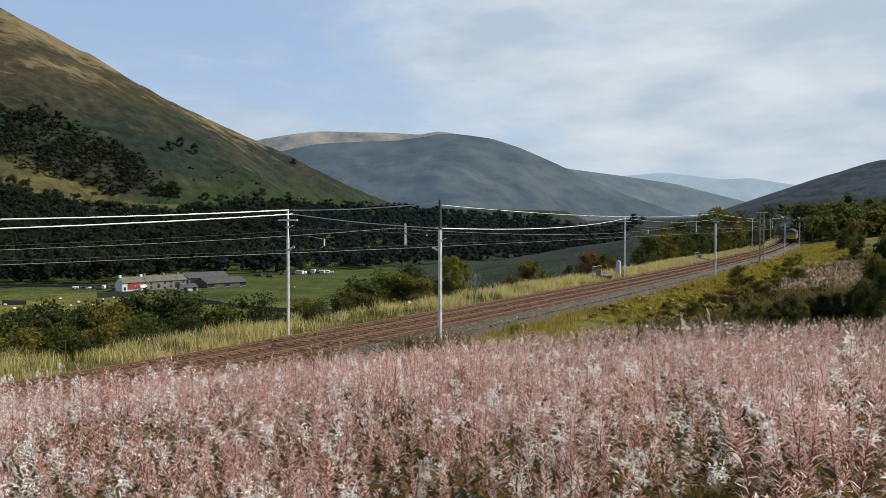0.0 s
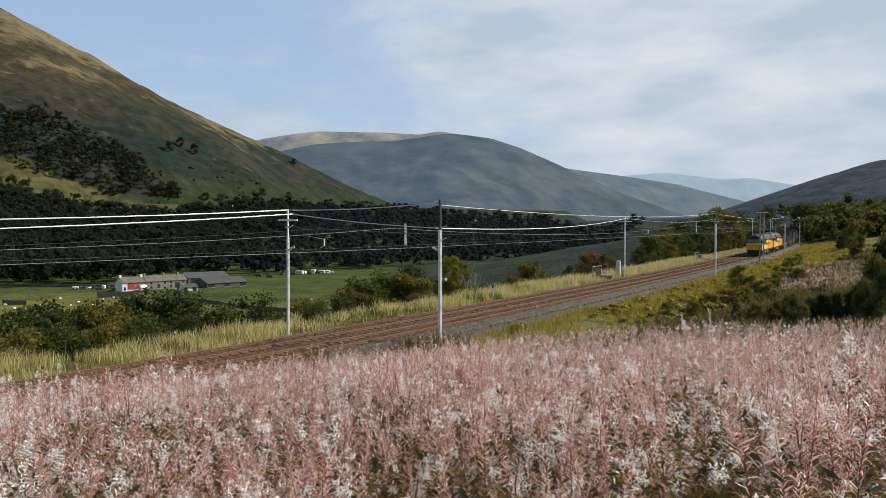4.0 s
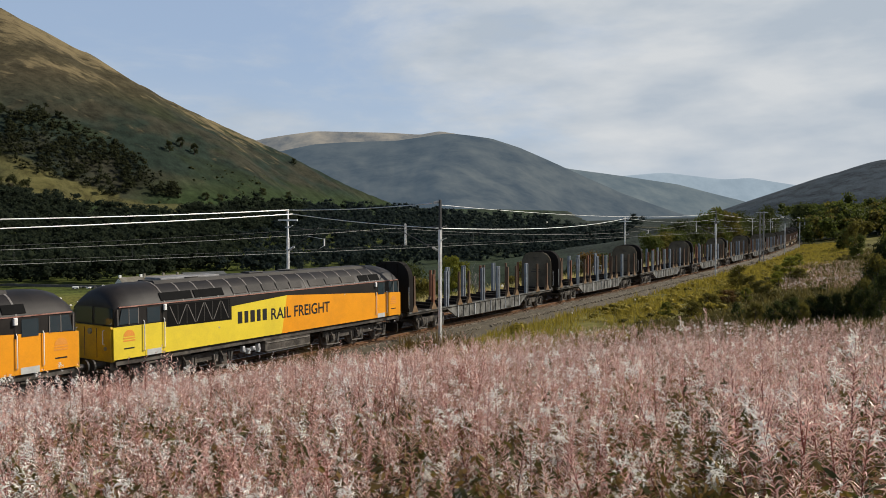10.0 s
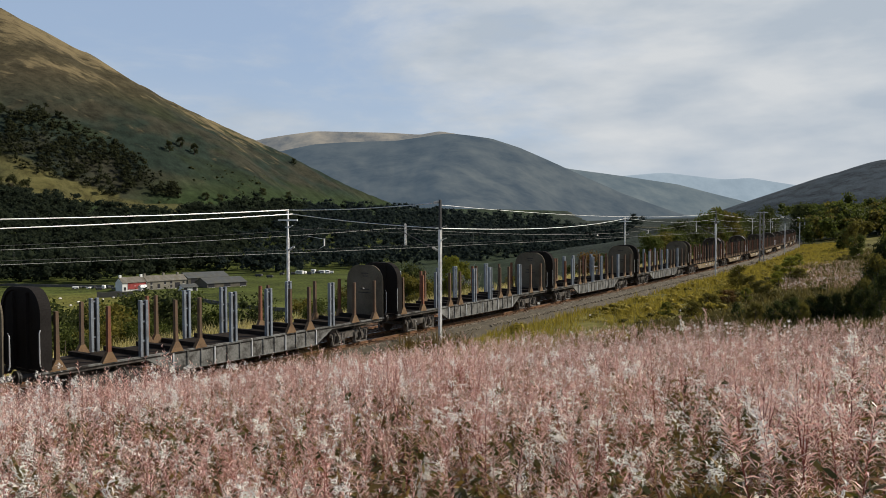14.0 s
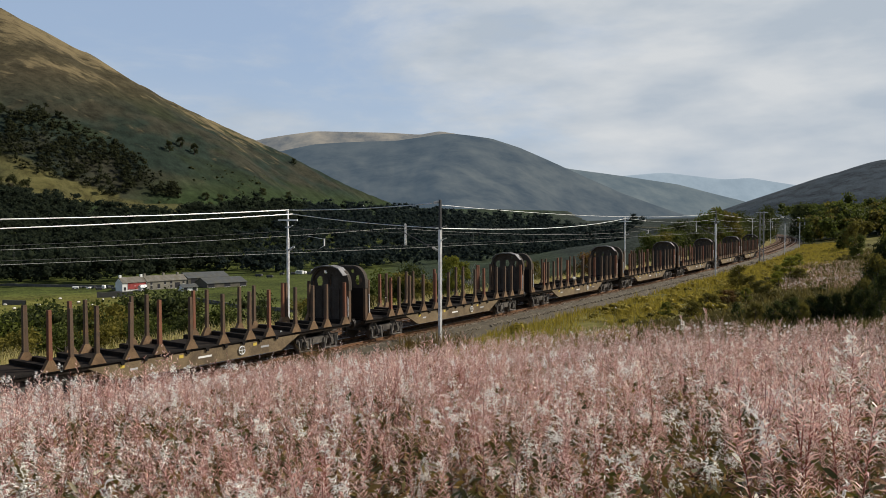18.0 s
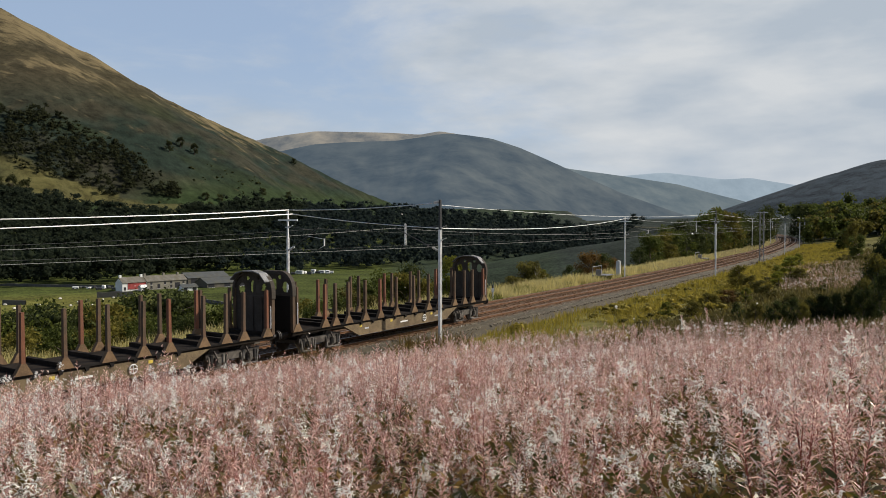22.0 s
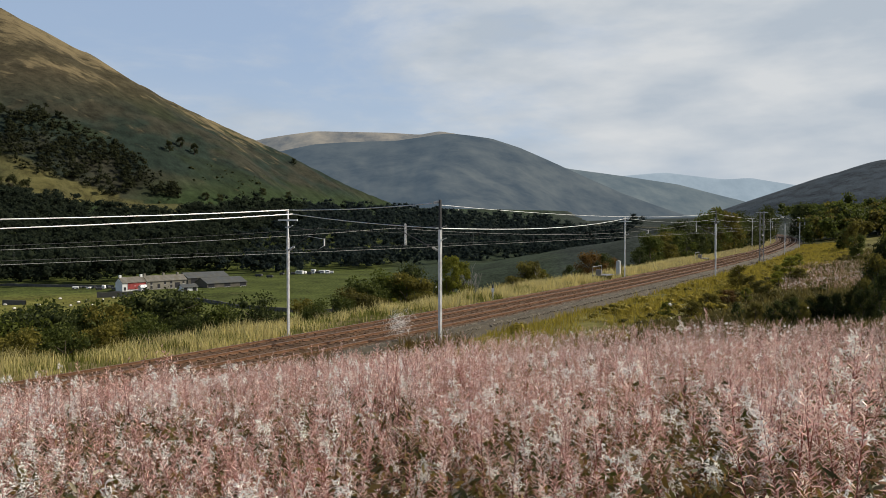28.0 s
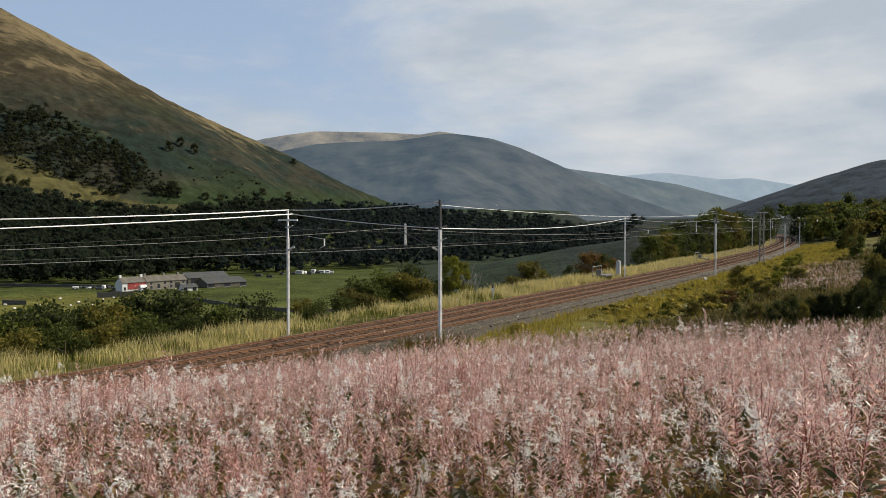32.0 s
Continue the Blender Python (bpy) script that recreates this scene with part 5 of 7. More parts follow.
    for i, (x, k) in enumerate(zip(xs, kinds)):
        part("bolster", Build().box(x - 0.12, x + 0.12, -1.3, 1.3, deck - 0.02, deck + 0.14, 0.02), M_DECK, ob)
        for side in (1, -1):
            if k == "T":
                stanchion(ob, x + (0.0 if side > 0 else 0.5), side, 2.05, M_POST_SILVER, "twin", deck)
            else:
                stanchion(ob, x + (0.0 if side > 0 else -0.45 if i % 2 else 0.3) * (abs(x) < 8), side, 1.95 if first else 2.0, M_POST_RED if (i * 7 + side) % 4 == 0 else M_POST_BROWN, "foot", deck)
    # bulkheads at both ends; the leading one's shade is put into its colour
    for k in (1, -1):
        X = k * (H - 0.05)
        if first:
            # leading plate coloured dark for the shade in the gap between wagons
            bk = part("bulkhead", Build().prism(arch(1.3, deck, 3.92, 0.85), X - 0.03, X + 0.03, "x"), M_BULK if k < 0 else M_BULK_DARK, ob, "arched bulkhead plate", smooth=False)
            # rolled rim
            o1, o2 = arch(1.36, deck, 3.98, 0.9), arch(1.24, deck, 3.86, 0.8)
            n = len(o1)
            x0, x1 = X - k * 0.30, X + k * 0.10
            vs = [(x0, *p) for p in o1] + [(x0, *p) for p in o2] + [(x1, *p) for p in o1] + [(x1, *p) for p in o2]
            fs = []
            for j in range(n - 1):
                fs += [(j, j + 1, n + j + 1, n + j), (2 * n + j, 3 * n + j, 3 * n + j + 1, 2 * n + j + 1), (j, 2 * n + j, 2 * n + j + 1, j + 1), (n + j, n + j + 1, 3 * n + j + 1, 3 * n + j)]
            if k > 0:
                part("rim", Build().add(vs, fs), M_BULK_DARK, bk, "dark rolled rim")
            if k < 0:
                for yy, zz, l in ((0.0, 3.45, 0.5), (0.05, 3.3, 0.35), (0.0, 2.6, 0.7), (0.0, 2.42, 0.9)):
                    part("stencil_bar", Build().box(X + 0.03, X + 0.036, yy - l / 2, yy + l / 2, zz, zz + 0.06), M_UNDER, bk)
            part("grab_rail", Build().tube([(X + k * 0.12, 1.38, 1.4), (X + k * 0.16, 1.40, 1.5), (X + k * 0.16, 1.40, 2.5), (X + k * 0.12, 1.38, 2.6)], 0.022, 6), M_GALV, bk, "pale grab rail")
            for y in (-0.45, 0.45):
                part("stiffener", Build().box(min(X, X + k * 0.14), max(X, X + k * 0.14), y - 0.05, y + 0.05, deck, 3.8), M_BULK_DARK, bk)
        else:
            # same here: darker plate at the leading end stands for shade
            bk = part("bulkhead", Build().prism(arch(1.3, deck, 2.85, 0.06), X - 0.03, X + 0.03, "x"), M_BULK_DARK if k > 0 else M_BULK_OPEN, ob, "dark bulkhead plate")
            # openwork head: arch band, uprights and a ring
            o1, o2 = arch(1.36, 2.8, 3.95, 0.85), arch(1.22, 2.8, 3.80, 0.74)
            n = len(o1)
            x0, x1 = X - 0.12, X + 0.12
            vs = [(x0, *p) for p in o1] + [(x0, *p) for p in o2] + [(x1, *p) for p in o1] + [(x1, *p) for p in o2]
            fs = []
            for j in range(n - 1):
                fs += [(j, j + 1, n + j + 1, n + j), (2 * n + j, 3 * n + j, 3 * n + j + 1, 2 * n + j + 1), (j, 2 * n + j, 2 * n + j + 1, j + 1), (n + j, n + j + 1, 3 * n + j + 1, 3 * n + j)]
            part("arch_band", Build().add(vs, fs), M_BULK_OPEN, bk)
            part("openwork_head", holed_plate(X), M_BULK_OPEN, bk, "dark plate with oval openings")
            for y in (-0.62, 0.0, 0.62):
                part("stiffener", Build().box(X - k * 0.10, X - k * 0.03, y - 0.04, y + 0.04, deck, 2.85), M_BULK_OPEN, bk)
            part("cross_rail", Build().box(X - 0.05, X + 0.05, -1.28, 1.28, 2.80, 2.90), M_BULK_OPEN, bk)
            if k < 0:
                hd = [(-1.15, 3.62), (-0.8, 3.92), (-0.3, 4.03), (0.35, 4.05), (0.85, 3.93), (1.2, 3.6)]
                hd = hd + [(q, z - 0.05) for q, z in reversed(hd)]
                part("hood", Build().prism(hd, X - 0.05, X + 0.42, "x"), M_HOOD, bk, "bent grey hood plate over the bulkhead")
            part("grab_rail", Build().tube([(X - k * 0.2, 1.33, 1.5), (X - k * 0.2, 1.36, 1.55), (X - k * 0.2, 1.36, 2.45), (X - k * 0.2, 1.33, 2.5)], 0.025, 6), M_WHITE, bk, "white grab rail")
            for y in (-1.25, 1.25):
                part("corner_post", Build().box(X - 0.09, X + 0.09, y - 0.08, y + 0.08, deck, 3.2), M_POST_BROWN, bk)
        for y in (-0.87, 0.87):
            part("buffer", Build().tube([(X, y, 1.05), (k * (WAG_L / 2 - 0.06), y, 1.05)], 0.1, 8).disc(k * (WAG_L / 2 - 0.04), y, 1.05, 0.23, 0.06, 14, "x"), M_BUFFER, ob)
        part("coupling", Build().tube([(X, 0, 1.0), (k * WAG_L / 2, 0, 0.9)], 0.05, 6), M_BUFFER, ob)
    for x in (7.0, -7.0):
        bogie(ob, x, (-0.9, 0.9), 0.46, M_UNDER, 0.98)
    # brake gear hung below the middle
    part("brake_cylinder", Build().tube([(-1.0, 0.3, 0.6), (0.2, 0.3, 0.6)], 0.18, 10), M_UNDER, ob)
    return ob


LOCO_L = 19.36
STANCE = 1.056
train = []
loco_a = locomotive()
loco_a.scale.z = STANCE
loco_b = copy_thing(loco_a, Matrix.Identity(4))
train += [(loco_a, LOCO_L / 2 - 0.63), (loco_b, LOCO_L * 1.5 - 0.63)]
wag1, wag2 = wagon(1), wagon(2)
wag1.scale.z = wag2.scale.z = STANCE
front = 37.7
for i in range(16):
    length = LENGTHS[1 if i < 8 else 2]
    src = wag1 if i < 8 else wag2
    ob = src if i in (0, 8) else copy_thing(src, Matrix.Identity(4))
    train.append((ob, front + length / 2))
    front += length


# ---- plants ----
def leaf_mat(name, col, var=0.45, transl=0.42, big=0.15, gloss=0.12):
    m, nt, N, L, b = nodes_of(name)
    g = N.new("ShaderNodeNewGeometry")
    oi = N.new("ShaderNodeObjectInfo")
    tc = N.new("ShaderNodeTexCoord")
    n1 = N.new("ShaderNodeTexNoise"); n1.inputs["Scale"].default_value = big; n1.inputs["Detail"].default_value = 3
    L.new(tc.outputs["Object"], n1.inputs["Vector"])
    a = N.new("ShaderNodeMath"); a.operation = "ADD"
    L.new(g.outputs["Random Per Island"], a.inputs[0]); L.new(n1.outputs["Fac"], a.inputs[1])
    a2 = N.new("ShaderNodeMath"); a2.operation = "ADD"
    L.new(a.outputs[0], a2.inputs[0]); L.new(oi.outputs["Random"], a2.inputs[1])
    cr = N.new("ShaderNodeMapRange")
    cr.inputs["From Min"].default_value = 0.5; cr.inputs["From Max"].default_value = 2.3
    L.new(a2.outputs[0], cr.inputs["Value"])
    mix = N.new("ShaderNodeMix"); mix.data_type = "RGBA"
    mix.inputs["A"].default_value = (col[0] * (1 - var), col[1] * (1 - var), col[2] * (1 - var * 0.6), 1)
    mix.inputs["B"].default_value = (min(1, col[0] * (1 + var * 1.3)), min(1, col[1] * (1 + var)), col[2] * (1 + var * 0.3), 1)
    L.new(cr.outputs[0], mix.inputs["Factor"])
    L.new(mix.outputs["Result"], b.inputs["Base Color"])
    b.inputs["Roughness"].default_value = 0.7
    b.inputs["Specular IOR Level"].default_value = gloss
    tr = N.new("ShaderNodeBsdfTranslucent"); L.new(mix.outputs["Result"], tr.inputs["Color"])
    ms = N.new("ShaderNodeMixShader"); ms.inputs[0].default_value = transl
    L.new(b.outputs[0], ms.inputs[1]); L.new(tr.outputs[0], ms.inputs[2])
    L.new(ms.outputs[0], N["Material Output"].inputs["Surface"])
    return m


M_LEAF_DARK = leaf_mat("leaf_dark", (0.05, 0.065, 0.02))
M_LEAF_MID = leaf_mat("leaf_mid", (0.07, 0.09, 0.021))
M_LEAF_LIGHT = leaf_mat("leaf_light", (0.155, 0.17, 0.028))
M_LEAF_OLIVE = leaf_mat("leaf_olive", (0.115, 0.108, 0.026))
M_LEAF_RUST = leaf_mat("leaf_rust", (0.12, 0.075, 0.025))
M_LEAF_WOOD = leaf_mat("leaf_wood", (0.027, 0.037, 0.027), 0.36, 0.55, 0.05, 0.0)
# bluer, lighter copy of the wood's leaves, with distance haze in the colour
M_LEAF_WOOD_HAZE = leaf_mat("leaf_wood_haze", (0.030, 0.043, 0.041), 0.32, 0.55, 0.03, 0.0)
M_LEAF_HANG = leaf_mat("leaf_hanging", (0.048, 0.056, 0.028), 0.5, 0.5, 0.05, 0.0)
M_BARK = mat("bark", (0.10, 0.08, 0.06), 0.9, 0, 0.4, 3, 20, bump=0.6)
M_BARK_PALE = mat("bark_pale", (0.32, 0.30, 0.27), 0.9, 0, 0.3, 3, 20, bump=0.4)
M_GRASS_PALE = leaf_mat("grass_pale", (0.39, 0.37, 0.20), 0.6, 0.35, 0.3)
M_GRASS_GREEN = leaf_mat("grass_green", (0.215, 0.195, 0.042), 0.75, 0.42, 0.6)
M_GRASS_VERGE = leaf_mat("grass_verge", (0.12, 0.14, 0.035), 0.5, 0.4, 0.3)
M_WEED = leaf_mat("weed", (0.10, 0.075, 0.028), 0.6, 0.35, 0.5)
M_BRACKEN = leaf_mat("bracken", (0.25, 0.22, 0.045), 0.6, 0.4, 0.5)
M_HEATH = leaf_mat("rank_verge", (0.155, 0.135, 0.042), 0.5, 0.3, 0.3)


def cards(P, size, rs, flat=0.0, aspect=1.0):
    """Small leaf-like four-cornered faces at points P, turned at random."""
    n = len(P)
    a = rs.normal(size=(n, 3)); a[:, 2] *= (1 - flat)
    a /= np.linalg.norm(a, axis=1, keepdims=True)
    b = np.cross(a, rs.normal(size=(n, 3)))
    b /= np.linalg.norm(b, axis=1, keepdims=True) + 1e-9
    s = (np.asarray(size) * (0.6 + 0.8 * rs.rand(n)))[:, None]
    a, b = a * s, b * s * aspect
    V = np.stack([P - a, P - 0.35 * a + b * 0.8, P + a, P + 0.25 * a - b], 1)
    return V.reshape(-1, 3), (np.arange(n)[:, None] * 4 + np.arange(4)[None])


def _ico():
    bm = bmesh.new()
    bmesh.ops.create_icosphere(bm, subdivisions=1, radius=1)
    V = np.array([v.co[:] for v in bm.verts]); F = np.array([[v.index for v in f.verts] for f in bm.faces])
    bm.free()
    bm = bmesh.new()
    bmesh.ops.create_icosphere(bm, subdivisions=2, radius=1)
    V2 = np.array([v.co[:] for v in bm.verts]); F2 = np.array([[v.index for v in f.verts] for f in bm.faces])
    bm.free()
    return V, F, V2, F2


ICO_V, ICO_F, ICO2_V, ICO2_F = _ico()


def lumps(C, R, rs, V0, F0, rough=0.35):
    """Uneven rounded lumps at C with radii R (n, 3), as quads whose last corner repeats an edge midpoint."""
    n, k = len(C), len(V0)
    bump = 1 + rough * (rs.rand(n, k, 1) - 0.5) * 2
    V = C[:, None] + V0[None] * bump * R[:, None]
    F = F0[None] + np.arange(n)[:, None, None] * k
    return V.reshape(-1, 3), F.reshape(-1, 3)


def join_tris(*parts_):
    """Joins (V, F) sets of triangles or quads into triangles."""
    VV, FF, k = [], [], 0
    for V, F in parts_:
        if F.shape[1] == 4:
            F = np.concatenate([F[:, [0, 1, 2]], F[:, [0, 2, 3]]])
        VV.append(V); FF.append(F + k)
        k += len(V)
    return np.concatenate(VV), np.concatenate(FF)


def tree_meshes(seed, h, r, leaves, size, leaf, bark, base=0.15, lobes=26):
    rs = np.random.RandomState(seed)
    k = rs.rand(lobes)
    z = h * (base + (1 - base) * (0.1 + 0.8 * k))
    rad = r * (1.0 - 0.8 * np.abs(k - 0.35) ** 1.2) * (0.3 + 0.6 * rs.rand(lobes))
    a = rs.rand(lobes) * 6.28
    C = np.stack([rad * np.cos(a), rad * np.sin(a), z], 1)
    R = r * (0.20 + 0.2 * rs.rand(lobes))
    i = rs.randint(0, lobes, leaves)
    d = rs.normal(size=(leaves, 3)); d /= np.linalg.norm(d, axis=1, keepdims=True)
    d[:, 2] *= 0.8
    P = C[i] + d * (R[i] * (0.5 + 0.6 * rs.rand(leaves)))[:, None]
    top, low = np.percentile(P[:, 2], 99.3), h * base
    fit = lambda q: np.where(q > low, low + (q - low) * (h - low) / (top - low), q)
    P[:, 2] = fit(P[:, 2]); C[:, 2] = fit(C[:, 2])
    core = lumps(C, np.stack([R, R, R * 0.8], 1) * 0.36, rs, ICO_V, ICO_F, 0.3)
    V, F = join_tris(core, cards(P, size, rs))
    crown = np_mesh("crown", V, F, leaf)
    b = Build()
    lean = rs.normal(size=2) * 0.04 * h
    b.tube([(0, 0, -0.6), (lean[0] * 0.3, lean[1] * 0.3, h * 0.3), (lean[0], lean[1], h * 0.8)], 0.03 * h + 0.03, 8, 0.03)
    for i in range(7):
        k = 0.15 + 0.5 * rs.rand()
        a = rs.rand() * 6.28
        q = Vector((lean[0] * k, lean[1] * k, h * k))
        e = Vector((math.cos(a) * r * 0.75, math.sin(a) * r * 0.75, h * min(0.85, k + 0.25)))
        b.tube([q, q.lerp(e, 0.5) + Vector((0, 0, 0.04 * h)), e], 0.014 * h + 0.01, 5, 0.012)
    return b.mesh("trunk", bark), crown


KINDS = {}


def tree_kind(key, *args, **kw):
    KINDS[key] = tree_meshes(*args, **kw)


tree_kind("hawthorn", 11, 5.0, 2.9, 5200, 0.088, M_LEAF_MID, M_BARK, base=0.05)
tree_kind("hawthorn_dark", 12, 5.0, 3.0, 5200, 0.088, M_LEAF_DARK, M_BARK, base=0.03)
tree_kind("sunlit", 13, 6.0, 2.2, 4600, 0.085, M_LEAF_LIGHT, M_BARK, base=0.05)
tree_kind("olive", 14, 5.0, 3.0, 5200, 0.088, M_LEAF_OLIVE, M_BARK, base=0.04)
tree_kind("rust", 15, 4.5, 3.0, 4600, 0.085, M_LEAF_RUST, M_BARK, base=0.04)
tree_kind("round", 16, 6.0, 3.4, 5600, 0.10, M_LEAF_DARK, M_BARK, base=0.2)
tree_kind("fell", 18, 6.0, 3.4, 1500, 0.16, M_LEAF_HANG, M_BARK, base=0.12)
tree_kind("sapling", 17, 5.0, 1.3, 800, 0.08, M_LEAF_OLIVE, M_BARK_PALE, base=0.25, lobes=14)


def plant_tree(key, x, y, h, name="tree", label="", z=None, wide=1.0, rot=None):
    tm, cm = KINDS[key]
    base_h = {"hawthorn": 5, "hawthorn_dark": 5, "sunlit": 6, "olive": 5, "rust": 4.5, "round": 6, "fell": 6, "sapling": 5}[key]
    ob = tagged(new(name), label or "leafy broadleaf tree in full late-summer leaf", "tree" if name == "tree" else "bush", "lineside trees")
    gz0 = float(land([x], [y])[0]) if z is None else z
    k = h / base_h
    rz = random.uniform(0, 360) if rot is None else rot
    ob.matrix_basis = Matrix.LocRotScale((x, y, gz0), Euler((0, 0, radians(rz))), (min(k, 1.5 + 0.25 * k) * wide * 0.92, min(k, 1.5 + 0.25 * k) * wide * 0.92, k))
    part("trunk", tm, None, ob)
    part("crown", cm, None, ob)
    return ob


def lay_at(px, dist):
    """A place on the ground px thousandths to the right at a distance ahead."""
    return px * dist / 1000, dist


def hedge_trees():
    L = {"hawthorn": "rounded green hawthorn bush", "hawthorn_dark": "dark green thorn bush", "sunlit": "bright yellow-green bushy tree",
         "olive": "olive green bush", "rust": "russet autumn bush", "round": "round-headed dark green tree", "sapling": "slender pale-stemmed birch"}
    # (kind, thousandths to the right, thousandths by which its top stands above eye level, distance, spread)
    rows = [
        ("hawthorn", -599, -114, 52, 1.05), ("hawthorn_dark", -566, -111, 54, 1.05), ("hawthorn", -541, -103, 56, 1.05), ("round", -515, -104, 56, 1.00), ("hawthorn_dark", -489, -111, 58, 1.05),
        ("hawthorn", -467, -103, 60, 1.05), ("olive", -437, -103, 60, 1.05), ("hawthorn", -419, -98, 62, 1.05), ("hawthorn_dark", -393, -92, 64, 1.05), ("round", -372, -83, 64, 1.10),
        ("round", -350, -85, 66, 1.10), ("hawthorn", -323, -90, 66, 1.05), ("hawthorn_dark", -297, -105, 66, 1.05), ("olive", -555, -133, 48, 1.05), ("hawthorn", -496, -130, 50, 1.05),
        ("olive", -445, -125, 52, 1.05), ("hawthorn", -386, -118, 54, 1.05), ("hawthorn_dark", -334, -114, 56, 1.05), ("round", -247, -88, 82, 0.95), ("olive", -279, -123, 62, 1.10),
        ("hawthorn_dark", -216, -111, 70, 1.10), ("olive", -183, -94, 72, 1.10), ("hawthorn", -165, -99, 68, 1.10), ("hawthorn", -143, -88, 72, 1.10), ("olive", -121, -79, 76, 1.10),
        ("hawthorn", -99, -66, 82, 1.10), ("hawthorn", -69, -57, 86, 1.10), ("olive", -47, -59, 84, 1.10), ("hawthorn_dark", -29, -48, 90, 1.10), ("olive", -88, -88, 70, 1.10),
        ("sunlit", -62, -91, 70, 1.10), ("olive", -36, -85, 72, 1.10), ("hawthorn_dark", -135, -105, 66, 1.10), ("sunlit", 12, -37, 78, 0.95), ("sunlit", 23, -44, 79, 0.90),
        ("sunlit", 6, -62, 77, 0.90), ("olive", 92, -62, 90, 1.40), ("olive", 110, -44, 94, 1.40), ("sunlit", 128, -54, 95, 1.30), ("sapling", 104, -48, 92, 0.90),
        ("sapling", 121, -42, 92, 0.80), ("olive", 141, -63, 96, 1.10), ("hawthorn_dark", 74, -79, 88, 1.20), ("hawthorn_dark", 170, -48, 102, 1.10), ("rust", 192, -31, 106, 1.10),
        ("hawthorn_dark", 211, -33, 108, 1.10), ("rust", 222, -39, 110, 1.10), ("hawthorn_dark", 159, -60, 100, 1.20), ("hawthorn_dark", 255, -26, 132, 0.95), ("hawthorn", 270, -7, 140, 0.95),
        ("olive", 286, -5, 149, 0.95), ("hawthorn", 299, 2, 157, 0.95), ("hawthorn_dark", 310, 9, 163, 0.95), ("round", 323, 5, 170, 0.95), ("hawthorn_dark", 336, 2, 178, 0.95),
        ("hawthorn", 347, 24, 184, 0.95), ("olive", 362, 26, 192, 0.95), ("hawthorn", 373, 15, 199, 0.95), ("hawthorn_dark", 384, 21, 205, 0.95), ("round", 395, 11, 211, 0.95),
        ("hawthorn_dark", 406, 15, 218, 0.95), ("hawthorn", 417, 7, 224, 0.95), ("olive", 295, -20, 147, 0.95), ("hawthorn", 317, -15, 159, 0.95), ("sunlit", 339, -11, 172, 0.95),
        ("olive", 362, -5, 184, 0.95), ("hawthorn", 380, 0, 195, 0.95), ("hawthorn_dark", 426, 24, 265, 1.00), ("hawthorn_dark", 437, 29, 310, 1.00), ("round", 450, 33, 330, 1.00),
        ("hawthorn_dark", 462, 29, 340, 1.00), 
        ("hawthorn", 522, 0, 170, 0.75), ("hawthorn", 540, -8, 130, 0.75), 
        ("hawthorn_dark", 574, -26, 48, 0.55), ("hawthorn_dark", 582, -15, 44, 0.55), ("hawthorn_dark", 556, -52, 46, 0.55),
        ("olive", 534, -80, 46, 0.55), ("hawthorn_dark", 571, -55, 38, 0.55), ("hawthorn_dark", 549, -81, 38, 0.55), ("hawthorn_dark", 505, -88, 44, 1.20), ("olive", 483, -94, 46, 1.20),
        ("olive", 454, -91, 50, 1.20), ("olive", 387, -48, 78, 1.10), ("olive", 402, -61, 74, 1.10), ("sunlit", 292, -108, 52, 1.30),
        ("olive", 325, -105, 52, 1.30), ("sunlit", 439, -48, 86, 1.50), ("olive", 413, -70, 68, 1.20), ("sunlit", 465, -33, 110, 1.30), ("sunlit", 452, -36, 84, 1.70), ("sunlit", 437, -56, 76, 1.60), ("olive", 466, -52, 80, 1.50), ("olive", 425, -78, 62, 1.40), ("rust", 372, -84, 60, 1.30), ("olive", 346, -88, 58, 1.40), ("sunlit", 395, -80, 60, 1.30), ("olive", 596, 10, 45, 0.55), ("sunlit", 584, -8, 44, 0.55), ("olive", 568, -34, 43, 0.55), ("olive", 552, -66, 42, 0.55), ("olive", 536, 8, 165, 0.75),
        ("hawthorn_dark", 384, -98, 46, 0.80), ("olive", 408, -96, 45, 0.80), ("hawthorn_dark", 432, -94, 44, 0.85), ("hawthorn_dark", 455, -90, 44, 0.80), ("olive", 470, -98, 42, 0.75), ("hawthorn_dark", 488, -86, 44, 0.85), ("hawthorn_dark", 512, -84, 43, 0.80), ("hawthorn_dark", 536, -76, 43, 0.80),
    ]
    for key, px, rise, d, wide in rows:
        x, y = lay_at(px, d)
        side = near_track(np.array([x]), np.array([y]))[1][0]
        if -9.5 < side < 6.5:
            x += (-9.5 - side) if side < -1.7 else (6.5 - side)
        h = max(1.2, EYE_Z + rise * d / 1000 - float(land([x], [y])[0]))
        plant_tree(key, x, y, h, "tree" if h > 5.0 else "bush", L[key] + (" below the railway" if px < 240 else " beside the railway curve"), wide=wide)


hedge_trees()


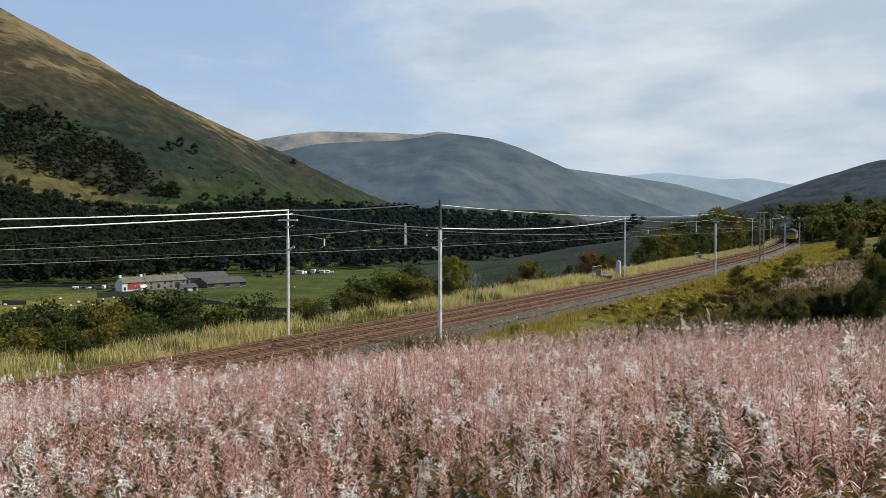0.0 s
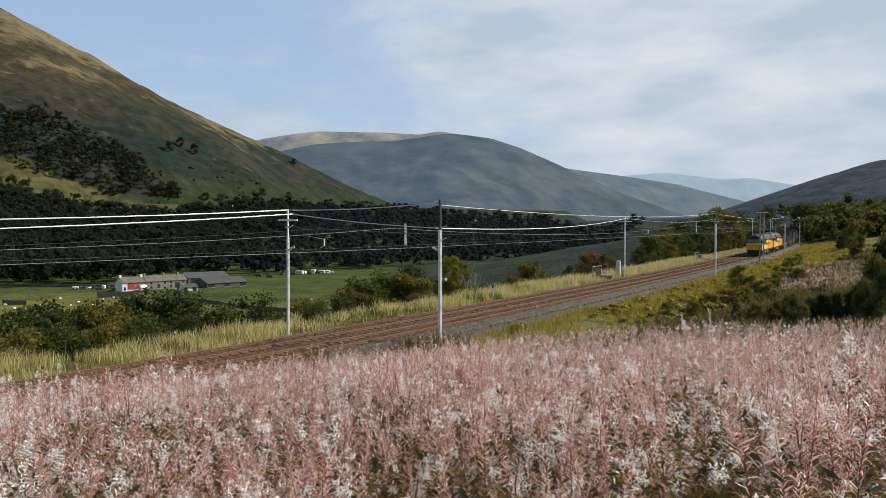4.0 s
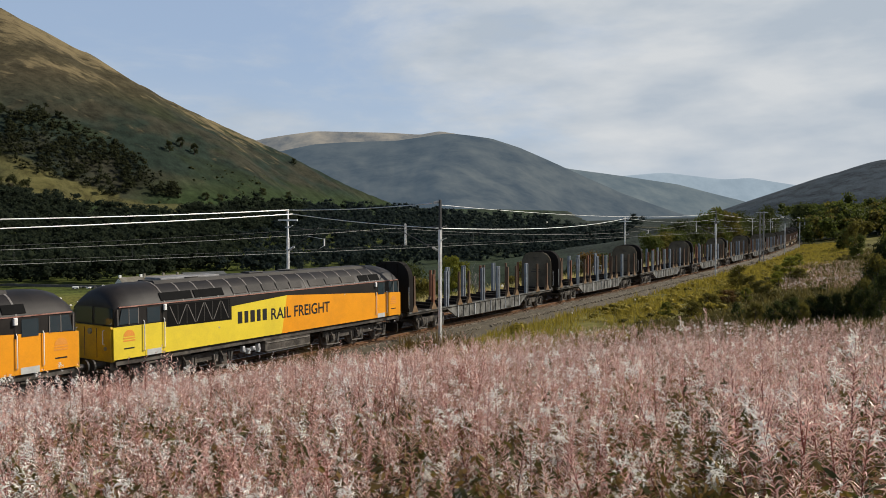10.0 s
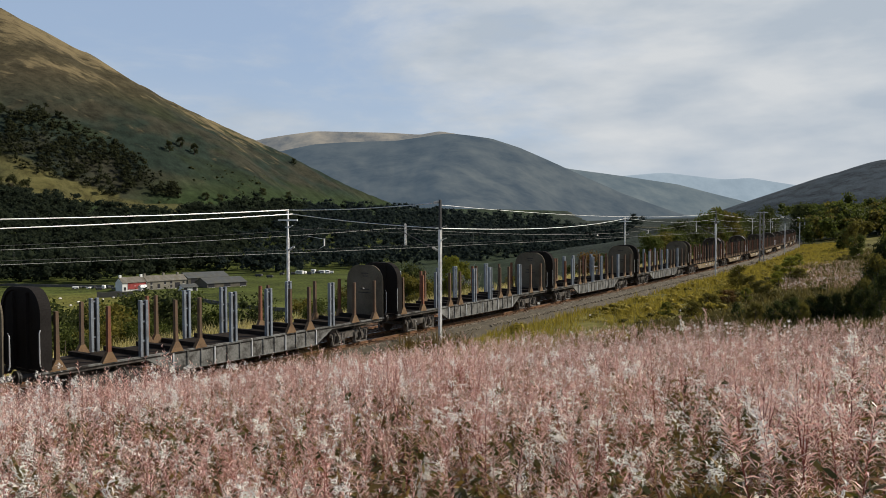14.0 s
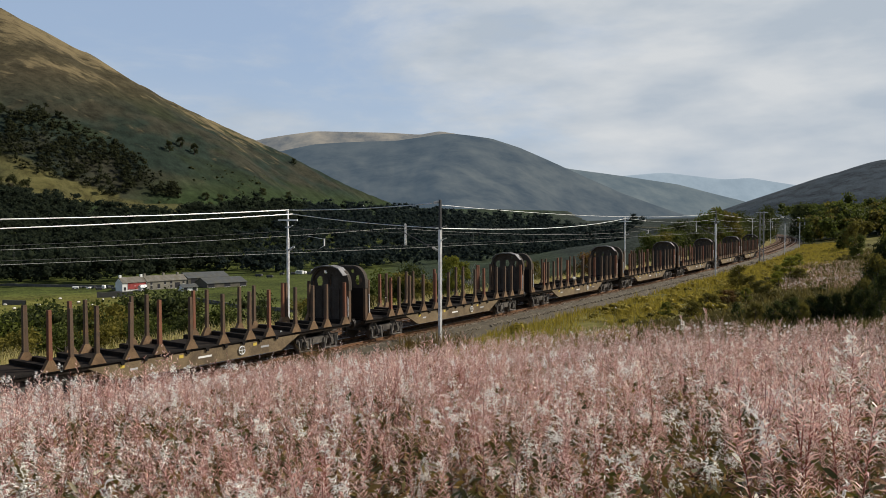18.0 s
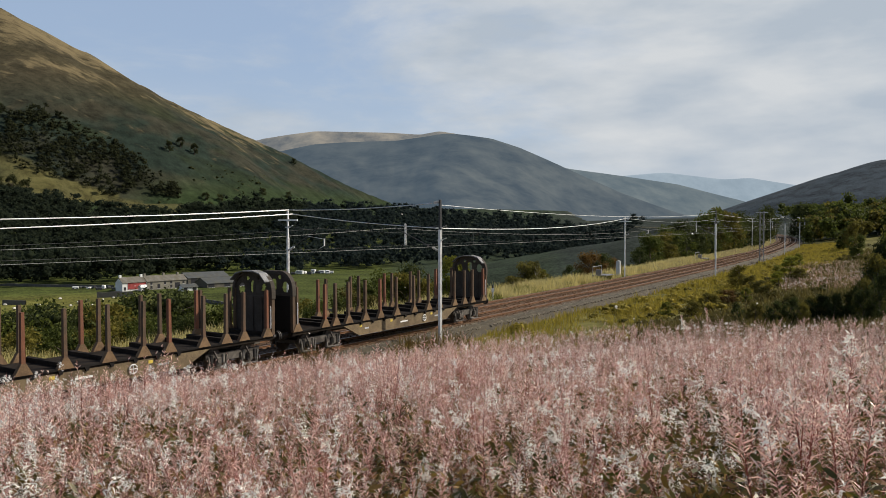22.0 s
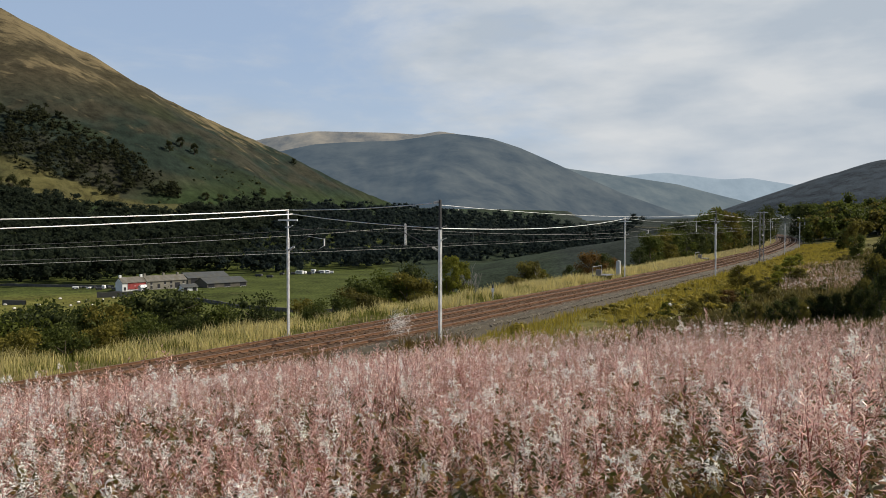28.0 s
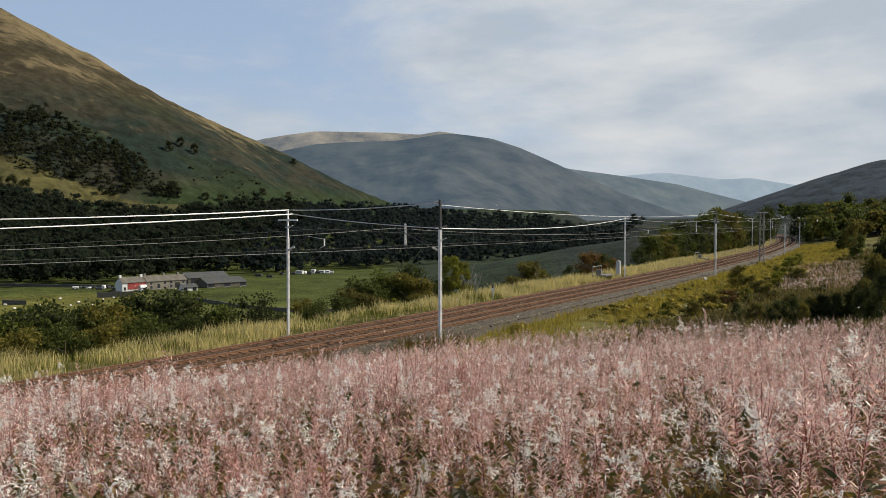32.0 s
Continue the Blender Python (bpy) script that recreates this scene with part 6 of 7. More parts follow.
def crown_field(name, label, X, Y, H, R, material, seed, per=40, lobes=1):
    """Many far tree crowns as one mass of leaf clumps; each crown is made of lobes."""
    rs = np.random.RandomState(seed)
    Z = land(X, Y)
    if lobes > 1:
        a = rs.rand(len(X), lobes) * 6.28
        up = np.linspace(-0.9, 1.0, lobes)[None] + 0.3 * rs.normal(size=(len(X), lobes))
        off = R[:, None] * (0.62 - 0.38 * np.clip(up, 0, 1)) * (0.6 + 0.5 * rs.rand(len(X), lobes))
        top = np.stack([X[:, None] + off * np.cos(a), Y[:, None] + off * np.sin(a), (Z + H * 0.55)[:, None] + 0.24 * H[:, None] * up], -1).reshape(-1, 3)
        size = (0.52 + 0.2 * rs.rand(len(X), lobes))
        RX, RZ = (R[:, None] * size).ravel(), (0.46 * H[:, None] * size * 0.8).ravel()
    else:
        top, RX, RZ = np.stack([X, Y, Z + H * 0.55], 1), R, H * 0.46
    i = np.repeat(np.arange(len(top)), per)
    d = rs.normal(size=(len(i), 3)); d /= np.linalg.norm(d, axis=1, keepdims=True)
    d[:, 2] = d[:, 2] * 0.75
    lump = (0.5 if lobes > 1 else 0.72) + (0.58 if lobes > 1 else 0.36) * rs.rand(len(i))
    P = top[i] + d * np.stack([RX[i], RX[i], RZ[i]], 1) * lump[:, None]
    core = lumps(top, np.stack([RX, RX, RZ], 1) * (0.48 if lobes > 1 else 0.7), rs, ICO_V, ICO_F, 0.25)
    V, F = join_tris(core, cards(P, np.repeat(RX * (0.185 if lobes > 1 else 0.2), per), rs))
    return tagged(new(name, np_mesh(name, V, F, material)), label, "woodland", kind="stuff")


def wood(name, label, poly, spacing, hmin, hmax, material, seed, ragged=14, gaps=0.0, per=18, west=-9999, east=9999):
    rs = np.random.RandomState(seed)
    P = np.array(poly)
    lo, hi = P.min(0), P.max(0)
    n = int((hi[0] - lo[0]) * (hi[1] - lo[1]) / spacing ** 2)
    X, Y = lo[0] + (hi[0] - lo[0]) * rs.rand(n), lo[1] + (hi[1] - lo[1]) * rs.rand(n)
    jx, jy = (noise2(X, Y, 30, seed) - 0.5) * ragged * 2, (noise2(X, Y, 30, seed + 1) - 0.5) * ragged * 2
    k = inside(X + jx, Y + jy, poly) & (noise2(X, Y, 38, seed + 2) > gaps) & (X + 3 * jx > west) & (X + 3 * jx <= east)
    X, Y = X[k], Y[k]
    H = hmin + (hmax - hmin) * (0.6 * rs.rand(len(X)) + 0.4 * noise2(X, Y, 25, seed + 3))
    return crown_field(name, label, X, Y, H, H * (0.40 + 0.16 * rs.rand(len(X))), material, seed, per, 3)


VALLEY_WOOD = [(-512, 825), (-482, 836), (-388, 759), (-303, 705), (-243, 727), (-225, 841), (-170, 875), (-58, 936), (10, 925), (69, 960), (130, 950), (230, 860),
               (139, 683), (54, 634), (-10, 557), (-66, 489), (-109, 442), (-161, 481), (-161, 372), (-195, 345), (-230, 340)]
HANGING_WOOD = [(-640, 960), (-572, 996), (-523, 1043), (-450, 1049), (-343, 1017), (-334, 988), (-376, 958), (-463, 908), (-526, 897), (-600, 885)]
HILLSIDE_WOOD = [(305, 652), (296, 724), (324, 740), (371, 782), (387, 735), (419, 727), (446, 708), (420, 630), (350, 620)]


def far_woods():
    wood("valley_wood", "dense dark green woodland on the far valley side", VALLEY_WOOD, 9.6, 12, 18, M_LEAF_WOOD, 41, per=30, east=-150)
    # farther half of the same wood, its haze put into the leaf colour
    wood("valley_plantation", "dense blue-green plantation up the far valley side", VALLEY_WOOD, 9.4, 10, 16, M_LEAF_WOOD_HAZE, 41, per=20, west=-150)
    wood("hanging_wood", "dark woodland across the lower fell side", HANGING_WOOD, 8.2, 10, 16, M_LEAF_HANG, 42, 14, 0.10, 24)
    wood("hillside_wood", "dark green trees on the hillside above the line", HILLSIDE_WOOD, 8.0, 7, 14, M_LEAF_MID, 43, 10, 0.15, 18)


far_woods()


def lineside_wood():
    """Mixed trees on the hillside above the curve, rising to the right."""
    for name, label, material, n, seed in (("hillside_trees", "dark green mixed trees above the railway curve", M_LEAF_MID, 90, 44), ("hillside_trees", "olive-tinted trees above the railway curve", M_LEAF_OLIVE, 26, 45)):
        rs = np.random.RandomState(seed)
        px, d = 470 + 150 * rs.rand(n), 235 + 105 * rs.rand(n)
        x, y = px * d / 1000, d
        top = np.interp(px, [470, 492, 505, 522, 545, 577, 620], [30, 40, 47, 50, 42, 52, 60]) - 10 * rs.rand(n) - 26 * (340 - d) / 105
        h = np.clip(EYE_Z + top * d / 1000 - land(x, y), 4.0, 17.0)
        crown_field(name, label, x, y, h, np.clip(h * (0.3 + 0.12 * rs.rand(n)), 1.6, 4.6), material, seed, 110, 4)


lineside_wood()


def fell_scrub():
    """Scattered scrub and bracken clumps over the lower fell."""
    rs = np.random.RandomState(47)
    n = 2200
    ang, dist = -600 + 470 * rs.rand(n), 880 + 400 * rs.rand(n)
    x, y = ang * dist / 1000, dist
    z = land(x, y)
    k = (fbm2(x, y, 60, 48, 2.5, 0.9) > 0.46 + 0.0009 * np.clip(z - 40, 0, 300) + 0.1 * rs.rand(n)) & (z > 25) & (z < 105) & ~inside(x, y, HIGH_PASTURE)
    x, y = x[k], y[k]
    H = 1.2 + 3.2 * rs.rand(len(x)) ** 2
    crown_field("fell_scrub", "dark scrub scattered over the fell side", x, y, H, H * (0.6 + 0.5 * rs.rand(len(x))), M_LEAF_HANG, 49, 9)


fell_scrub()


def blades(name, label, X, Y, Z, height, width, material, seed, lean=0.35, category="grass"):
    """Grass blades: tapering bent strips."""
    rs = np.random.RandomState(seed)
    n = len(X)
    a = rs.rand(n) * 6.28
    h = height * (0.55 + 0.7 * rs.rand(n))
    b = rs.rand(n) * 6.28
    bend = lean * h * rs.rand(n)
    P = np.stack([X, Y, Z], 1)
    side = np.stack([np.cos(a), np.sin(a), 0 * a], 1) * (width * (0.6 + 0.8 * rs.rand(n)))[:, None]
    tip = np.stack([np.cos(b) * bend, np.sin(b) * bend, h], 1)
    mid = tip * np.array([0.35, 0.35, 0.55])
    V = np.stack([P - side, P + side, P + mid + side * 0.7, P + mid - side * 0.7, P + tip], 1).reshape(-1, 3)
    k = np.arange(n)[:, None] * 5
    F = np.concatenate([k + np.array([0, 1, 2]), k + np.array([0, 2, 3]), k + np.array([3, 2, 4])])
    return tagged(new(name, np_mesh(name, V, F, material)), label, category, kind="stuff")


def strip_points(rs, n, s0, s1, w0, w1, power=1.5):
    s = s0 + (s1 - s0) * rs.rand(n) ** power
    w = w0 + (w1 - w0) * rs.rand(n)
    th = np.interp(s, SS, LTH)
    return np.interp(s, SS, LX) + w * np.cos(th), np.interp(s, SS, LY) - w * np.sin(th), s, w


def verges():
    rs = np.random.RandomState(51)
    x, y, s, w = strip_points(rs, 20000, -22, 130, -12, -5.5)
    blades("verge_grass", "green grass along the far side of the railway", x, y, land(x, y) - 0.05, 0.3 + 0.5 * noise2(x, y, 2.5, 3), 0.02 + 0.0004 * np.clip(s, 0, 200), M_GRASS_VERGE, 50, 0.7)
    x, y, s, w = strip_points(rs, 46000, -22, 130, -11.5, -5.7)
    k = noise2(x, y, 2.2, 4) * 0.6 + noise2(x, y, 0.8, 5) * 0.4 > 0.44 + 0.1 * rs.rand(len(x))
    x, y, s = x[k], y[k], s[k]
    blades("verge_grass", "tall pale dry grass in tufts along the far side of the railway", x, y, land(x, y) - 0.05, 0.55 + 0.75 * noise2(x, y, 2.6, 1), 0.016 + 0.0004 * np.clip(s, 0, 200), M_GRASS_PALE, 52, 0.6)
    x, y, s, w = strip_points(rs, 6000, -22, 13, 2.2, 6.0, 1.0)
    k = noise2(x, y, 1.6, 6) > 0.36
    x, y = x[k], y[k]
    blades("trackside_weeds", "dark brown and green weeds along the foot of the ballast", x, y, land(x, y) - 0.05, 0.4 + 1.1 * noise2(x, y, 2, 7) ** 1.5, 0.03 + 0 * x, M_WEED, 57, 0.9, "weeds")
    x, y, s, w = strip_points(rs, 13000, 80, 300, -12.5, -5.8)
    blades("verge_grass", "pale dry grass on the bank of the curve", x, y, land(x, y) - 0.05, 0.7 + 0 * x, 0.07 + 0 * x, M_GRASS_PALE, 53)
    x, y, s, w = strip_points(rs, 80000, -18, 230, 3.0, 16, 1.25)
    k = (noise2(x, y, 3.5, 21) > 0.12) & (w < 7 + 6 * noise2(x, y, 9, 22) + 0.03 * s)
    x, y, s = x[k], y[k], s[k]
    blades("bank_grass", "yellow-green grass on the bank beside the ballast", x, y, land(x, y) - 0.05, 0.22 + 0.75 * noise2(x, y, 1.5, 23) ** 2, 0.013 + 0.0005 * np.clip(s, 0, 200), M_GRASS_GREEN, 54, 0.6)
    # low bracken and bramble clumps on the bank
    for name, label, mt, n, w0, w1, seed in (("bank_bracken", "yellow-green bracken clumps on the railway bank", M_BRACKEN, 800, 4.5, 14, 58),
                                             ("bank_bramble", "dark bramble clumps on the railway bank", M_LEAF_OLIVE, 170, 9, 22, 59)):
        x, y, s, w = strip_points(np.random.RandomState(seed), n, -12, 200, w0, w1, 1.2)
        k = noise2(x, y, 4.0, seed) > 0.42
        x, y = x[k], y[k]
        h = 0.25 + 0.5 * noise2(x, y, 5, seed + 3)
        crown_field(name, label, x, y, h, h * 0.9, mt, seed, 34)
    # rank growth between grass and flowers
    n = 42000
    ang, dist = 150 + 470 * rs.rand(n), 34 + 120 * rs.rand(n) ** 1.5
    x, y = ang * dist / 1000, dist
    s, w, tz = near_track(x, y)
    k = (w > 12) & (w < 60)
    x, y, dist = x[k], y[k], dist[k]
    blades("rank_growth", "rank brown and green weeds on the slope", x, y, land(x, y) - 0.05, 0.3 + 0.6 * noise2(x, y, 5, 24) ** 2, 0.02 + 0.0006 * dist, M_HEATH, 55, 0.9, "weeds")


verges()


# lone trees on the fell
for _x, _y, _h in ((-393, 1105, 17), (-392, 1150, 16), (-374, 1159, 18), (-268, 1144, 13), (-291, 1502, 13), (-246, 1222, 12), (-304, 1049, 11), (-317, 1027, 12), (-475, 846, 22), (-462, 850, 21), (-488, 842, 19)):
    plant_tree("fell", _x, _y, _h, "tree", "lone dark tree on the fell side", wide=1.15)


def bare_shrub(px, dist, h):
    """A dead shrub of pale bare stems."""
    rs = random.Random(int(px * 7 + dist))
    x, y = lay_at(px, dist)
    ob = tagged(new("bare_shrub"), "pale leafless dead shrub among the bushes", "bush", "dead shrubs")
    ob.matrix_basis = Matrix.Translation((x, y, float(land([x], [y])[0]) - 0.1))
    for i in range(7):
        a, l = rs.uniform(0, 6.28), rs.uniform(0.6, 1.0) * h
        lean = rs.uniform(0.1, 0.35)
        p = [Vector((0, 0, 0)), Vector((math.cos(a) * lean * l * 0.4, math.sin(a) * lean * l * 0.4, l * 0.5)), Vector((math.cos(a) * lean * l, math.sin(a) * lean * l, l))]
        b = Build().tube(p, 0.05, 5, 0.015)
        for j in range(4):
            q = p[1].lerp(p[2], rs.random())
            c = rs.uniform(0, 6.28)
            b.tube([q, q + Vector((math.cos(c) * 0.3, math.sin(c) * 0.3, 0.55)) * (l * 0.3)], 0.022, 4, 0.008)
        part("stem", b, M_BARK_PALE, ob)


bare_shrub(36, 80, 4.0)
bare_shrub(41, 81, 3.4)
bare_shrub(30, 79, 3.0)


# ---- willowherb gone to seed ----
def ramp_leaf(name, stops, scale, fine, transl, island=0.5):
    """A leaf-like surface whose colour runs along stops, by patches of two sizes and from piece to piece."""
    m, nt, N, L, b = nodes_of(name)
    tc = N.new("ShaderNodeTexCoord")
    g = N.new("ShaderNodeNewGeometry")
    n1 = N.new("ShaderNodeTexNoise"); n1.inputs["Scale"].default_value = scale; n1.inputs["Detail"].default_value = 2
    n2 = N.new("ShaderNodeTexNoise"); n2.inputs["Scale"].default_value = fine; n2.inputs["Detail"].default_value = 2
    L.new(tc.outputs["Object"], n1.inputs["Vector"]); L.new(tc.outputs["Object"], n2.inputs["Vector"])
    a = N.new("ShaderNodeMath"); a.operation = "ADD"
    L.new(n1.outputs["Fac"], a.inputs[0]); L.new(n2.outputs["Fac"], a.inputs[1])
    a2 = N.new("ShaderNodeMath"); a2.operation = "MULTIPLY_ADD"; a2.inputs[1].default_value = island
    L.new(g.outputs["Random Per Island"], a2.inputs[0]); L.new(a.outputs[0], a2.inputs[2])
    mr = N.new("ShaderNodeMapRange")
    mr.inputs["From Min"].default_value = 0.70; mr.inputs["From Max"].default_value = 1.30 + island
    L.new(a2.outputs[0], mr.inputs["Value"])
    cr = N.new("ShaderNodeValToRGB")
    while len(cr.color_ramp.elements) < len(stops):
        cr.color_ramp.elements.new(0.5)
    for e, (at, col) in zip(cr.color_ramp.elements, stops):
        e.position, e.color = at, (*col, 1)
    L.new(mr.outputs[0], cr.inputs["Fac"])
    L.new(cr.outputs[0], b.inputs["Base Color"])
    b.inputs["Roughness"].default_value = 0.42
    b.inputs["Specular IOR Level"].default_value = 0.5
    tr = N.new("ShaderNodeBsdfTranslucent"); L.new(cr.outputs[0], tr.inputs["Color"])
    ms = N.new("ShaderNodeMixShader"); ms.inputs[0].default_value = transl
    L.new(b.outputs[0], ms.inputs[1]); L.new(tr.outputs[0], ms.inputs[2])
    L.new(ms.outputs[0], N["Material Output"].inputs["Surface"])
    return m


M_STEM = leaf_mat("willowherb_stem", (0.24, 0.09, 0.075), 0.5, 0.1, 0.5)
M_POD = ramp_leaf("willowherb_pod", ((0.08, (0.27, 0.085, 0.055)), (0.28, (0.66, 0.32, 0.26)), (0.44, (0.90, 0.575, 0.53)), (0.60, (0.92, 0.67, 0.52)), (0.82, (0.98, 0.87, 0.82))), 1.1, 3.2, 0.35, 0.6)
M_FLUFF = leaf_mat("willowherb_fluff", (0.98, 0.93, 0.88), 0.08, 0.45, 0.4)
M_DRYLEAF = ramp_leaf("willowherb_leaf", ((0.15, (0.10, 0.10, 0.022)), (0.38, (0.17, 0.105, 0.03)), (0.60, (0.28, 0.13, 0.05)), (0.85, (0.46, 0.34, 0.15))), 1.3, 4.0, 0.35, 0.6)
M_GREENLEAF = ramp_leaf("undergrowth_leaf", ((0.2, (0.05, 0.058, 0.014)), (0.5, (0.13, 0.105, 0.024)), (0.8, (0.26, 0.16, 0.045))), 1.1, 4.0, 0.35, 0.6)


def willowherb_kind(seed, pods, tufts, leaves, stem_seg, wide, long, ribbons):
    """Arrays for one plant of height 1: stem, pods, fluff, leaves as triangles (m, 3, 3)."""
    rs = np.random.RandomState(seed)
    lean = rs.normal(size=2) * 0.15
    bow = rs.normal(size=2) * 0.05

    def axis(t):
        return np.stack([lean[0] * t + bow[0] * np.sin(3.1 * t), lean[1] * t + bow[1] * np.sin(3.1 * t), t], -1)
    out = {}
    T = []
    zz = np.linspace(0, 1, stem_seg + 1)
    for a, b in zip(zz[:-1], zz[1:]):
        pa, pb = axis(np.array(a)), axis(np.array(b))
        for k in range(2):
            g = k * 1.57 + 0.4
            da = np.array([math.cos(g), math.sin(g), 0]) * (0.0044 * (1.05 - a) + 0.0006)
            db = np.array([math.cos(g), math.sin(g), 0]) * (0.0044 * (1.05 - b) + 0.0006)
            T += [(pa - da, pa + da, pb + db), (pa - da, pb + db, pb - db)]
    # the main spike and its side spikes: base, top, share of the pods
    lo = 0.34 + 0.18 * rs.rand()
    spikes = [(lo, None, None, 1.0)]
    for i in range(rs.randint(0, 5)):
        t = 0.42 + 0.3 * rs.rand()
        g = rs.rand() * 6.28
        L = 0.16 + 0.2 * rs.rand()
        p = axis(np.array(t)); q = p + np.array([math.cos(g) * L * 0.45, math.sin(g) * L * 0.45, L])
        spikes.append((None, p, q, L / 0.5))
        d = np.array([-math.sin(g), math.cos(g), 0]) * 0.0028
        T += [(p - d, p + d, q)]
    out["stem"] = np.array(T)
    share = np.array([q[3] for q in spikes]); share = share / share.sum()
    PT, PD, PL = [], [], []
    for (l0, p, q, _), sh in zip(spikes, share):
        n = max(3, int(pods * sh))
        k = (np.arange(n) + rs.rand(n)) / n
        P = axis(l0 + (0.99 - l0) * k) if p is None else p + (q - p) * (0.3 + 0.7 * k)[:, None]
        g = np.arange(n) * 2.4 + rs.rand(n) * 0.9
        rise = 0.15 + 0.7 * k + 0.7 * rs.rand(n)
        d = np.stack([np.cos(g), np.sin(g), rise], 1); d /= np.linalg.norm(d, axis=1, keepdims=True)
        PT.append(P); PD.append(d)
        PL.append(long * (1.05 - 0.6 * k) * (0.7 + 0.5 * rs.rand(n)))
    P, d, L = np.concatenate(PT), np.concatenate(PD), np.concatenate(PL)
    n = len(P)
    side = np.cross(d, rs.normal(size=(n, 3))); side /= np.linalg.norm(side, axis=1, keepdims=True)
    # ripe pods split and curl back at the tip
    split = rs.rand(n) < 0.5
    curl = np.where(split, 0.5 + 0.9 * rs.rand(n), 0.15 * rs.normal(size=n))
    out_ = d * np.array([1, 1, 0]) + np.array([0, 0, -0.6]) + rs.normal(size=(n, 3)) * 0.25
    m = P + d * (L * 0.6)[:, None]
    e = m + (d * (0.45 - 0.2 * split)[:, None] + out_ * (0.35 * curl)[:, None]) * L[:, None]
    s2 = side * wide * (0.7 + 0.6 * rs.rand(n))[:, None]
    out["pod"] = np.concatenate([np.stack([P - s2 * 0.5, P + s2 * 0.5, m + s2], 1), np.stack([P - s2 * 0.5, m + s2, m - s2], 1), np.stack([m - s2, m + s2, e], 1)])
    # fluff: soft wisps drawn out by the wind, gathered in a few clumps
    clumps = max(1, tufts // 5)
    C0 = P[rs.randint(0, n, clumps)] + d[rs.randint(0, n, clumps)] * long * 0.4
    C = C0[rs.randint(0, clumps, tufts)] + rs.normal(size=(tufts, 3)) * np.array([0.014, 0.014, 0.022])
    k = tufts * ribbons
    c = np.repeat(C, ribbons, 0) + rs.normal(size=(k, 3)) * 0.007
    dr = rs.normal(size=(k, 3)) * 0.8 + np.array([-0.55, 0.1, 0.15]); dr /= np.linalg.norm(dr, axis=1, keepdims=True)
    sd = np.cross(dr, rs.normal(size=(k, 3))); sd /= np.linalg.norm(sd, axis=1, keepdims=True)
    ln = long * (0.25 + 0.35 * rs.rand(k))[:, None]
    w2 = sd * wide * (0.8 + 0.9 * rs.rand(k))[:, None]
    mid = c + dr * ln * 0.5 + np.array([0, 0, 0.004])
    out["fluff"] = np.concatenate([np.stack([c, mid + w2, mid - w2], 1), np.stack([mid - w2, mid + w2, c + dr * ln], 1)])
    # leaves, narrow and drooping, withered towards the top
    t = 0.06 + 0.52 * rs.rand(leaves)
    Q = axis(t)
    g = rs.rand(leaves) * 6.28
    L = 0.06 + 0.06 * rs.rand(leaves)
    dv = np.stack([np.cos(g), np.sin(g), 0.7 - 1.2 * rs.rand(leaves)], 1)
    side = np.stack([-np.sin(g), np.cos(g), rs.normal(size=leaves) * 0.5], 1) * (0.0065 + wide)
    m = Q + dv * (L * 0.5)[:, None]
    out["leaf"] = np.concatenate([np.stack([Q, m + side, m - side], 1), np.stack([m + side, Q + dv * L[:, None] + np.array([0, 0, -0.02]), m - side], 1)])
    return out


def flower_height(x, y):
    return (1.0 + 0.36 * noise2(x, y, 3.1, 61) + 0.2 * noise2(x, y, 0.9, 62)) * (1 + 0.17 * smooth01(5, -6, x) * smooth01(9, 20, y))


def sow(X, Y, kinds, seed, tall=1.0, pivot=(0, 0, 0)):
    """Sets plants at places; gives one mesh for each material, about a pivot."""
    rs = np.random.RandomState(seed)
    Z = land(X, Y) - 0.03
    H = tall * flower_height(X, Y) * (1 - 0.16 * smooth01(14, 30, np.hypot(X, Y))) * (0.66 + 0.46 * rs.rand(len(X)) + 0.16 * (rs.rand(len(X)) > 0.92))
    A = rs.rand(len(X)) * 6.28
    pale = 0.52 + 1.3 * (0.6 * noise2(X, Y, 0.75 + 0.02 * np.hypot(X, Y).mean(), 63) + 0.4 * noise2(X, Y, 2.4, 64) - 0.5) + 0.30 * rs.normal(size=len(X))
    which = np.clip((pale * len(kinds)).astype(int), 0, len(kinds) - 1)
    for key, material, nm, lab in (("stem", M_STEM, "stems", "red-brown stems"), ("pod", M_POD, "pods", "pink curled seed pods"), ("fluff", M_FLUFF, "fluff", "white seed fluff"), ("leaf", M_DRYLEAF, "leaves", "withered brown leaves")):
        all_t = []
        for k, kd in enumerate(kinds):
            T = kd[key]
            i = np.where(which == k)[0]
            if not len(i) or not len(T):
                continue
            ca, sa = np.cos(A[i])[:, None, None], np.sin(A[i])[:, None, None]
            if key == "fluff":
                ca, sa = np.cos(A[i] * 0.15)[:, None, None], np.sin(A[i] * 0.15)[:, None, None]
            x, y, z = T[None, ..., 0], T[None, ..., 1], T[None, ..., 2]
            h = H[i][:, None, None]
            R = np.stack([(x * ca - y * sa) * h + X[i][:, None, None] - pivot[0], (x * sa + y * ca) * h + Y[i][:, None, None] - pivot[1], z * h + Z[i][:, None, None] - pivot[2]], -1)
            all_t.append(R.reshape(-1, 3, 3))
        T = np.concatenate(all_t)
        yield nm, lab, np_mesh("willowherb_" + nm, T.reshape(-1, 3), np.arange(len(T) * 3).reshape(-1, 3), material)


